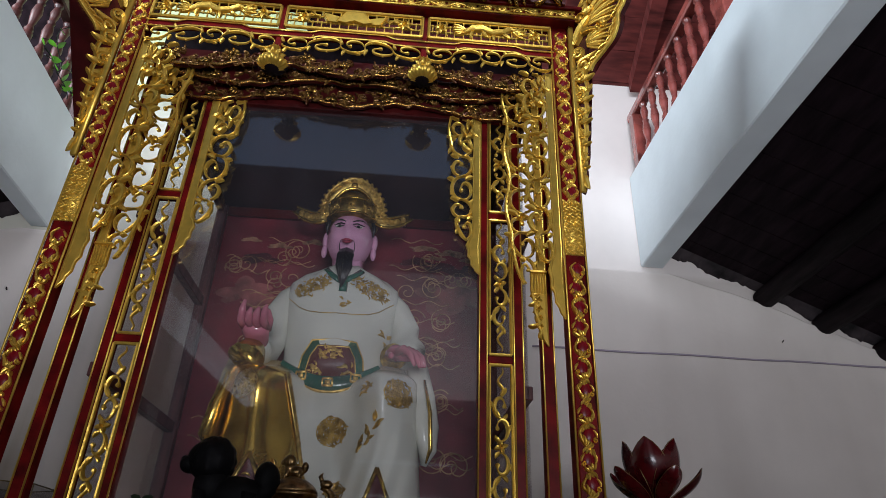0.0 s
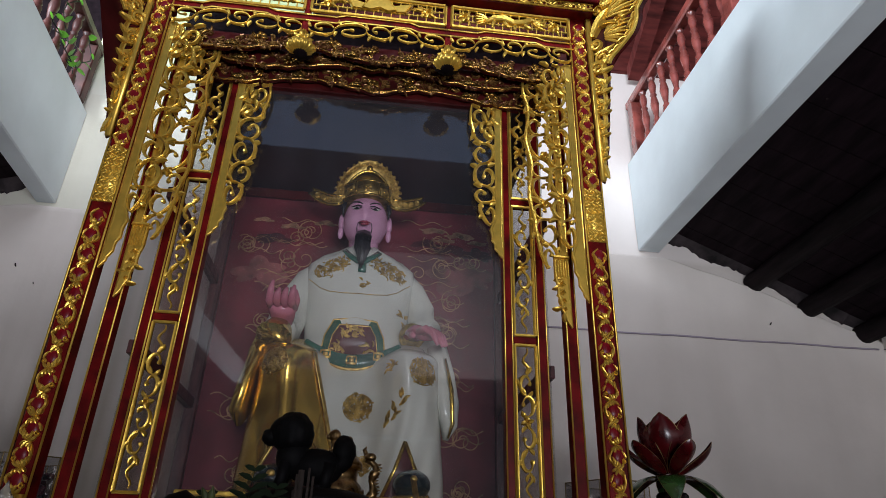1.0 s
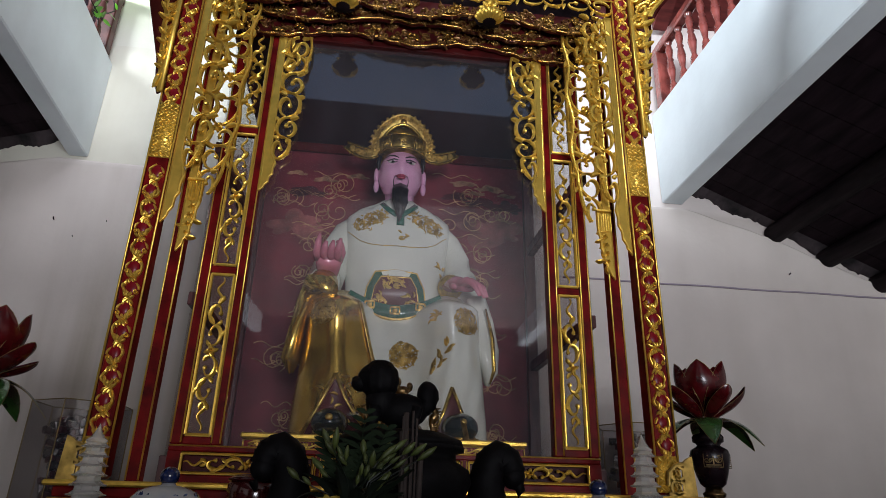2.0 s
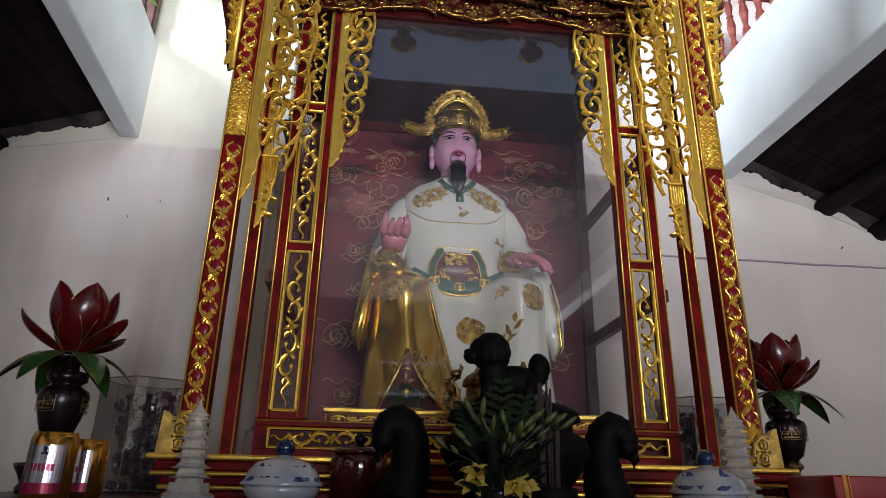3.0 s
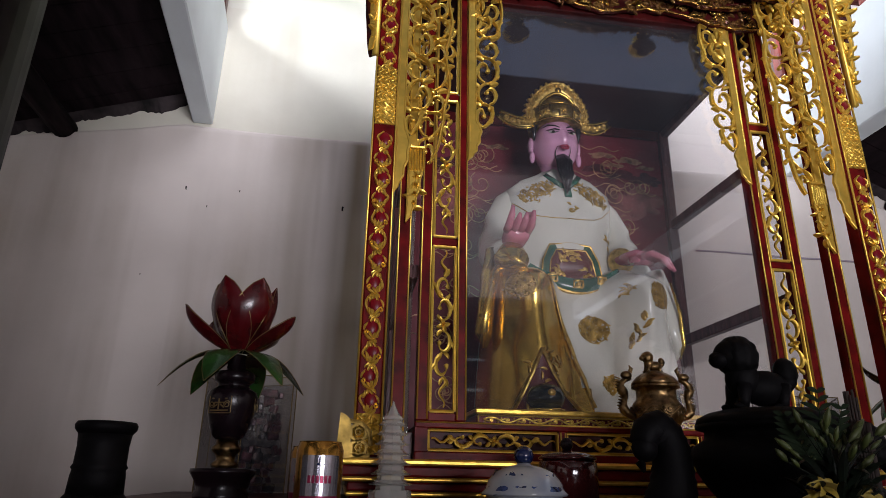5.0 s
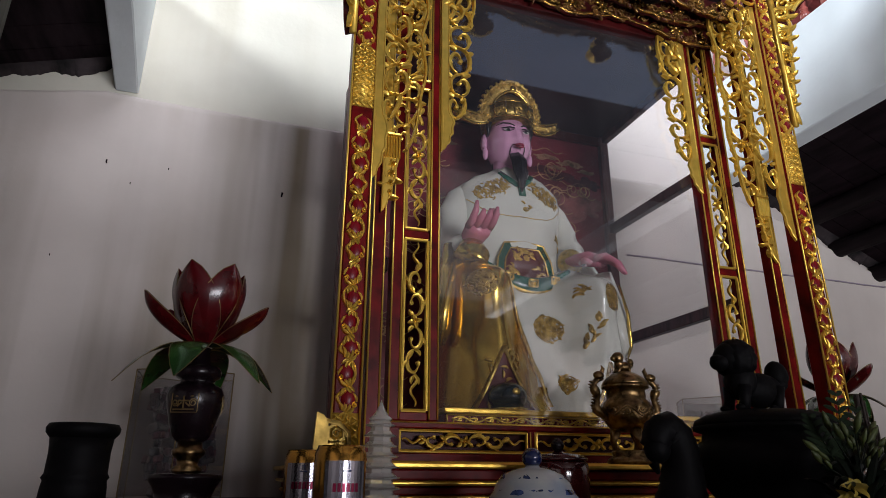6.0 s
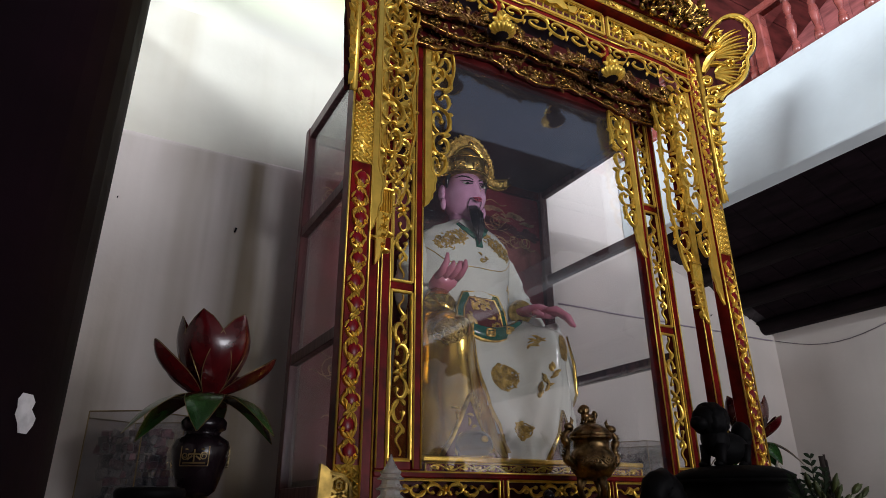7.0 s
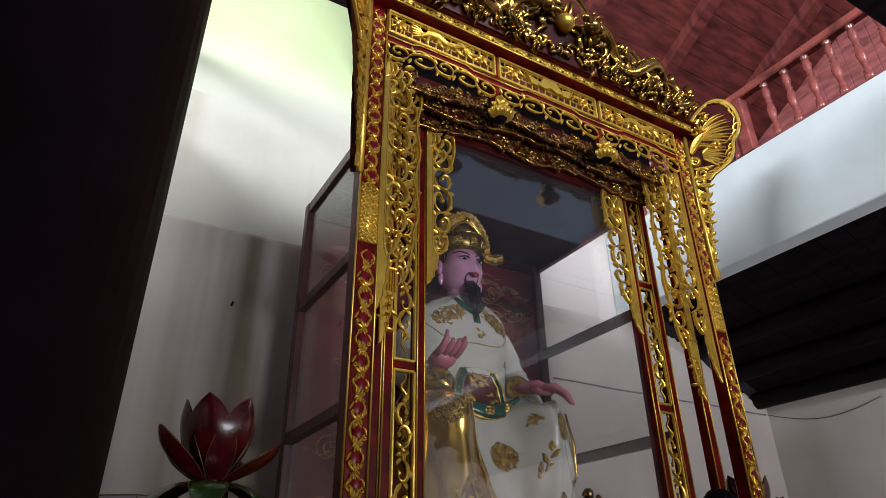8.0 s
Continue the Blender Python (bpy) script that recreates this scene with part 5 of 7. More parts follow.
# ---- the statue ----
S_WHITE = mat("glazed white robe", (0.62, 0.62, 0.55), 0.22, vary=0.06, scale=5, coat=0.35)
S_GOLD = mat("polished gold robe", (0.66, 0.43, 0.09), 0.22, 0.9, vary=0.15, scale=7)
S_ORN = mat("gold relief on robe", (0.56, 0.37, 0.10), 0.36, 0.9, vary=0.25, scale=40, bump=0.3)
S_DULL = mat("dull olive gold", (0.30, 0.21, 0.06), 0.3, 0.85, vary=0.3, scale=30, bump=0.3)
S_SKIN = mat("mauve lacquered skin", (0.64, 0.33, 0.49), 0.12, vary=0.06, scale=8, coat=0.9)
S_HAND = mat("rose lacquered skin", (0.52, 0.16, 0.22), 0.25, vary=0.08, scale=8, coat=0.4)
S_GREEN = mat("green robe trim", (0.012, 0.10, 0.065), 0.25, vary=0.15, scale=10, coat=0.3)
S_MAROON = mat("maroon lining", (0.10, 0.018, 0.018), 0.35, vary=0.2, scale=10)
S_BLACK = mat("black lacquered hair", (0.012, 0.010, 0.012), 0.28, vary=0.2, scale=10)
S_BOOT = mat("dark green boot", (0.012, 0.022, 0.022), 0.2, vary=0.2, scale=10, coat=0.5)
S_LIP = mat("rose red lips", (0.36, 0.05, 0.09), 0.25, vary=0.1)
S_MATS = [S_WHITE, S_GOLD, S_ORN, S_SKIN, S_HAND, S_GREEN, S_MAROON, S_BLACK, S_BOOT, S_LIP, S_DULL]


def smooth01(x):
    x = max(0.0, min(1.0, x))
    return x * x * (3 - 2 * x)


def lap_front(x, z):
    """How far forward the robe hangs over the knees and between them."""
    q = (z - 1.58) / 0.52
    c = 2.33 + 0.25 * (z - 1.58)
    l = 2.245 + 0.03 * q - 0.022 * math.exp(-((z - 2.03) / 0.06) ** 2)
    w = smooth01((abs(x) - 0.05) / 0.17)
    f = 0.007 * math.sin(x * 95 + 3 * math.sin(z * 9)) * (1.2 - q) * smooth01((x + 0.16) / 0.12) + 0.004 * math.sin(x * 41 + z * 17)
    return c * (1 - w) + l * w + f


def lap_half(z):
    return 0.365 - 0.03 * smooth01((z - 1.58) / 0.5) - 0.05 * smooth01((z - 2.08) / 0.1)


def lap_surface(x, z):
    """The robe's own front surface, which falls away towards the sides."""
    c = min(0.999, (abs(x) / lap_half(z)) ** (1 / 0.7))
    yf = lap_front(x, min(z, 2.10)) + 0.20 * smooth01((z - 2.08) / 0.1)
    return 2.60 - (2.60 - yf) * (1 - c * c) ** 0.21


TORSO = [(2.03, 0.225, 0.150), (2.12, 0.215, 0.150), (2.22, 0.208, 0.148), (2.32, 0.215, 0.145), (2.42, 0.232, 0.140), (2.49, 0.238, 0.132), (2.545, 0.230, 0.118), (2.585, 0.185, 0.102), (2.615, 0.115, 0.088), (2.64, 0.076, 0.074)]


def torso_front(x, z):
    for (z0, a0, b0), (z1, a1, b1) in zip(TORSO, TORSO[1:]):
        if z <= z1 or z1 == TORSO[-1][0]:
            q = max(0.0, min(1.0, (z - z0) / (z1 - z0)))
            a, b = a0 + (a1 - a0) * q, b0 + (b1 - b0) * q
            break
    return 2.64 - b * math.sqrt(max(0.02, 1 - min(1, (x / a) ** 2)))


def statue():
    rng = random.Random(3)
    bm = bmesh.new()
    # robe over the knees
    N = 160
    rings = []
    levels = [1.579 + 0.0104 * k for k in range(51)] + [2.11, 2.125, 2.14, 2.155, 2.175]
    for z in levels:
        top = smooth01((z - 2.08) / 0.1)
        a = lap_half(z)
        ring = []
        for i in range(N):
            th = 2 * math.pi * i / N
            c, s = math.cos(th), math.sin(th)
            x = a * math.copysign(abs(c) ** 0.7, c)
            if s > 0:
                yf = lap_front(x, min(z, 2.10)) + 0.20 * top
                y = 2.60 - (2.60 - yf) * abs(s) ** 0.42
            else:
                y = 2.60 + 0.16 * abs(s) ** 0.6
            ring.append(bm.verts.new((x, y, z)))
        rings.append(ring)
    for f in skin(bm, rings):
        m = f.calc_center_median()
        if m.y < 2.62:
            gold_edge = -0.135 + 0.14 * (2.1 - m.z) / 0.5
            if m.x < gold_edge:
                f.material_index = 1
            for ax, az, b0, b1 in ((-0.20, 1.80, -0.30, -0.05), (0.21, 1.77, 0.14, 0.30)):
                q = (az - m.z) / (az - 1.58)
                if 0 < q and ax + (b0 - ax) * q < m.x < ax + (b1 - ax) * q:
                    f.material_index = 6
    # torso, with soft folds
    rings = []
    for z, a, b in TORSO:
        rings.append([bm.verts.new((a * math.cos(2 * math.pi * i / 48), 2.64 - b * math.sin(2 * math.pi * i / 48), z + 0.006 * math.sin(i * 1.3))) for i in range(48)])
    skin(bm, rings)
    # arms in wide sleeves
    tube(bm, [(-0.165, 2.66, 2.55), (-0.218, 2.655, 2.49), (-0.252, 2.64, 2.40), (-0.278, 2.61, 2.30), (-0.290, 2.555, 2.225), (-0.286, 2.46, 2.19), (-0.272, 2.385, 2.19)], [0.045, 0.062, 0.070, 0.074, 0.074, 0.064, 0.05], 20)
    tube(bm, [(0.165, 2.66, 2.55), (0.222, 2.665, 2.47), (0.262, 2.668, 2.38), (0.282, 2.655, 2.30), (0.268, 2.60, 2.25), (0.238, 2.55, 2.232)], [0.045, 0.064, 0.072, 0.078, 0.070, 0.050], 20)
    tube(bm, [(0.27, 2.62, 2.25), (0.300, 2.585, 2.17), (0.318, 2.54, 2.08), (0.322, 2.50, 1.99)], [0.062, 0.062, 0.055, 0.03], 18, flat=1.3)
    tube(bm, [(-0.32, 2.44, 2.20), (-0.348, 2.42, 2.09), (-0.365, 2.41, 1.97), (-0.375, 2.41, 1.87), (-0.37, 2.42, 1.82)], [0.028, 0.030, 0.032, 0.034, 0.008], 14, mi=1, flat=1.4)
    tube(bm, [(-0.275, 2.375, 2.175), (-0.285, 2.345, 2.135), (-0.285, 2.335, 2.09)], [0.05, 0.066, 0.06], 16, mi=1)
    tube(bm, [(0.325, 2.45, 2.16), (0.350, 2.44, 2.05), (0.368, 2.43, 1.94), (0.375, 2.43, 1.86), (0.365, 2.44, 1.81)], [0.03, 0.035, 0.036, 0.032, 0.010], 14, flat=1.4)
    tube(bm, [(0.352, 2.385, 2.10), (0.378, 2.382, 1.98), (0.384, 2.39, 1.86), (0.37, 2.40, 1.81)], [0.004, 0.007, 0.008, 0.003], 8, mi=1)
    tube(bm, [(0.242, 2.56, 2.236), (0.228, 2.535, 2.230), (0.222, 2.516, 2.226)], [0.052, 0.055, 0.045], 16, mi=2)
    # raised hand
    tube(bm, [(-0.266, 2.41, 2.205), (-0.268, 2.37, 2.222), (-0.266, 2.325, 2.236), (-0.264, 2.30, 2.240)], [0.036, 0.046, 0.050, 0.040], 16, mi=4, flat=0.75)
    for k in range(4):
        x = -0.306 + 0.026 * k
        up = (0.028, 0.0, 0.004, 0.014)[k]
        tube(bm, [(x, 2.315, 2.240), (x - 0.003, 2.272, 2.246), (x + 0.002, 2.245, 2.262 + 0.5 * up), (x + 0.006, 2.245, 2.282 + up)], [0.0155, 0.0145, 0.012, 0.006], 10, mi=4)
    tube(bm, [(-0.228, 2.34, 2.240), (-0.216, 2.30, 2.262), (-0.222, 2.268, 2.282), (-0.236, 2.252, 2.288)], [0.016, 0.0145, 0.012, 0.006], 10, mi=4)
    # long hand on the knee
    tube(bm, [(0.224, 2.53, 2.224), (0.240, 2.48, 2.220), (0.260, 2.425, 2.210), (0.282, 2.385, 2.190)], [0.032, 0.042, 0.050, 0.036], 16, mi=4, flat=0.55)
    for k in range(4):
        p = Vector((0.272, 2.392, 2.196)) + Vector((0.8, 0.6, 0)) * 0.021 * (k - 1.5)
        c = 0.9 + 0.12 * math.sin(1.2 * k + 0.6)
        tube(bm, [p, p + c * Vector((0.024, -0.034, 0.002)), p + c * Vector((0.050, -0.066, -0.030)), p + c * Vector((0.066, -0.084, -0.076))], [0.0155, 0.0145, 0.0125, 0.006], 10, mi=4)
    tube(bm, [(0.238, 2.46, 2.205), (0.222, 2.41, 2.195), (0.228, 2.375, 2.178)], [0.017, 0.014, 0.007], 10, mi=4)
    # boots
    for x in (-0.205, 0.235):
        ball(bm, (x, 2.245, 1.628), (0.062, 0.075, 0.05), 8, 20, 12)
        lathe(bm, [(0.062, 0), (0.064, 0.012), (0.05, 0.014)], (x, 2.245, 1.579), 20, mi=1, sy=1.2)
        ball(bm, (x, 2.174, 1.64), (0.014, 0.006, 0.012), 2, 8, 6)
    # neck and head
    n_head = len(bm.verts)
    lathe(bm, [(0.060, 0.015), (0.054, 0.05), (0.058, 0.10)], (0, 2.635, 2.60), 20, mi=3)
    res = bmesh.ops.create_uvsphere(bm, u_segments=40, v_segments=30, radius=1.0, matrix=Matrix.LocRotScale((0, 2.625, 2.775), None, (0.084, 0.098, 0.112)))
    for f in set(f for v in res["verts"] for f in v.link_faces):
        f.material_index = 3
    for v in res["verts"]:
        x, y, z = v.co
        z -= 2.775
        if y < 2.625:
            g = lambda cx, cz, wx, wz: math.exp(-((x - cx) / wx) ** 2 - ((z - cz) / wz) ** 2)
            d = 0.022 * g(0, -0.012, 0.013, 0.030) + 0.010 * g(0, -0.026, 0.022, 0.012) + 0.007 * g(0.03, 0.038, 0.025, 0.012) + 0.007 * g(-0.03, 0.038, 0.025, 0.012)
            d += 0.010 * g(0.045, -0.025, 0.022, 0.022) + 0.010 * g(-0.045, -0.025, 0.022, 0.022) + 0.010 * g(0, -0.056, 0.025, 0.014) + 0.012 * g(0, -0.092, 0.028, 0.02)
            d -= 0.008 * g(0.034, 0.018, 0.018, 0.013) + 0.008 * g(-0.034, 0.018, 0.018, 0.013)
            v.co.y -= d
        v.co.x *= 1.0 - 0.10 * smooth01(-z / 0.11) * (1 if z < 0 else 0)

    def face_y(x, z):
        e = 1 - (x / 0.084) ** 2 - ((z - 2.775) / 0.112) ** 2
        return 2.625 - 0.098 * math.sqrt(max(0.05, e))
    for s in (-1, 1):
        ball(bm, (s * 0.034, face_y(0.034, 2.793) + 0.003, 2.793), (0.0165, 0.005, 0.0052), 0, 12, 8)
        ball(bm, (s * 0.033, face_y(0.034, 2.793) - 0.002, 2.793), (0.0062, 0.004, 0.0048), 7, 10, 6)
        F = lambda u, v, w: Vector((s * u, face_y(u, v) - 0.004 - w, v))
        strip(bm, F, [(0.012, 2.808), (0.028, 2.819), (0.047, 2.828), (0.066, 2.824)], [0.004, 0.0085, 0.0075, 0.002], 0.003, 7)
        strip(bm, F, [(0.014, 2.796), (0.03, 2.8025), (0.044, 2.801), (0.056, 2.803)], [0.003, 0.0045, 0.004, 0.0015], 0.005, 7)
        strip(bm, F, [(0.016, 2.790), (0.034, 2.786), (0.050, 2.794)], [0.001, 0.002, 0.001], 0.005, 7)
        # ears with long lobes
        ball(bm, (s * 0.090, 2.64, 2.78), (0.012, 0.022, 0.036), 3, 12, 10)
        ball(bm, (s * 0.089, 2.628, 2.730), (0.011, 0.012, 0.026), 3, 10, 8)
        # moustache and beard strands
        tube(bm, [(s * u, face_y(u, v) - d, v) for u, v, d in ((0.015, 2.7345, 0.012), (0.024, 2.7290, 0.010), (0.0275, 2.7160, 0.008), (0.0255, 2.7020, 0.007), (0.019, 2.6880, 0.008))], [0.0005, 0.0011, 0.0016, 0.0018, 0.0010], 8, mi=7)
        strip(bm, lambda u, v, w: Vector((s * u, 2.60 + (2.84 - v) * 0.2 - w, v)), [(0.083, 2.85), (0.086, 2.82), (0.084, 2.79)], [0.02, 0.014, 0.003], 0.012, 7)
    tube(bm, [(-0.022, 2.522, 2.7275), (-0.011, 2.511, 2.7245), (-0.004, 2.508, 2.7258), (0.0, 2.508, 2.7244), (0.004, 2.508, 2.7258), (0.011, 2.511, 2.7245), (0.022, 2.522, 2.7275)], [0.0008, 0.0036, 0.0042, 0.0038, 0.0042, 0.0036, 0.0008], 8, mi=9)
    tube(bm, [(-0.019, 2.521, 2.7262), (-0.010, 2.511, 2.7165), (0.0, 2.507, 2.7140), (0.010, 2.511, 2.7165), (0.019, 2.521, 2.7262)], [0.0008, 0.0040, 0.0054, 0.0040, 0.0008], 8, mi=9)
    for k in range(15):
        x = -0.0210 + 0.003 * k
        L = 0.158 - 1.7 * abs(x) + 0.008 * math.sin(k * 2.4)
        tube(bm, [(x * 0.95, 2.533 + abs(x) * 0.7, 2.703), (x * 1.15, 2.516 + abs(x) * 0.6, 2.674), (x * 1.15, 2.509 + abs(x) * 0.4, 2.70 - L * 0.6), (x * 0.55, 2.513, 2.70 - L)], [0.0030, 0.0062, 0.0058, 0.0015], 7, mi=7)
    # hat: tall band with panels, dark cap, standing arched crest and upswept wings
    lathe(bm, [(0.090, -0.002), (0.097, 0.0), (0.100, 0.030), (0.104, 0.062), (0.094, 0.068)], (0, 2.632, 2.846), 36, mi=10, sy=1.08)
    ball(bm, (0, 2.645, 2.89), (0.092, 0.085, 0.094), 10, 24, 14)
    ball(bm, (0, 2.60, 2.90), (0.09, 0.03, 0.085), 10, 24, 14)
    D = lambda u, v, w: Vector((u, 2.632 - 1.08 * math.sqrt(max(0.0008, 0.1015 ** 2 - u * u)) - w - 0.05 * (v - 2.835), v))
    for zz in (2.849, 2.907):
        strip(bm, D, [(-0.09 + 0.018 * k, zz) for k in range(11)], 0.007, 0.005, 1)
    for u in (-0.078, -0.045, 0.045, 0.078):
        strip(bm, D, [(u * 0.96, 2.85), (u, 2.905)], 0.005, 0.005, 1)
    for u in (-0.062, 0.0, 0.062):
        for q in range(4):
            leaf(bm, D, u, 2.872, 0.8 + 1.57 * q, 0.022, 0.012, 0.8, 0.008, 2, n=4)
        strip(bm, D, spiral(u, 2.872, 0.014, 0.003, 0, 2.0, 18), 0.005, 0.008, 2)
        ball(bm, D(u, 2.872, 0.006), (0.006, 0.004, 0.006), 1, 8, 6)
    C = lambda u, v, w: Vector((u, 2.585 + 1.1 * u * u - w - 0.10 * (v - 2.88), v))
    arc = [-0.35 + (math.pi + 0.7) * (k / 30) for k in range(31)]

    def arch(a, R):
        return R * math.cos(a), 2.886 + R * (1.03 + 0.10 * max(0, math.sin(a)) ** 6) * math.sin(a)
    for R, wd, hh, mi in ((0.078, 0.008, 0.022, 1), (0.097, 0.040, 0.014, 2), (0.116, 0.007, 0.016, 2)):
        strip(bm, C, [arch(a, R) for a in arc], wd, hh, mi)
    for q, m in ((0, 15), (1, 18)):
        for k in range(m):
            a = -0.3 + (math.pi + 0.6) * (k + 0.5) / m
            cu, cv = arch(a, 0.089 + 0.017 * q)
            for j in range(3):
                leaf(bm, C, cu + rng.uniform(-0.004, 0.004), cv + rng.uniform(-0.004, 0.004), a + rng.uniform(-1.6, 1.6), rng.uniform(0.012, 0.020), rng.uniform(0.005, 0.008), rng.choice((-1, 1)) * rng.uniform(0.8, 2.2), rng.uniform(0.015, 0.023), 2, n=4)
    for k in range(21):
        a = -0.3 + (math.pi + 0.6) * (k + 0.5) / 21
        cu, cv = arch(a, 0.116)
        leaf(bm, C, cu, cv, a, 0.015, 0.012, 0.3, 0.014, 2, n=4)
    ball(bm, C(0, 2.984, 0.016), (0.013, 0.008, 0.013), 1, 12, 8)
    for s in (-1, 1):
        Wg = lambda u, v, w: Vector((s * u, 2.60 - w + 0.25 * (u - 0.1), v))
        strip(bm, Wg, [(0.088, 2.853), (0.115, 2.852), (0.145, 2.856), (0.175, 2.868), (0.20, 2.884), (0.212, 2.896)], [0.034, 0.042, 0.042, 0.038, 0.028, 0.022], 0.012, 10)
        for side in (-1, 1):
            strip(bm, Wg, [(0.09, 2.853 + side * 0.016), (0.115, 2.851 + side * 0.020), (0.145, 2.855 + side * 0.021), (0.175 - 0.004 * side, 2.868 + side * 0.019), (0.20 - 0.006 * side, 2.884 + side * 0.013), (0.218 - 0.006 * side, 2.897 + side * 0.010)], 0.006, 0.018, 1)
        for k in range(5):
            strip(bm, Wg, spiral(0.104 + 0.021 * k, 2.852 + 0.0016 * k * k, 0.0115, 0.003, k, 1.4, 10), 0.006, 0.020, 2)
            leaf(bm, Wg, 0.11 + 0.021 * k, 2.852 + 0.0016 * k * k, 0.6 + k, 0.022, 0.010, 1.0, 0.018, 2, n=4)
    head = list(bm.verts)[n_head:]
    bmesh.ops.scale(bm, vec=(1.2, 1.14, 1.2), space=Matrix.Translation((0, -2.64, -2.765)), verts=head)
    # gold embroidery in relief on the white robe
    T = lambda u, v, w: Vector((u, torso_front(u, v) - 0.002 - w, v))
    for s in (-1, 1):
        G = lambda u, v, w: T(s * u, v, w)
        for k in range(140):
            q = rng.random()
            u, v = 0.05 + 0.135 * q, 2.515 - 0.05 * (q - 0.5) + rng.uniform(-0.042, 0.038) * (1.1 - abs(q - 0.5))
            v = min(v, 2.60 - 0.35 * u)
            leaf(bm, G, u, v, rng.uniform(0, 6.28), rng.uniform(0.012, 0.022), 0.006, rng.uniform(-2.5, 2.5), 0.004, 2, n=4)
        for k in range(7):
            strip(bm, G, spiral(0.065 + 0.018 * k, 2.515 + 0.018 * math.sin(k * 2.1), 0.011, 0.003, k, 1.4, 10), 0.004, 0.006, 2)
        # line of the yoke
        strip(bm, G, [(0.0, 2.385), (0.06, 2.385), (0.12, 2.395), (0.16, 2.415), (0.19, 2.445), (0.215, 2.47)], 0.003, 0.003, 2)
    for k in range(7):
        leaf(bm, T, rng.uniform(0.0, 0.03), rng.uniform(2.415, 2.450), rng.uniform(0, 6.28), 0.022, 0.009, 1.0, 0.006, 2, n=5)
        leaf(bm, T, 0.19 + rng.uniform(-0.012, 0.012), 2.31 + rng.uniform(-0.02, 0.02), rng.uniform(0, 6.28), 0.025, 0.009, 1.0, 0.006, 2, n=5)
    # collar
    lathe(bm, [(0.066, 0), (0.074, 0.008), (0.068, 0.018), (0.062, 0.02)], (0, 2.64, 2.622), 28, mi=2)
    for s in (-1, 1):
        strip(bm, T, [(s * 0.075, 2.605), (s * 0.045, 2.565), (s * 0.008, 2.535)], 0.026, 0.012, 5)
    strip(bm, T, [(0.006, 2.55), (0.007, 2.515), (0.007, 2.484)], 0.034, 0.012, 5)
    # belt panel and belt
    B = lambda u, v, w: Vector((u, 2.487 + 0.5 * u * u - w + 0.10 * (v - 2.12), v))
    rows = [[bm.verts.new(B(x * h, z, w)) for w in (0.004, -0.02) for x in ((-1, -0.5, 0, 0.5, 1) if w > 0 else (1, 0.5, 0, -0.5, -1))] for z, h in ((2.10, 0.125), (2.20, 0.115), (2.265, 0.085), (2.275, 0.07))]
    skin(bm, rows, 5)
    rows = [[bm.verts.new(B(x * h, z, w)) for w in (0.009, -0.01) for x in ((-1, -0.5, 0, 0.5, 1) if w > 0 else (1, 0.5, 0, -0.5, -1))] for z, h in ((2.125, 0.095), (2.20, 0.083), (2.243, 0.06), (2.25, 0.055))]
    skin(bm, rows, 6)
    strip(bm, B, [(-0.128, 2.10), (-0.116, 2.20), (-0.086, 2.268), (0.0, 2.278), (0.086, 2.268), (0.116, 2.20), (0.128, 2.10)], 0.006, 0.010, 2)
    strip(bm, B, [(-0.097, 2.12), (-0.085, 2.20), (-0.061, 2.245), (0.061, 2.245), (0.085, 2.20), (0.097, 2.12)], 0.004, 0.014, 2)
    for k in range(52):
        u, v = rng.uniform(-0.055, 0.055), rng.uniform(2.195, 2.235)
        if k > 26:
            u, v = rng.choice((-1, 1)) * rng.uniform(0.03, 0.085), rng.uniform(2.132, 2.168)
        leaf(bm, B, u, v, rng.uniform(0, 6.28), 0.028, 0.009, rng.uniform(-2, 2), 0.017, 2, n=5)
    belt = [(-0.185 + 0.37 * k / 16, 2.085 + 0.075 * ((k - 8) / 8) ** 2) for k in range(17)]
    Bl = lambda u, v, w: Vector((u, 2.452 + 0.9 * u * u - w, v))
    strip(bm, Bl, belt, [0.036 + 0.026 * (1 - ((k - 8) / 8) ** 2) for k in range(17)], 0.026, 5)
    strip(bm, Bl, [(u, v - 0.029 * (1 - (u / 0.2) ** 2) - 0.005) for u, v in belt], 0.006, 0.026, 2)
    for u in (-0.10, 0.0, 0.10):
        v = 2.085 + 0.075 * (u / 0.185) ** 2
        edge_frame(bm, Bl, u - 0.018, u + 0.018, v - 0.013, v + 0.013, 0.006, 0.034, 2)
        strip(bm, Bl, [(u - 0.009, v), (u + 0.009, v)], 0.012, 0.036, 2)
    # round badges and sprays on the lap
    R = lambda u, v, w: Vector((u, lap_surface(u, v) - 0.003 - w, v))
    for cx, cz, r in ((0.038, 1.905, 0.052), (0.262, 2.02, 0.048), (-0.262, 2.03, 0.046), (0.075, 1.70, 0.03)):
        for q in range(1):
            strip(bm, R, [(cx + r * (1 - 0.3 * q) * math.cos(a), cz + r * (1 - 0.3 * q) * math.sin(a)) for a in [2 * math.pi * k / 20 for k in range(21)]], 0.0035, 0.004, 2)
        for k in range(int(70000 * r * r) + 30):
            a, d = rng.uniform(0, 6.28), r * 0.9 * math.sqrt(rng.random())
            leaf(bm, R, cx + d * math.cos(a), cz + d * math.sin(a), rng.uniform(0, 6.28), 0.016, 0.0075, rng.uniform(-2.5, 2.5), rng.uniform(0.003, 0.006), 2, n=4)
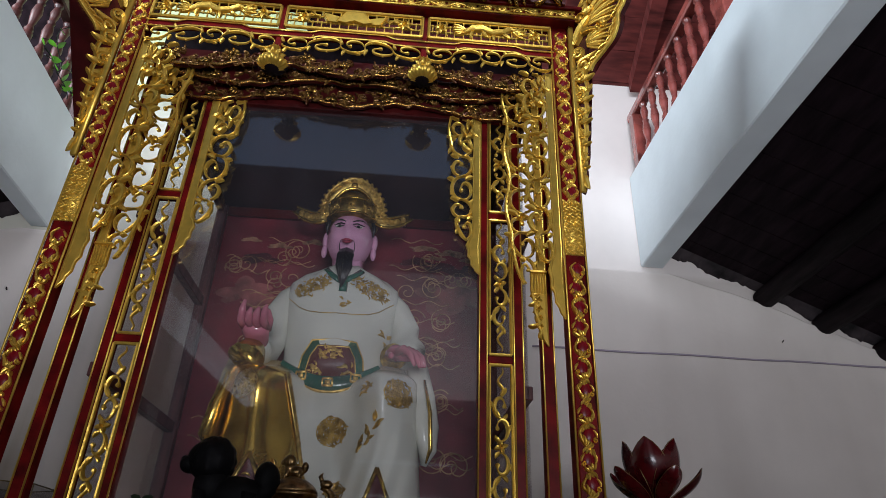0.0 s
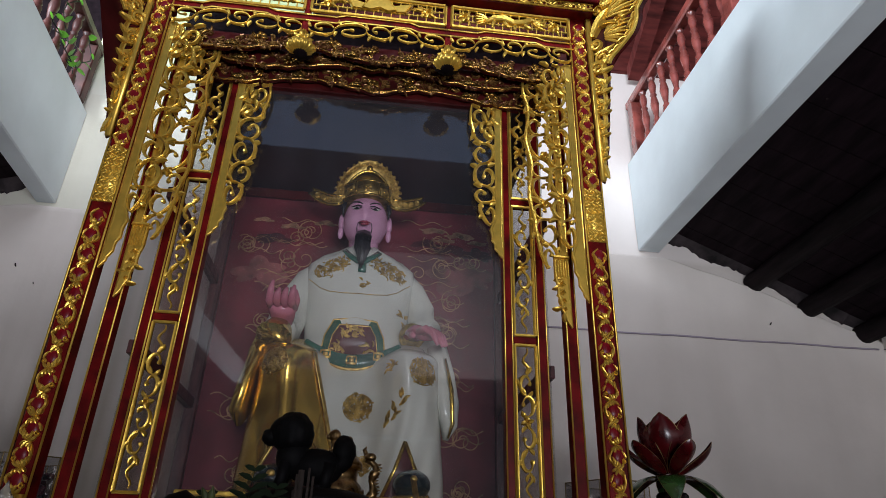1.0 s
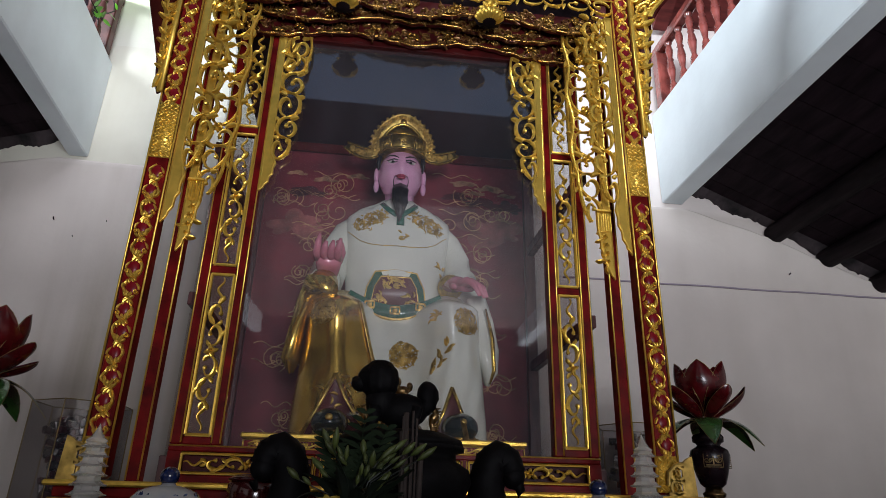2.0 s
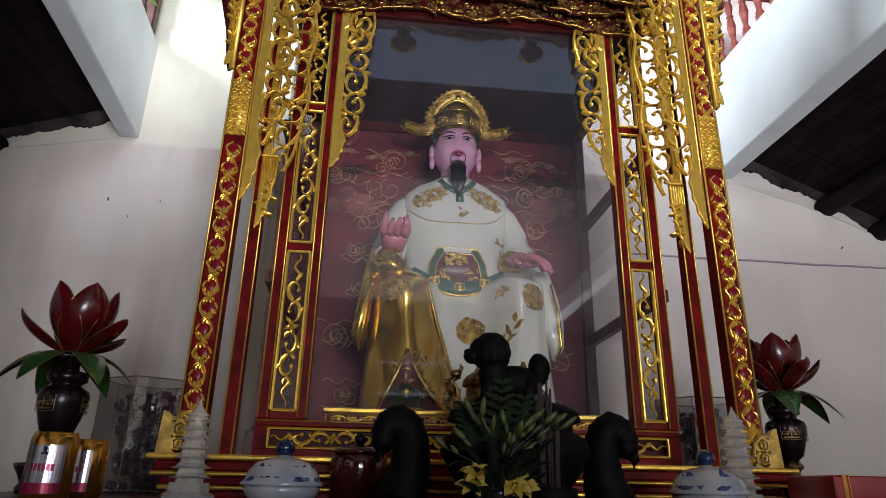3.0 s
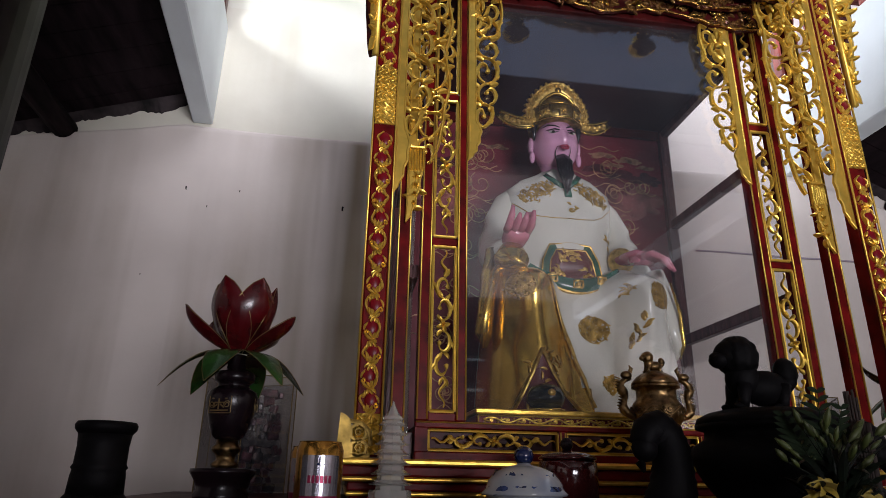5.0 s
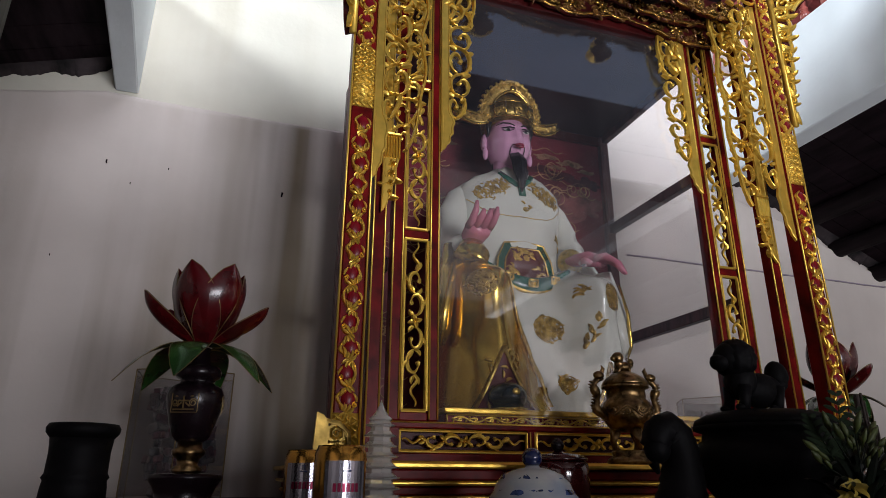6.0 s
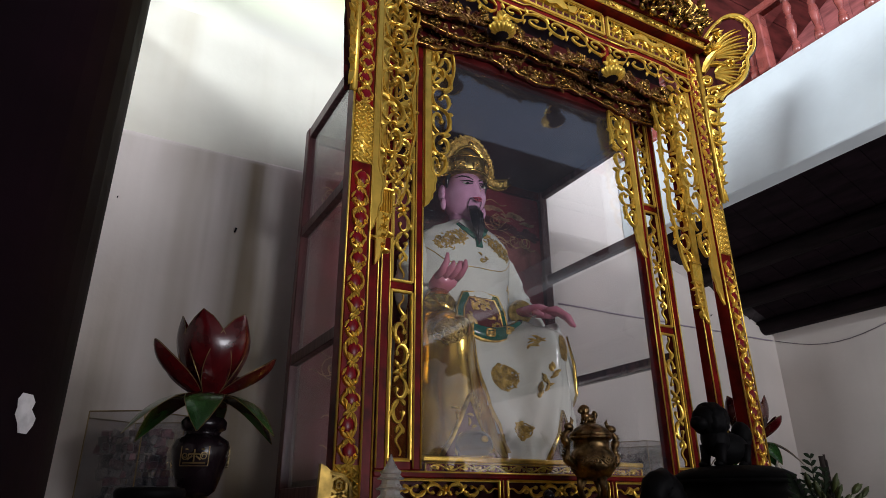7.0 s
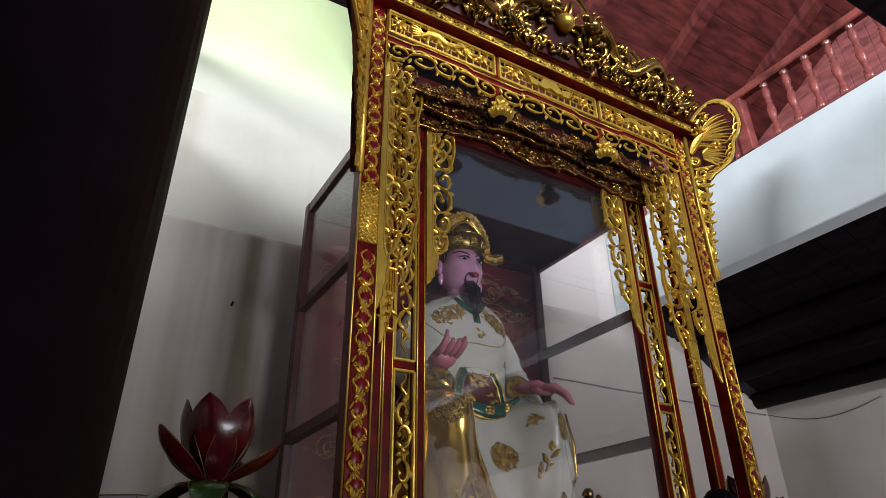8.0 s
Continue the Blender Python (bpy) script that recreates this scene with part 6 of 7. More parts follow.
    for k in range(14):
        q = k / 13
        leaf(bm, R, 0.135 + 0.06 * q + rng.uniform(-0.01, 0.01), 1.82 + 0.11 * q, rng.uniform(0.5, 2.2), 0.03, 0.012, rng.uniform(-1, 1), 0.007, 2, n=4)
        leaf(bm, R, 0.13 + 0.03 * q, 2.03 + 0.03 * q, rng.uniform(0, 6.28), 0.022, 0.008, 1.0, 0.006, 2, n=4)
    # gold borders of the robe flaps
    for pts in ([(-0.135 + 0.14 * (2.1 - z) / 0.5, z) for z in [2.09 - 0.034 * k for k in range(15)]], [(-0.20, 1.80), (-0.235, 1.72), (-0.27, 1.65), (-0.30, 1.59)], [(-0.20, 1.80), (-0.16, 1.72), (-0.11, 1.65), (-0.05, 1.59)], [(0.21, 1.77), (0.18, 1.68), (0.14, 1.59)], [(0.21, 1.77), (0.25, 1.68), (0.30, 1.59)]):
        strip(bm, R, pts, 0.014, 0.010, 2 if pts[0][0] < 0 else 1)
    for k in range(24):
        leaf(bm, R, -0.20 + rng.uniform(-0.06, 0.08), 1.70 + rng.uniform(-0.08, 0.10), rng.uniform(0, 6.28), 0.03, 0.010, 1.2, 0.006, 2, n=4)
    ob = part("statue", bm, None, None, smooth=True, mats=S_MATS)
    tagged(ob, "seated mandarin statue in white and gold robe on gilt plinth", "statue")


def plinth():
    t = thing("statue_plinth", (0, 2.45, 1.525), "low gilt plinth with moulded edge under the statue", "plinth")
    bm = bmesh.new()
    box(bm, -0.46, 0.43, 2.12, 2.84, 1.527, 1.56, 0.004)
    part("plinth_body", bm, RED, t)
    bm = bmesh.new()
    box(bm, -0.465, 0.435, 2.112, 2.845, 1.561, 1.578, 0.004)
    part("plinth_top", bm, GOLD, t)
    bm = bmesh.new()
    P = plane_map((0, 2.119, 0), (1, 0, 0), (0, 0, 1))
    edge_frame(bm, P, -0.455, 0.425, 1.532, 1.557, 0.005, 0.006)
    rinceau(bm, lambda u, v, w: P(-0.44 + v, 1.5445 + u, w), 0.85, lambda v: 0.009, 0.05, 0.006, 0.007, random.Random(2))
    part("plinth_carving", bm, GOLD, t, smooth=True)


plinth()
statue()


# ---- the altar ----
BLACK = mat("blackened bronze", (0.0028, 0.0024, 0.003), 0.6, 0.0, vary=0.3, scale=20, bump=0.3, spec=0.12)
EBONY = mat("dark glazed wood", (0.010, 0.005, 0.007), 0.25, vary=0.3, scale=12, spec=0.35)
BRASS = mat("tarnished brass", (0.24, 0.15, 0.065), 0.30, 1.0, vary=0.4, scale=45, bump=0.7, bscale=70)
PETAL = mat("red glass petal", (0.085, 0.003, 0.005), 0.24, vary=0.3, scale=14, coat=0.15, trans=0.12)
SEPAL = mat("green glass leaf", (0.030, 0.105, 0.022), 0.22, vary=0.25, scale=14, coat=0.3, trans=0.25)
WIRE = mat("thin gilt wire", (0.22, 0.15, 0.06), 0.4, 0.8, vary=0.2)
CANGOLD = mat("printed gold tin", (0.50, 0.25, 0.045), 0.18, 0.9, vary=0.08, scale=20)
CANSILVER = mat("printed silver tin", (0.34, 0.33, 0.38), 0.2, 0.85, vary=0.06, scale=20)
CANWINE = mat("wine red print", (0.25, 0.01, 0.05), 0.3, 0.4, vary=0.1)
PORCELAIN = mat("blue and white porcelain", (0.40, 0.41, 0.40), 0.15, vary=0.1, scale=16, coat=0.5, color2=(0.24, 0.28, 0.35))
BRUSH = mat("faded cobalt brushwork", (0.035, 0.06, 0.16), 0.2, vary=0.4, scale=60, coat=0.4)
COBALT = mat("cobalt blue glaze", (0.006, 0.012, 0.05), 0.12, vary=0.2, coat=0.6)
REDLAC = mat("dark red lacquer jar", (0.045, 0.006, 0.006), 0.15, vary=0.2, scale=8, coat=0.7)
CRYSTAL = mat("frosted crystal", (0.92, 0.92, 0.88), 0.12, vary=0.05, scale=20, trans=0.72, ior=1.25, bump=0.2)
ACRYLIC = pane_material("smoky clear acrylic", (0.60, 0.58, 0.58), haze=0.06)
FOIL = mat("crumpled foil packet", (0.24, 0.22, 0.22), 0.2, 0.75, vary=0.5, scale=30, bump=0.35, bscale=25, per=0.5)
FOILDARK = mat("dark wrapped packet", (0.10, 0.03, 0.04), 0.3, 0.2, vary=0.4, scale=30, bump=0.3, bscale=25, per=0.4)
STEMG = mat("dark green leaf", (0.0035, 0.0075, 0.0035), 0.45, vary=0.3, scale=20, bump=0.2)
LIMEG = mat("lime green bud", (0.055, 0.072, 0.016), 0.5, vary=0.2, scale=20)
FRONDG = mat("dark palm green", (0.010, 0.017, 0.008), 0.85, vary=0.2, scale=20, spec=0.1)
YELLOW = mat("yellow petal", (0.30, 0.215, 0.022), 0.55, vary=0.15, scale=20)
INCENSE = mat("brown incense stick", (0.035, 0.024, 0.02), 0.8, vary=0.2, scale=30)
PACK = mat("glossy red packet", (0.28, 0.012, 0.02), 0.2, vary=0.15, scale=6, coat=0.5)
IVY = mat("bright green ivy", (0.13, 0.42, 0.03), 0.4, vary=0.25, scale=15)


def altar_table():
    t = thing("altar_table", (0, 2.0, 0), "dark red lacquered altar table with gilt edge", "altar table")
    bm = bmesh.new()
    box(bm, -1.5, 1.5, 0.98, 3.0, 1.262, 1.309, 0.006)
    part("tabletop", bm, DARKRED, t)
    bm = bmesh.new()
    box(bm, -1.44, 1.44, 1.03, 1.06, 1.08, 1.261, 0.004)
    part("apron", bm, DARKRED, t)
    for x in (-1.4, 1.4):
        for y in (1.1, 2.9):
            bm = bmesh.new()
            lathe(bm, [(0.06, 0), (0.07, 0.04), (0.045, 0.1), (0.055, 0.6), (0.05, 1.0), (0.07, 1.2), (0.07, 1.261)], (x, y, 0), 16)
            part("leg", bm, DARKRED, t, smooth=True)


def shell(bm, P, L, W, curve, cup, n=8, m=4, tip=0.75, rise=0.0):
    """A petal: a cupped blade along a bent midrib, with thickness. curve(q) gives (out, up) along it."""
    rows, back = [], []
    for k in range(n + 1):
        q = k / n
        w = W * (math.sin(math.pi * min(1, 0.10 + 0.90 * q)) ** tip) * (1 - 0.1 * q) if k < n else 0.002
        o, u = curve(q)
        rows.append([bm.verts.new(P(o - cup * (j / m * 2 - 1) ** 2 * w, (j / m * 2 - 1) * w / 2, u + rise * (j / m * 2 - 1) ** 2 * w)) for j in range(m + 1)])
        back.append([bm.verts.new(P(o - cup * (j / m * 2 - 1) ** 2 * w - 0.002, (j / m * 2 - 1) * w / 2, u + 0.001 + rise * (j / m * 2 - 1) ** 2 * w)) for j in range(m + 1)])
    skin(bm, rows, closed=False)
    skin(bm, back, closed=False)
    rim = [r[0] for r in rows] + [rows[-1][m // 2]] + [r[-1] for r in reversed(rows)]
    return [v.co.copy() for v in rim]


def lotus_lamp(x, y, turn, outer, label):
    t = thing("lotus_lamp", (x, y, 1.309), label, "lotus lamp", "pair of lotus lamps")
    bm = bmesh.new()
    lathe(bm, [(0.04, 0), (0.062, 0.004), (0.066, 0.02), (0.058, 0.03), (0.066, 0.052), (0.078, 0.070), (0.078, 0.078), (0.03, 0.082)], (x, y, 1.31), 28)
    part("foot", bm, EBONY, t, smooth=True)
    bm = bmesh.new()
    lathe(bm, [(0.03, 0), (0.034, 0.008), (0.022, 0.018), (0.024, 0.03), (0.034, 0.038), (0.036, 0.048), (0.028, 0.054), (0.026, 0.066)], (x, y, 1.391), 24)
    part("brass_stem", bm, BRASS, t, smooth=True)
    bm = bmesh.new()
    lathe(bm, [(0.028, 0), (0.040, 0.010), (0.050, 0.040), (0.059, 0.075), (0.063, 0.100), (0.058, 0.116), (0.044, 0.125), (0.036, 0.13), (0.04, 0.137), (0.049, 0.142), (0.05, 0.158), (0.044, 0.166), (0.024, 0.17), (0.02, 0.21)], (x, y, 1.457), 32)
    body = part("vase", bm, EBONY, t, smooth=True)
    P = lambda u, v, w: Vector((x + (0.0625 + w) * math.sin(u / 0.0625), y - (0.0625 + w) * math.cos(u / 0.0625), 1.537 + v))
    for a in (-0.35, 1.7, 3.75):
        o = a * 0.0625
        bm = bmesh.new()
        edge_frame(bm, P, o - 0.030, o + 0.030, -0.020, 0.020, 0.002, 0.001)
        for e in (-1, 1):
            strip(bm, P, spiral(o + e * 0.020, 0.0, 0.009, 0.003, 0.5, 1.5 * e, 12), 0.0022, 0.001)
        for pts in ([(o - 0.02, 0.014), (o + 0.02, 0.014)], [(o - 0.024, -0.014), (o + 0.024, -0.014)], [(o, 0.014), (o, -0.012)], [(o - 0.012, 0.004), (o + 0.012, 0.004)], [(o - 0.014, -0.008), (o - 0.004, 0.0)], [(o + 0.014, -0.008), (o + 0.004, 0.0)]):
            strip(bm, P, pts, 0.0035, 0.0012)
        part("painted_emblem", bm, WIRE, body)
    for k in range(5):
        a = turn + 2 * math.pi * k / 5
        d, e = Vector((math.cos(a), math.sin(a), 0)), Vector((-math.sin(a), math.cos(a), 0))
        Q = lambda o, s, u: Vector((x, y, 1.675)) + o * d + s * e + Vector((0, 0, u))
        bm = bmesh.new()
        rim = shell(bm, Q, 0.18, 0.130, lambda q: (0.026 + 0.060 * math.sin(math.pi * q * 0.72) + 0.010 * q ** 5, 0.004 + 0.182 * q), 0.28, n=12, tip=0.68)
        p = part("petal", bm, PETAL, t, smooth=True)
        bm = bmesh.new()
        tube(bm, rim, 0.001, 5)
        part("wire", bm, WIRE, p)
    for k, a in enumerate(outer):
        d, e = Vector((math.cos(a), math.sin(a), 0)), Vector((-math.sin(a), math.cos(a), 0))
        Q = lambda o, s, u: Vector((x, y, 1.672)) + o * d + s * e + Vector((0, 0, u))
        bm = bmesh.new()
        lift = 0.092 + 0.022 * math.sin(k * 2.3)
        rim = shell(bm, Q, 0.18, 0.070, lambda q: (0.028 + 0.118 * q + 0.022 * math.sin(math.pi * q) - 0.006 * math.sin(2 * math.pi * q), 0.002 + lift * (0.35 * q + 0.95 * q * q - 0.30 * q ** 5)), 0.12, n=12, tip=0.95, rise=0.30)
        p = part("petal", bm, PETAL, t, smooth=True)
        bm = bmesh.new()
        tube(bm, rim, 0.001, 5)
        part("wire", bm, WIRE, p)
    for k in range(6):
        a = turn + 0.15 + 2 * math.pi * k / 6
        d, e = Vector((math.cos(a), math.sin(a), 0)), Vector((-math.sin(a), math.cos(a), 0))
        Q = lambda o, s, u: Vector((x, y, 1.668)) + o * d + s * e + Vector((0, 0, u))
        bm = bmesh.new()
        rim = shell(bm, Q, 0.2, 0.086, lambda q: (0.024 + 0.155 * q ** 0.9, 0.016 * math.sin(math.pi * q * 0.8) - 0.10 * q ** 1.9), 0.10)
        p = part("leaf", bm, SEPAL, t, smooth=True)
        bm = bmesh.new()
        tube(bm, rim, 0.0009, 5)
        part("wire", bm, WIRE, p)


def tin_can(x, y, turn):
    t = thing("drink_can", (x, y, 1.309), "gold and silver drink can with wine red band", "drink can", "drink cans on the altar")
    bm = bmesh.new()
    lathe(bm, [(0.028, 0.0), (0.030, 0.0), (0.0400, 0.010), (0.0400, 0.110), (0.0370, 0.118), (0.0362, 0.120), (0.0362, 0.123), (0.0350, 0.123), (0.0345, 0.119), (0.002, 0.119)], (x, y, 1.3095), 36)
    part("can_body", bm, CANGOLD, t, smooth=True)

    def band(a0, a1, z0, z1, off, m, name):
        bm = bmesh.new()
        rows = []
        for k in range(13):
            a = turn + a0 + (a1 - a0) * k / 12
            rows.append([bm.verts.new((x + r * math.sin(a), y - r * math.cos(a), 1.3095 + z)) for r, z in ((0.0401 + off, z0), (0.0401 + off, z1), (0.0395, z1), (0.0395, z0))])
        skin(bm, rows)
        return part(name, bm, m, t, smooth=False)
    for c in (0.0, math.pi):
        band(c - 0.85, c + 0.85, 0.026, 0.100, 0.0004, CANSILVER, "printed_panel")
        band(c - 0.85, c + 0.85, 0.018, 0.036, 0.0009, CANWINE, "printed_band")
        # marks of lettering
        for k in range(6):
            band(c - 0.5 + 0.17 * k, c - 0.38 + 0.17 * k, 0.056, 0.068, 0.0012, CANWINE, "print_mark")
        band(c - 0.16, c + 0.16, 0.084, 0.087, 0.0012, COBALT, "print_mark")
        band(c - 0.08, c + 0.08, 0.088, 0.097, 0.0012, COBALT, "print_mark")
    bm = bmesh.new()
    box(bm, x - 0.006, x + 0.006, y - 0.012, y + 0.010, 1.4295, 1.4308, 0.0004)
    part("pull_tab", bm, CANSILVER, t)


def pagoda(x, y, h):
    t = thing("crystal_pagoda", (x, y, 1.309), "small frosted crystal pagoda lamp with stepped roofs", "pagoda lamp", "pair of crystal pagodas")
    bm = bmesh.new()
    lathe(bm, [(0.062, 0), (0.064, 0.012), (0.05, 0.02), (0.048, 0.04)], (x, y, 1.3095), 8)
    part("base", bm, CRYSTAL, t)
    z = 0.04
    n = 7
    step = (h - 0.04 - 0.045) / n
    for k in range(n):
        r = 0.042 * (1 - 0.055 * k)
        bm = bmesh.new()
        lathe(bm, [(r * 0.80, z), (r * 0.78, z + step * 0.40), (r * 1.12, z + step * 0.46), (r * 1.22, z + step * 0.60), (r * 1.00, z + step * 0.70), (r * 0.80, z + step * 0.995)], (x, y, 1.3095), 8)
        part("tier", bm, CRYSTAL, t)
        z += step
    bm = bmesh.new()
    lathe(bm, [(0.024, z), (0.027, z + 0.005), (0.018, z + 0.012), (0.011, z + 0.022), (0.005, z + 0.034), (0.001, z + 0.045)], (x, y, 1.3095), 8)
    part("spire", bm, CRYSTAL, t, smooth=True)


def porcelain_jar(x, y):
    t = thing("porcelain_jar", (x, y, 1.309), "blue and white porcelain jar with cobalt knob lid", "porcelain jar", "pair of porcelain jars")
    bm = bmesh.new()
    lathe(bm, [(0.05, 0), (0.06, 0.004), (0.074, 0.02), (0.078, 0.032), (0.075, 0.038)], (x, y, 1.3095), 32)
    part("jar_body", bm, PORCELAIN, t, smooth=True)
    bm = bmesh.new()
    lathe(bm, [(0.084, 0.038), (0.086, 0.042), (0.078, 0.050), (0.072, 0.066), (0.058, 0.082), (0.036, 0.092), (0.016, 0.095), (0.012, 0.1)], (x, y, 1.3095), 36)
    lid = part("lid", bm, PORCELAIN, t, smooth=True)
    S = lambda u, v, w: Vector((x + (0.0785 - 0.6 * v + w) * math.sin(u / 0.07), y - (0.0785 - 0.6 * v + w) * math.cos(u / 0.07), 1.3095 + 0.050 + v))
    rng = random.Random(int(10 * (x + 5)))
    bm = bmesh.new()
    for k in range(9):
        u = 0.049 * k + rng.uniform(-0.01, 0.01)
        for j in range(4):
            leaf(bm, S, u + rng.uniform(-0.012, 0.012), rng.uniform(0.002, 0.016), rng.uniform(-0.4, 3.5), rng.uniform(0.020, 0.036), rng.uniform(0.011, 0.020), rng.uniform(-1.5, 1.5), 0.0008, n=5)
    for k in range(26):
        u = 0.017 * k + rng.uniform(-0.004, 0.004)
        leaf(bm, S, u, rng.uniform(0.004, 0.018), rng.uniform(-0.6, 3.6), rng.uniform(0.010, 0.024), rng.uniform(0.003, 0.008), rng.uniform(-1.5, 1.5), 0.0008, n=5)
    part("brush_painting", bm, BRUSH, lid)
    bm = bmesh.new()
    ball(bm, (x, y, 1.3095 + 0.113), (0.020, 0.020, 0.019), u=18, v=12)
    part("knob", bm, COBALT, t, smooth=True)


def red_jar(x, y):
    t = thing("lacquer_jar", (x, y, 1.309), "dark red lacquered jar with ball knob lid", "lacquer jar")
    bm = bmesh.new()
    lathe(bm, [(0.05, 0), (0.066, 0.006), (0.068, 0.09), (0.066, 0.106), (0.060, 0.112)], (x, y, 1.3095), 36)
    part("jar_body", bm, REDLAC, t, smooth=True)
    bm = bmesh.new()
    lathe(bm, [(0.066, 0.1125), (0.067, 0.118), (0.05, 0.126), (0.014, 0.130), (0.010, 0.134)], (x, y, 1.3095), 36)
    part("lid", bm, REDLAC, t, smooth=True)
    bm = bmesh.new()
    ball(bm, (x, y, 1.3095 + 0.147), 0.015, u=16, v=10)
    part("knob", bm, EBONY, t, smooth=True)


def small_lion(bm, at, k, flip=1):
    """A squat guardian lion of curls, cast."""
    X = lambda a, b, c: Vector(at) + k * Vector((flip * a, b, c))
    ball(bm, X(0.1, 0, 0.45), (0.55 * k, 0.34 * k, 0.36 * k), u=14, v=10)
    ball(bm, X(-0.35, 0, 0.62), (0.33 * k, 0.33 * k, 0.40 * k), u=14, v=10)
    ball(bm, X(-0.52, 0, 1.08), (0.36 * k, 0.34 * k, 0.34 * k), u=16, v=10)
    ball(bm, X(-0.80, 0, 0.98), (0.20 * k, 0.22 * k, 0.17 * k), u=12, v=8)
    ball(bm, X(-0.90, 0, 1.06), (0.09 * k, 0.14 * k, 0.07 * k), u=8, v=6)
    res = bmesh.ops.create_uvsphere(bm, u_segments=36, v_segments=24, radius=1.0)
    for v in res["verts"]:
        d = v.co.copy()
        lump = 1.0 + 0.10 * abs(math.sin(5.0 * math.atan2(d.y, d.x))) * (1 - d.z * d.z) ** 0.5 + 0.08 * abs(math.sin(7.0 * d.z + 1.5 * math.sin(5.0 * math.atan2(d.y, d.x))))
        v.co = X(-0.40, 0, 1.06) + Vector((flip * d.x * 0.36, d.y * 0.38, d.z * 0.40)) * k * lump
    for sx, sy in ((-0.45, -0.2), (-0.45, 0.2), (0.38, -0.22), (0.38, 0.22)):
        tube(bm, [X(sx, sy, 0.5), X(sx - 0.05, sy * 1.1, 0.2), X(sx - 0.10, sy * 1.1, 0.06)], [0.15 * k, 0.11 * k, 0.12 * k], 8)
        ball(bm, X(sx - 0.16, sy * 1.1, 0.07), (0.14 * k, 0.10 * k, 0.07 * k), u=8, v=6)
    tail = [(0.46, 0.40, 0.12), (0.55, 0.50, 0.17), (0.61, 0.61, 0.215), (0.635, 0.72, 0.235), (0.62, 0.83, 0.235), (0.585, 0.93, 0.205), (0.545, 1.01, 0.145), (0.52, 1.05, 0.07), (0.51, 1.06, 0.01)]
    tube(bm, [X(a, 0, c) for a, c, r in tail], [r * k for a, c, r in tail], 14)


def brass_censer(x, y, z):
    t = thing("brass_censer", (x, y, z), "tarnished brass censer with dragon handles and lion lid", "censer")
    bm = bmesh.new()
    lathe(bm, [(0.06, 0), (0.066, 0.006), (0.06, 0.016), (0.048, 0.022), (0.052, 0.03), (0.05, 0.036)], (x, y, z + 0.0005), 32)
    part("stand", bm, BRASS, t, smooth=True)
    for k in range(3):
        a = 0.5 + 2 * math.pi * k / 3
        bm = bmesh.new()
        tube(bm, [(x + 0.036 * math.cos(a), y + 0.036 * math.sin(a), z + 0.036), (x + 0.044 * math.cos(a), y + 0.044 * math.sin(a), z + 0.06), (x + 0.034 * math.cos(a), y + 0.034 * math.sin(a), z + 0.095)], [0.012, 0.010, 0.018], 8)
        part("leg", bm, BRASS, t, smooth=True)
    bm = bmesh.new()
    lathe(bm, [(0.02, 0.085), (0.05, 0.095), (0.068, 0.12), (0.072, 0.145), (0.064, 0.165), (0.054, 0.175), (0.054, 0.20), (0.060, 0.204), (0.066, 0.206), (0.066, 0.213)], (x, y, z), 36)
    part("bowl", bm, BRASS, t, smooth=True)
    bm = bmesh.new()
    P = lambda u, v, w: Vector((x + (0.071 + w) * math.sin(u / 0.071), y - (0.071 + w) * math.cos(u / 0.071), z + 0.14 + v))
    rinceau(bm, lambda u, v, w: P(v - 0.223, u, w), 0.446, lambda v: 0.014, 0.04, 0.006, 0.004, random.Random(6))
    part("bowl_relief", bm, BRASS, t, smooth=True)
    for s in (-1, 1):
        bm = bmesh.new()
        pts = [(x + s * (0.06 + 0.045 * math.sin(q * 2.9) + 0.012 * math.sin(q * 9)), y, z + 0.12 + 0.115 * q) for q in [k / 14 for k in range(15)]]
        tube(bm, pts, [0.011 - 0.003 * math.cos(k) for k in range(15)], 8)
        ball(bm, Vector(pts[-1]) + Vector((s * 0.010, -0.004, 0.004)), (0.017, 0.012, 0.012), u=10, v=8)
        tube(bm, [Vector(pts[-1]) + Vector((0, 0, 0.008)), Vector(pts[-1]) + Vector((-s * 0.008, 0, 0.024)), Vector(pts[-1]) + Vector((-s * 0.002, 0, 0.034))], [0.007, 0.006, 0.001], 6)
        for k in range(3, 13):
            bmesh.ops.create_cone(bm, segments=4, radius1=0.006, radius2=0.0005, depth=0.016, cap_ends=True, matrix=Matrix.Translation(Vector(pts[k]) + Vector((s * 0.011, 0, 0.002))) @ Matrix.Rotation(s * 1.4, 4, 'Y'))
        part("dragon_handle", bm, BRASS, t, smooth=True)
    bm = bmesh.new()
    lathe(bm, [(0.066, 0.2135), (0.064, 0.222), (0.052, 0.236), (0.036, 0.246), (0.02, 0.252), (0.012, 0.255)], (x, y, z), 32)
    lid = part("lid", bm, BRASS, t, smooth=True)
    bm = bmesh.new()
    small_lion(bm, (x, y, z + 0.25), 0.040)
    part("lion_knob", bm, BRASS, t, smooth=True)


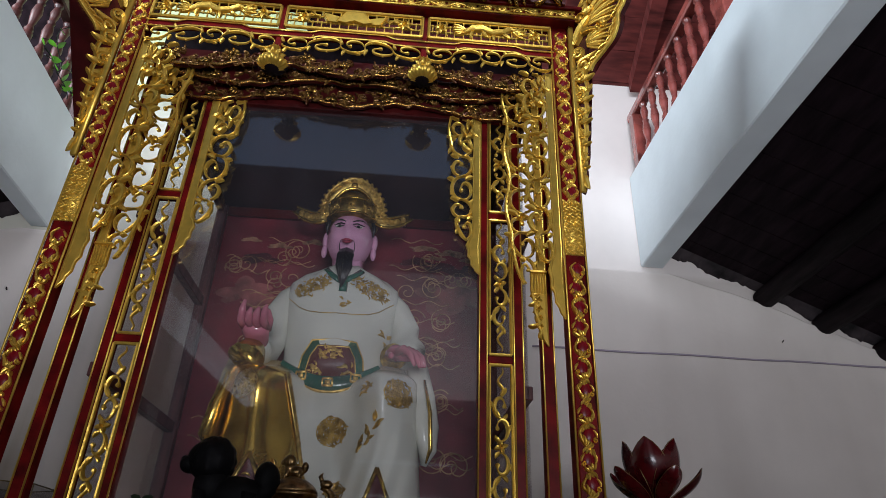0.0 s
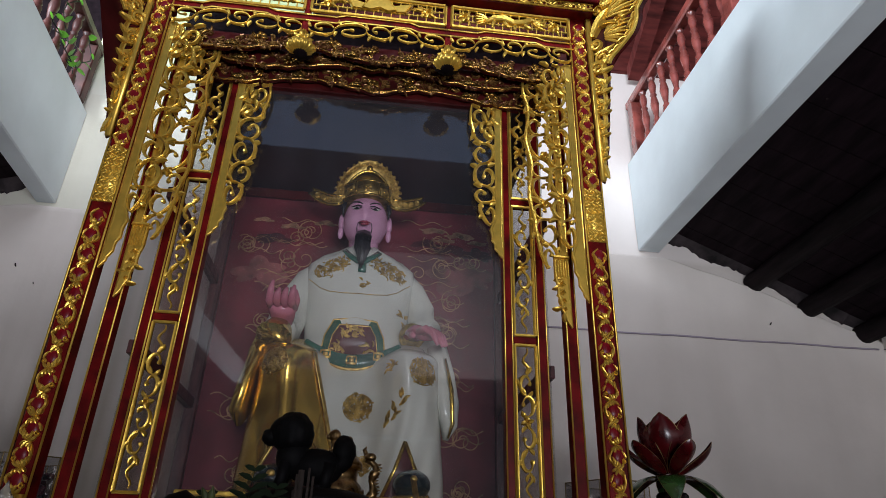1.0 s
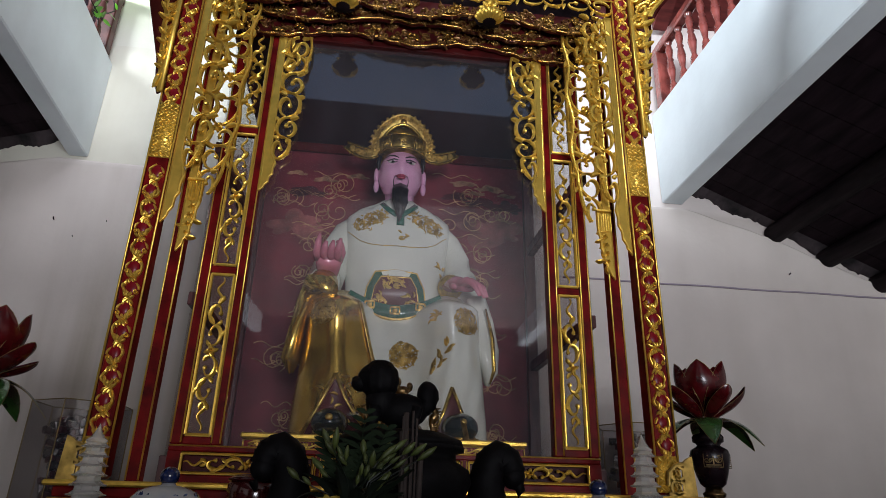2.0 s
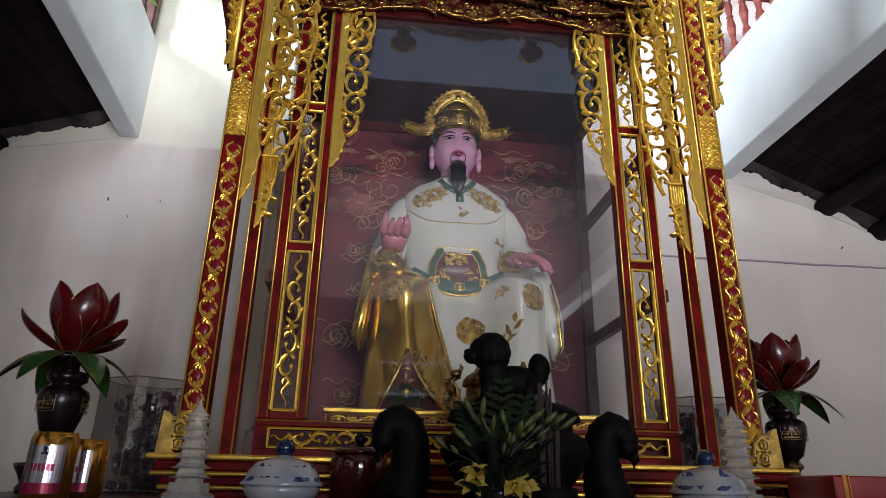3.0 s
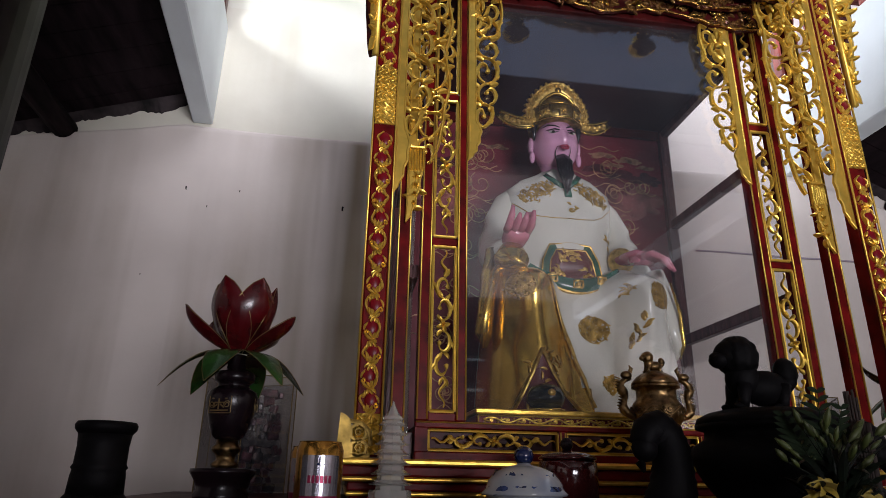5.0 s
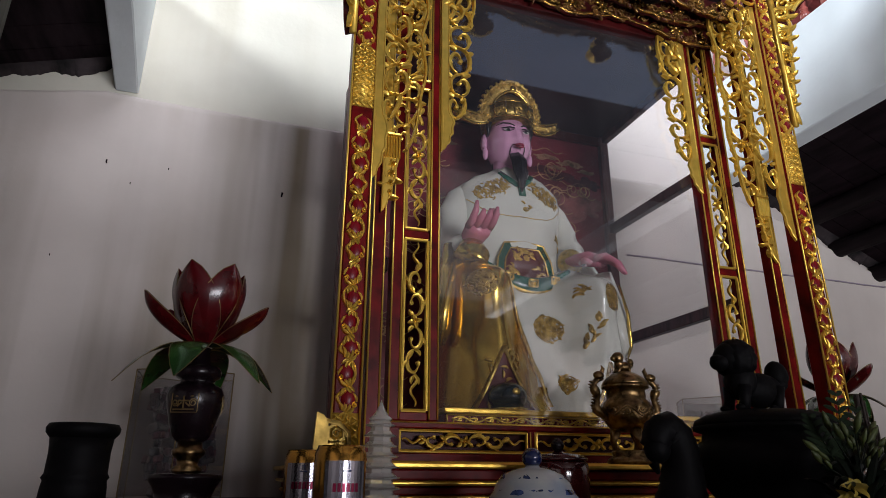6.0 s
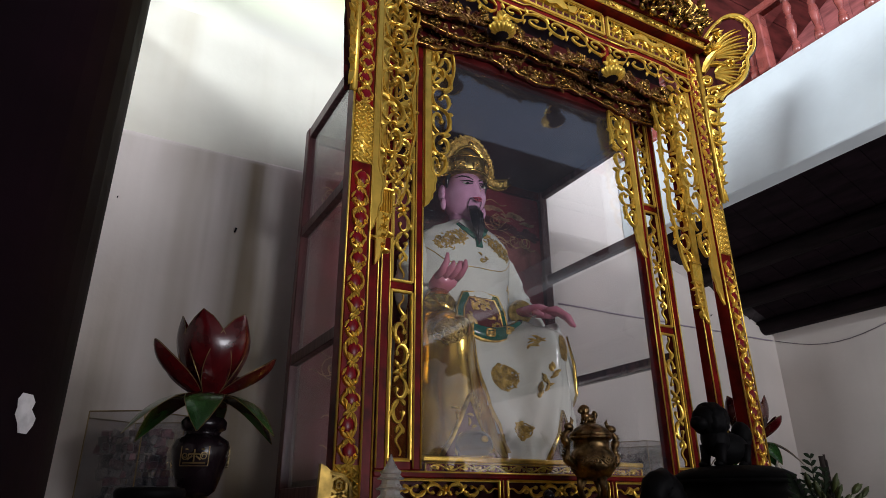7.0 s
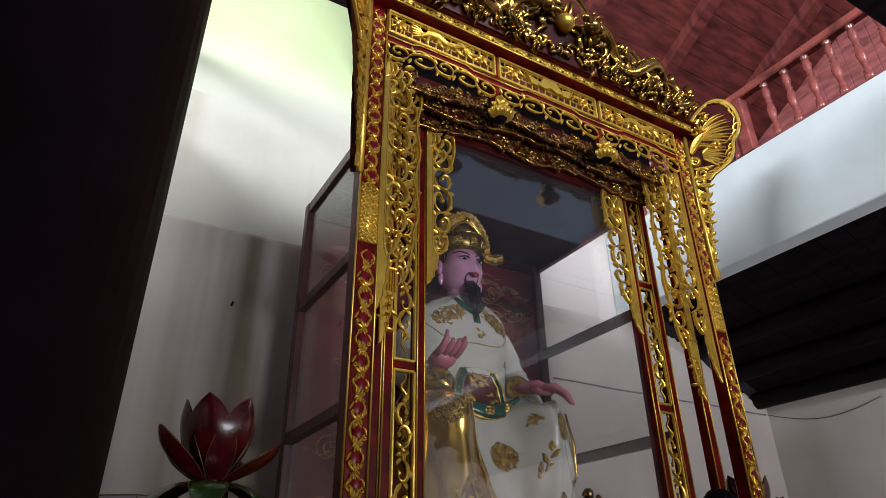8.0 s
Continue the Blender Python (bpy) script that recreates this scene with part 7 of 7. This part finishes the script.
def black_burner(x, y):
    t = thing("incense_burner", (x, y, 1.309), "large black bronze incense burner with guardian lion lid", "incense burner")
    bm = bmesh.new()
    lathe(bm, [(0.09, 0), (0.11, 0.006), (0.10, 0.03), (0.13, 0.07), (0.15, 0.11), (0.145, 0.135), (0.12, 0.15), (0.118, 0.165), (0.135, 0.17), (0.135, 0.178)], (x, y, 1.3095), 36)
    part("bowl", bm, BLACK, t, smooth=True)
    bm = bmesh.new()
    lathe(bm, [(0.134, 0.1785), (0.13, 0.19), (0.11, 0.20), (0.085, 0.206), (0.06, 0.208)], (x, y, 1.3095), 36)
    part("lid", bm, BLACK, t, smooth=True)
    bm = bmesh.new()
    small_lion(bm, (x - 0.005, y, 1.3095 + 0.205), 0.100)
    part("lion", bm, BLACK, t, smooth=True)


def crane(x, y, s):
    t = thing("bronze_crane", (x, y, 1.309), "black bronze crane with bowed neck beside the burner", "bronze bird", "pair of bronze cranes")
    bm = bmesh.new()
    lathe(bm, [(0.05, 0), (0.055, 0.008), (0.035, 0.02), (0.03, 0.03)], (x - s * 0.02, y, 1.3095), 20)
    part("base", bm, BLACK, t, smooth=True)
    bm = bmesh.new()
    c = x - s * 0.03
    pts = [(c + s * 0.012, y, 1.33), (c + s * 0.002, y, 1.365), (c - s * 0.002, y, 1.40), (c - s * 0.002, y, 1.435), (c + s * 0.006, y, 1.462), (c + s * 0.024, y, 1.477), (c + s * 0.043, y, 1.468), (c + s * 0.054, y, 1.446), (c + s * 0.055, y - 0.003, 1.426)]
    line, rad = [], []
    base = [0.050, 0.043, 0.038, 0.035, 0.033, 0.032, 0.030, 0.026, 0.014]
    for k in range(len(pts) - 1):
        for j in range(4):
            line.append(Vector(pts[k]).lerp(Vector(pts[k + 1]), j / 4))
            rad.append((base[k] + (base[k + 1] - base[k]) * j / 4) * (1.0 + (0.05 if (4 * k + j) % 2 == 0 else -0.01)))
    tube(bm, line, rad, 14)
    part("neck", bm, BLACK, t, smooth=True)
    bm = bmesh.new()
    h = Vector((c + s * 0.053, y - 0.004, 1.438))
    ball(bm, h, (0.025, 0.024, 0.026), u=14, v=10)
    tube(bm, [h + Vector((s * 0.006, 0, -0.010)), h + Vector((s * 0.014, -0.006, -0.028)), h + Vector((s * 0.008, -0.008, -0.044))], [0.016, 0.010, 0.003], 8)
    part("head", bm, BLACK, t, smooth=True)


def bouquet(x, y):
    rng = random.Random(21)
    t = thing("flower_vase", (x, y, 1.309), "dark vase of yellow lilies with green buds and palm fronds", "flower vase")
    bm = bmesh.new()
    lathe(bm, [(0.03, 0), (0.036, 0.003), (0.04, 0.015), (0.034, 0.03), (0.03, 0.04), (0.034, 0.045)], (x, y, 1.3095), 20)
    part("vase", bm, EBONY, t, smooth=True)
    for k in range(20):
        a = rng.uniform(0, 6.28)
        spread, top = rng.uniform(0.03, 0.11), rng.uniform(0.05, 0.115)
        p0 = Vector((x, y, 1.345))
        p1 = p0 + Vector((spread * 0.3 * math.cos(a), spread * 0.22 * math.sin(a), top * 0.6))
        p2 = p0 + Vector((spread * math.cos(a), spread * 0.5 * math.sin(a), top))
        bm = bmesh.new()
        tube(bm, [p0, p1, p2], [0.0016, 0.0014, 0.001], 5)
        st = part("stem", bm, STEMG, t)
        # a lily bud on the tip and a smaller one on a side shoot
        d = (p2 - p1).normalized()
        tilt = Vector((rng.uniform(-0.6, 0.6), rng.uniform(-0.4, 0.2), rng.uniform(0, 0.5)))
        for o, sc in ((p2, 1.0), (p1.lerp(p2, 0.55) + Vector((0.008 * (-1) ** k, -0.003, 0.004)), 0.7)):
            bm = bmesh.new()
            tube(bm, [o, o + (d + tilt) * 0.009 * sc, o + (d + tilt) * 0.018 * sc, o + (d + tilt) * 0.026 * sc], [0.0014 * sc, 0.0054 * sc, 0.0050 * sc, 0.001], 7)
            part("bud", bm, LIMEG, st, smooth=True)
    for k in range(64):
        a = rng.uniform(0, 6.28)
        d, e = Vector((math.cos(a), 0.6 * math.sin(a), 0)), Vector((-math.sin(a), 0.6 * math.cos(a), 0))
        r0 = rng.uniform(0.0, 0.05)
        z0 = 1.330 + rng.uniform(0, 0.085) * (1 - 8 * r0)
        L = rng.uniform(0.045, 0.085)
        droop = rng.uniform(0.1, 1.1)
        Q = lambda o, s, u: Vector((x, y, z0)) + (o + r0) * d + s * e + Vector((0, 0, u))
        bm = bmesh.new()
        shell(bm, Q, L, rng.uniform(0.012, 0.020), lambda q: (0.004 + L * 0.8 * q, L * (0.75 * q - droop * q * q * 0.6)), 0.2, n=6, m=2, rise=0.2)
        part("leaf", bm, STEMG, t)
    for k in range(7):
        a = rng.uniform(3.4, 6.0) if k < 5 else rng.uniform(0, 3)
        c = Vector((x + rng.uniform(-0.05, 0.05), y - rng.uniform(0.0, 0.04), 1.352 + rng.uniform(0, 0.03)))
        bm = bmesh.new()
        for j in range(6):
            b = j * math.pi / 3 + k
            d, e = Vector((math.cos(b), 0.5 * math.sin(b) - 0.4, 0.6 * math.sin(b))), Vector((-math.sin(b), 0.2, math.cos(b)))
            Q = lambda o, s, u: c + o * d + s * e + Vector((0, -u, 0.3 * u))
            shell(bm, Q, 0.03, 0.0135, lambda q: (0.003 + 0.025 * q, 0.014 * q - 0.016 * q * q * q), 0.2, n=6, m=2)
        part("flower", bm, YELLOW, t, smooth=True)
    # dark feathered palm fronds behind the lilies
    for lean, H in ((-0.055, 0.135), (0.012, 0.175), (0.050, 0.150)):
        bm = bmesh.new()
        mid = [Vector((x + lean * (q / 12) ** 1.4, y + 0.02, 1.345 + H * q / 12)) for q in range(13)]
        tube(bm, mid, [0.0018 - 0.0001 * q for q in range(13)], 5)
        for q in range(2, 13):
            L = 0.048 * math.sin(math.pi * (0.12 + 0.80 * q / 13))
            for sg in (-1, 1):
                e = Vector((sg * 0.80, 0.12, 0.60)).normalized()
                n = Vector((-sg * 0.60, 0.0, 0.80))
                rows = [[bm.verts.new(mid[q] + e * L * f + n * w * k - Vector((0, 0, 0.25 * L * f * f)) + Vector((0, 0.0008 * h, 0))) for k, h in ((-1, 0), (0, -1), (1, 0), (0, 1))] for f, w in ((0.0, 0.0020), (0.4, 0.0046), (0.8, 0.0030), (1.0, 0.0004))]
                skin(bm, rows)
        part("palm_frond", bm, FRONDG, t)


def incense_sticks(x, y):
    rng = random.Random(9)
    t = thing("incense_bowl", (x, y, 1.309), "small dark bowl holding brown incense sticks", "incense bowl")
    bm = bmesh.new()
    lathe(bm, [(0.03, 0), (0.032, 0.004), (0.045, 0.03), (0.044, 0.045), (0.04, 0.046), (0.038, 0.036)], (x, y, 1.3095), 24)
    part("bowl", bm, BLACK, t, smooth=True)
    for k in range(7):
        a, d = rng.uniform(0, 6.28), rng.uniform(0, 0.025)
        px, py = x + d * math.cos(a), y + d * math.sin(a)
        bm = bmesh.new()
        r = 0.005 if k < 3 else 0.0022
        tube(bm, [(px, py, 1.345), (px + rng.uniform(-0.004, 0.004), py, 1.31 + rng.uniform(0.16, 0.225))], r, 7)
        part("stick", bm, INCENSE, t, smooth=True)


def offering_box(x, y, turn, label):
    """A six-sided clear display box full of wrapped packets."""
    rng = random.Random(int(100 * (x + 5)))
    t = thing("display_box", (x, y, 1.309), label, "display box", "pair of clear boxes")
    R, z0, z1 = 0.182, 1.3095, 1.725
    cor = [(x + R * math.cos(turn + math.pi / 3 * k), y + R * math.sin(turn + math.pi / 3 * k)) for k in range(6)]
    for k in range(6):
        (ax, ay), (bx, by) = cor[k], cor[(k + 1) % 6]
        bm = bmesh.new()
        bm.faces.new([bm.verts.new(v) for v in ((ax, ay, z0 + 0.006), (bx, by, z0 + 0.006), (bx, by, z1), (ax, ay, z1))])
        g = part("pane", bm, ACRYLIC, t)
        g.visible_shadow = False
        bm = bmesh.new()
        tube(bm, [(ax, ay, z0), (ax, ay, z1)], 0.0022, 6)
        part("edge_bar", bm, WIRE, t)
        bm = bmesh.new()
        tube(bm, [(ax, ay, z1), (bx, by, z1)], 0.0022, 6)
        part("top_bar", bm, WIRE, t)
    for k in range(168):
        a, d = rng.uniform(0, 6.28), 0.115 * math.sqrt(rng.random())
        lev = 0.022 + 0.026 * (k // 12)
        bm = bmesh.new()
        w, h, q = rng.uniform(0.014, 0.024), rng.uniform(0.011, 0.018), rng.uniform(0, 3)
        vs = box(bm, -w, w, -0.009, 0.009, -h, h, 0.004)
        bmesh.ops.transform(bm, verts=bm.verts, matrix=Matrix.Translation((x + d * math.cos(a), y + d * math.sin(a), z0 + lev)) @ Euler((rng.uniform(-0.3, 0.3), rng.uniform(-0.3, 0.3), q)).to_matrix().to_4x4())
        part("packet", bm, FOIL if rng.random() < 0.5 else FOILDARK, t)


def black_vase(x, y):
    t = thing("black_vase", (x, y, 1.309), "matt black waisted vase with rolled rim", "vase")
    bm = bmesh.new()
    lathe(bm, [(0.052, 0), (0.055, 0.006), (0.053, 0.022), (0.047, 0.030)], (x, y, 1.3095), 32)
    part("foot", bm, BLACK, t, smooth=True)
    bm = bmesh.new()
    lathe(bm, [(0.046, 0.0305), (0.0445, 0.060), (0.043, 0.070), (0.046, 0.074), (0.0425, 0.080), (0.042, 0.110), (0.044, 0.130)], (x, y, 1.3095), 32)
    part("vase_body", bm, BLACK, t, smooth=True)
    bm = bmesh.new()
    lathe(bm, [(0.044, 0.1302), (0.0505, 0.138), (0.0515, 0.145), (0.048, 0.151), (0.040, 0.152), (0.036, 0.145)], (x, y, 1.3095), 32)
    part("rim", bm, BLACK, t, smooth=True)


def packet_box(x0, x1, y0, y1, h):
    t = thing("gift_box", ((x0 + x1) / 2, (y0 + y1) / 2, 1.309), "glossy red gift box with gold strip", "gift box", "red gift boxes")
    bm = bmesh.new()
    box(bm, x0, x1, y0, y1, 1.3095, 1.3095 + h, 0.003)
    part("box_body", bm, PACK, t)
    bm = bmesh.new()
    box(bm, x0 + 0.02, x0 + 0.03, y0 - 0.0012, y1 + 0.0012, 1.312, 1.3095 + h + 0.0012)
    box(bm, x0 + 0.034, x0 + 0.037, y0 - 0.0012, y1 + 0.0012, 1.312, 1.3095 + h + 0.0012)
    part("gold_strip", bm, CANGOLD, t)


def gallery_ivy():
    rng = random.Random(14)
    t = thing("ivy_plant", (-1.61, 2.78, 3.63), "trailing bright green ivy on the gallery balustrade", "plant")
    for k in range(5):
        y0 = 2.55 + 0.09 * k
        pts = [(-1.605 + west_shift(y0) + 0.012 * math.sin(j + k), y0 + 0.05 * math.sin(j * 0.8 + k), 3.66 + 0.30 * math.sin(0.5 + k) ** 2 * j / 7) for j in range(8)]
        bm = bmesh.new()
        tube(bm, pts, 0.003, 5)
        st = part("vine", bm, STEMG, t)
        for j in range(1, 8, 2):
            a = rng.uniform(0, 6.28)
            c = Vector(pts[j])
            d, e = Vector((0.5, math.cos(a), 0.7 * math.sin(a))).normalized(), Vector((0.1, -math.sin(a), math.cos(a)))
            Q = lambda o, s, u: c + o * d + s * e + Vector((u, 0, 0))
            bm = bmesh.new()
            shell(bm, Q, 0.04, 0.036, lambda q: (0.004 + 0.04 * q, 0.008 * q), 0.12, n=5, m=4)
            part("leaf", bm, IVY, st)


altar_table()
lotus_lamp(-1.135, 1.90, -0.90, (-0.30, -2.78, 0.97, 2.25), "red glass lotus lamp on a dark vase beside the frame")
lotus_lamp(1.051, 2.109, -2.11, (-1.48, -0.22, 1.03, 2.29, -2.74), "red glass lotus lamp on a dark vase beside the frame")
tin_can(-0.914, 1.574, -0.25)
tin_can(-0.889, 1.357, 0.10)
pagoda(-0.738, 1.740, 0.238)
pagoda(0.655, 1.735, 0.262)
porcelain_jar(-0.489, 1.50)
porcelain_jar(0.432, 1.481)
red_jar(-0.335, 1.68)
brass_censer(0.008, 1.900, 1.4195)
black_burner(-0.022, 1.385)
crane(-0.262, 1.385, -1)
crane(0.196, 1.40, 1)
bouquet(-0.105, 1.12)
incense_sticks(-0.011, 1.16)
offering_box(-1.208, 2.80, 0.52, "clear six-sided box packed with shiny wrapped packets")
offering_box(1.10, 2.80, 0.0, "clear six-sided box packed with shiny wrapped packets")
black_vase(-1.270, 1.445)
packet_box(0.745, 0.885, 1.50, 1.68, 0.085)
packet_box(0.915, 1.12, 1.48, 1.66, 0.083)
gallery_ivy()
scrap = bmesh.new()
edge = [(1.530, -37.0, -32.5), (1.524, -38.5, -30.5), (1.517, -38.0, -31.5), (1.510, -38.3, -28.5), (1.503, -36.5, -29.2), (1.495, -35.5, -31.5)]
skin(scrap, [[scrap.verts.new((-1.56 + r * math.cos(radians(a0 + (a1 - a0) * f)), 1.12 + r * math.sin(radians(a0 + (a1 - a0) * f)), z)) for r, f in ((0.1602, 0), (0.1602, 0.5), (0.1602, 1), (0.1608, 1), (0.1608, 0.5), (0.1608, 0))] for z, a0, a1 in edge])
tagged(part("paper_scrap", scrap, mat("torn white paper", (0.62, 0.60, 0.60), 0.8, vary=0.15, scale=60)), "torn scrap of white paper stuck on the dark column", "paper scrap")
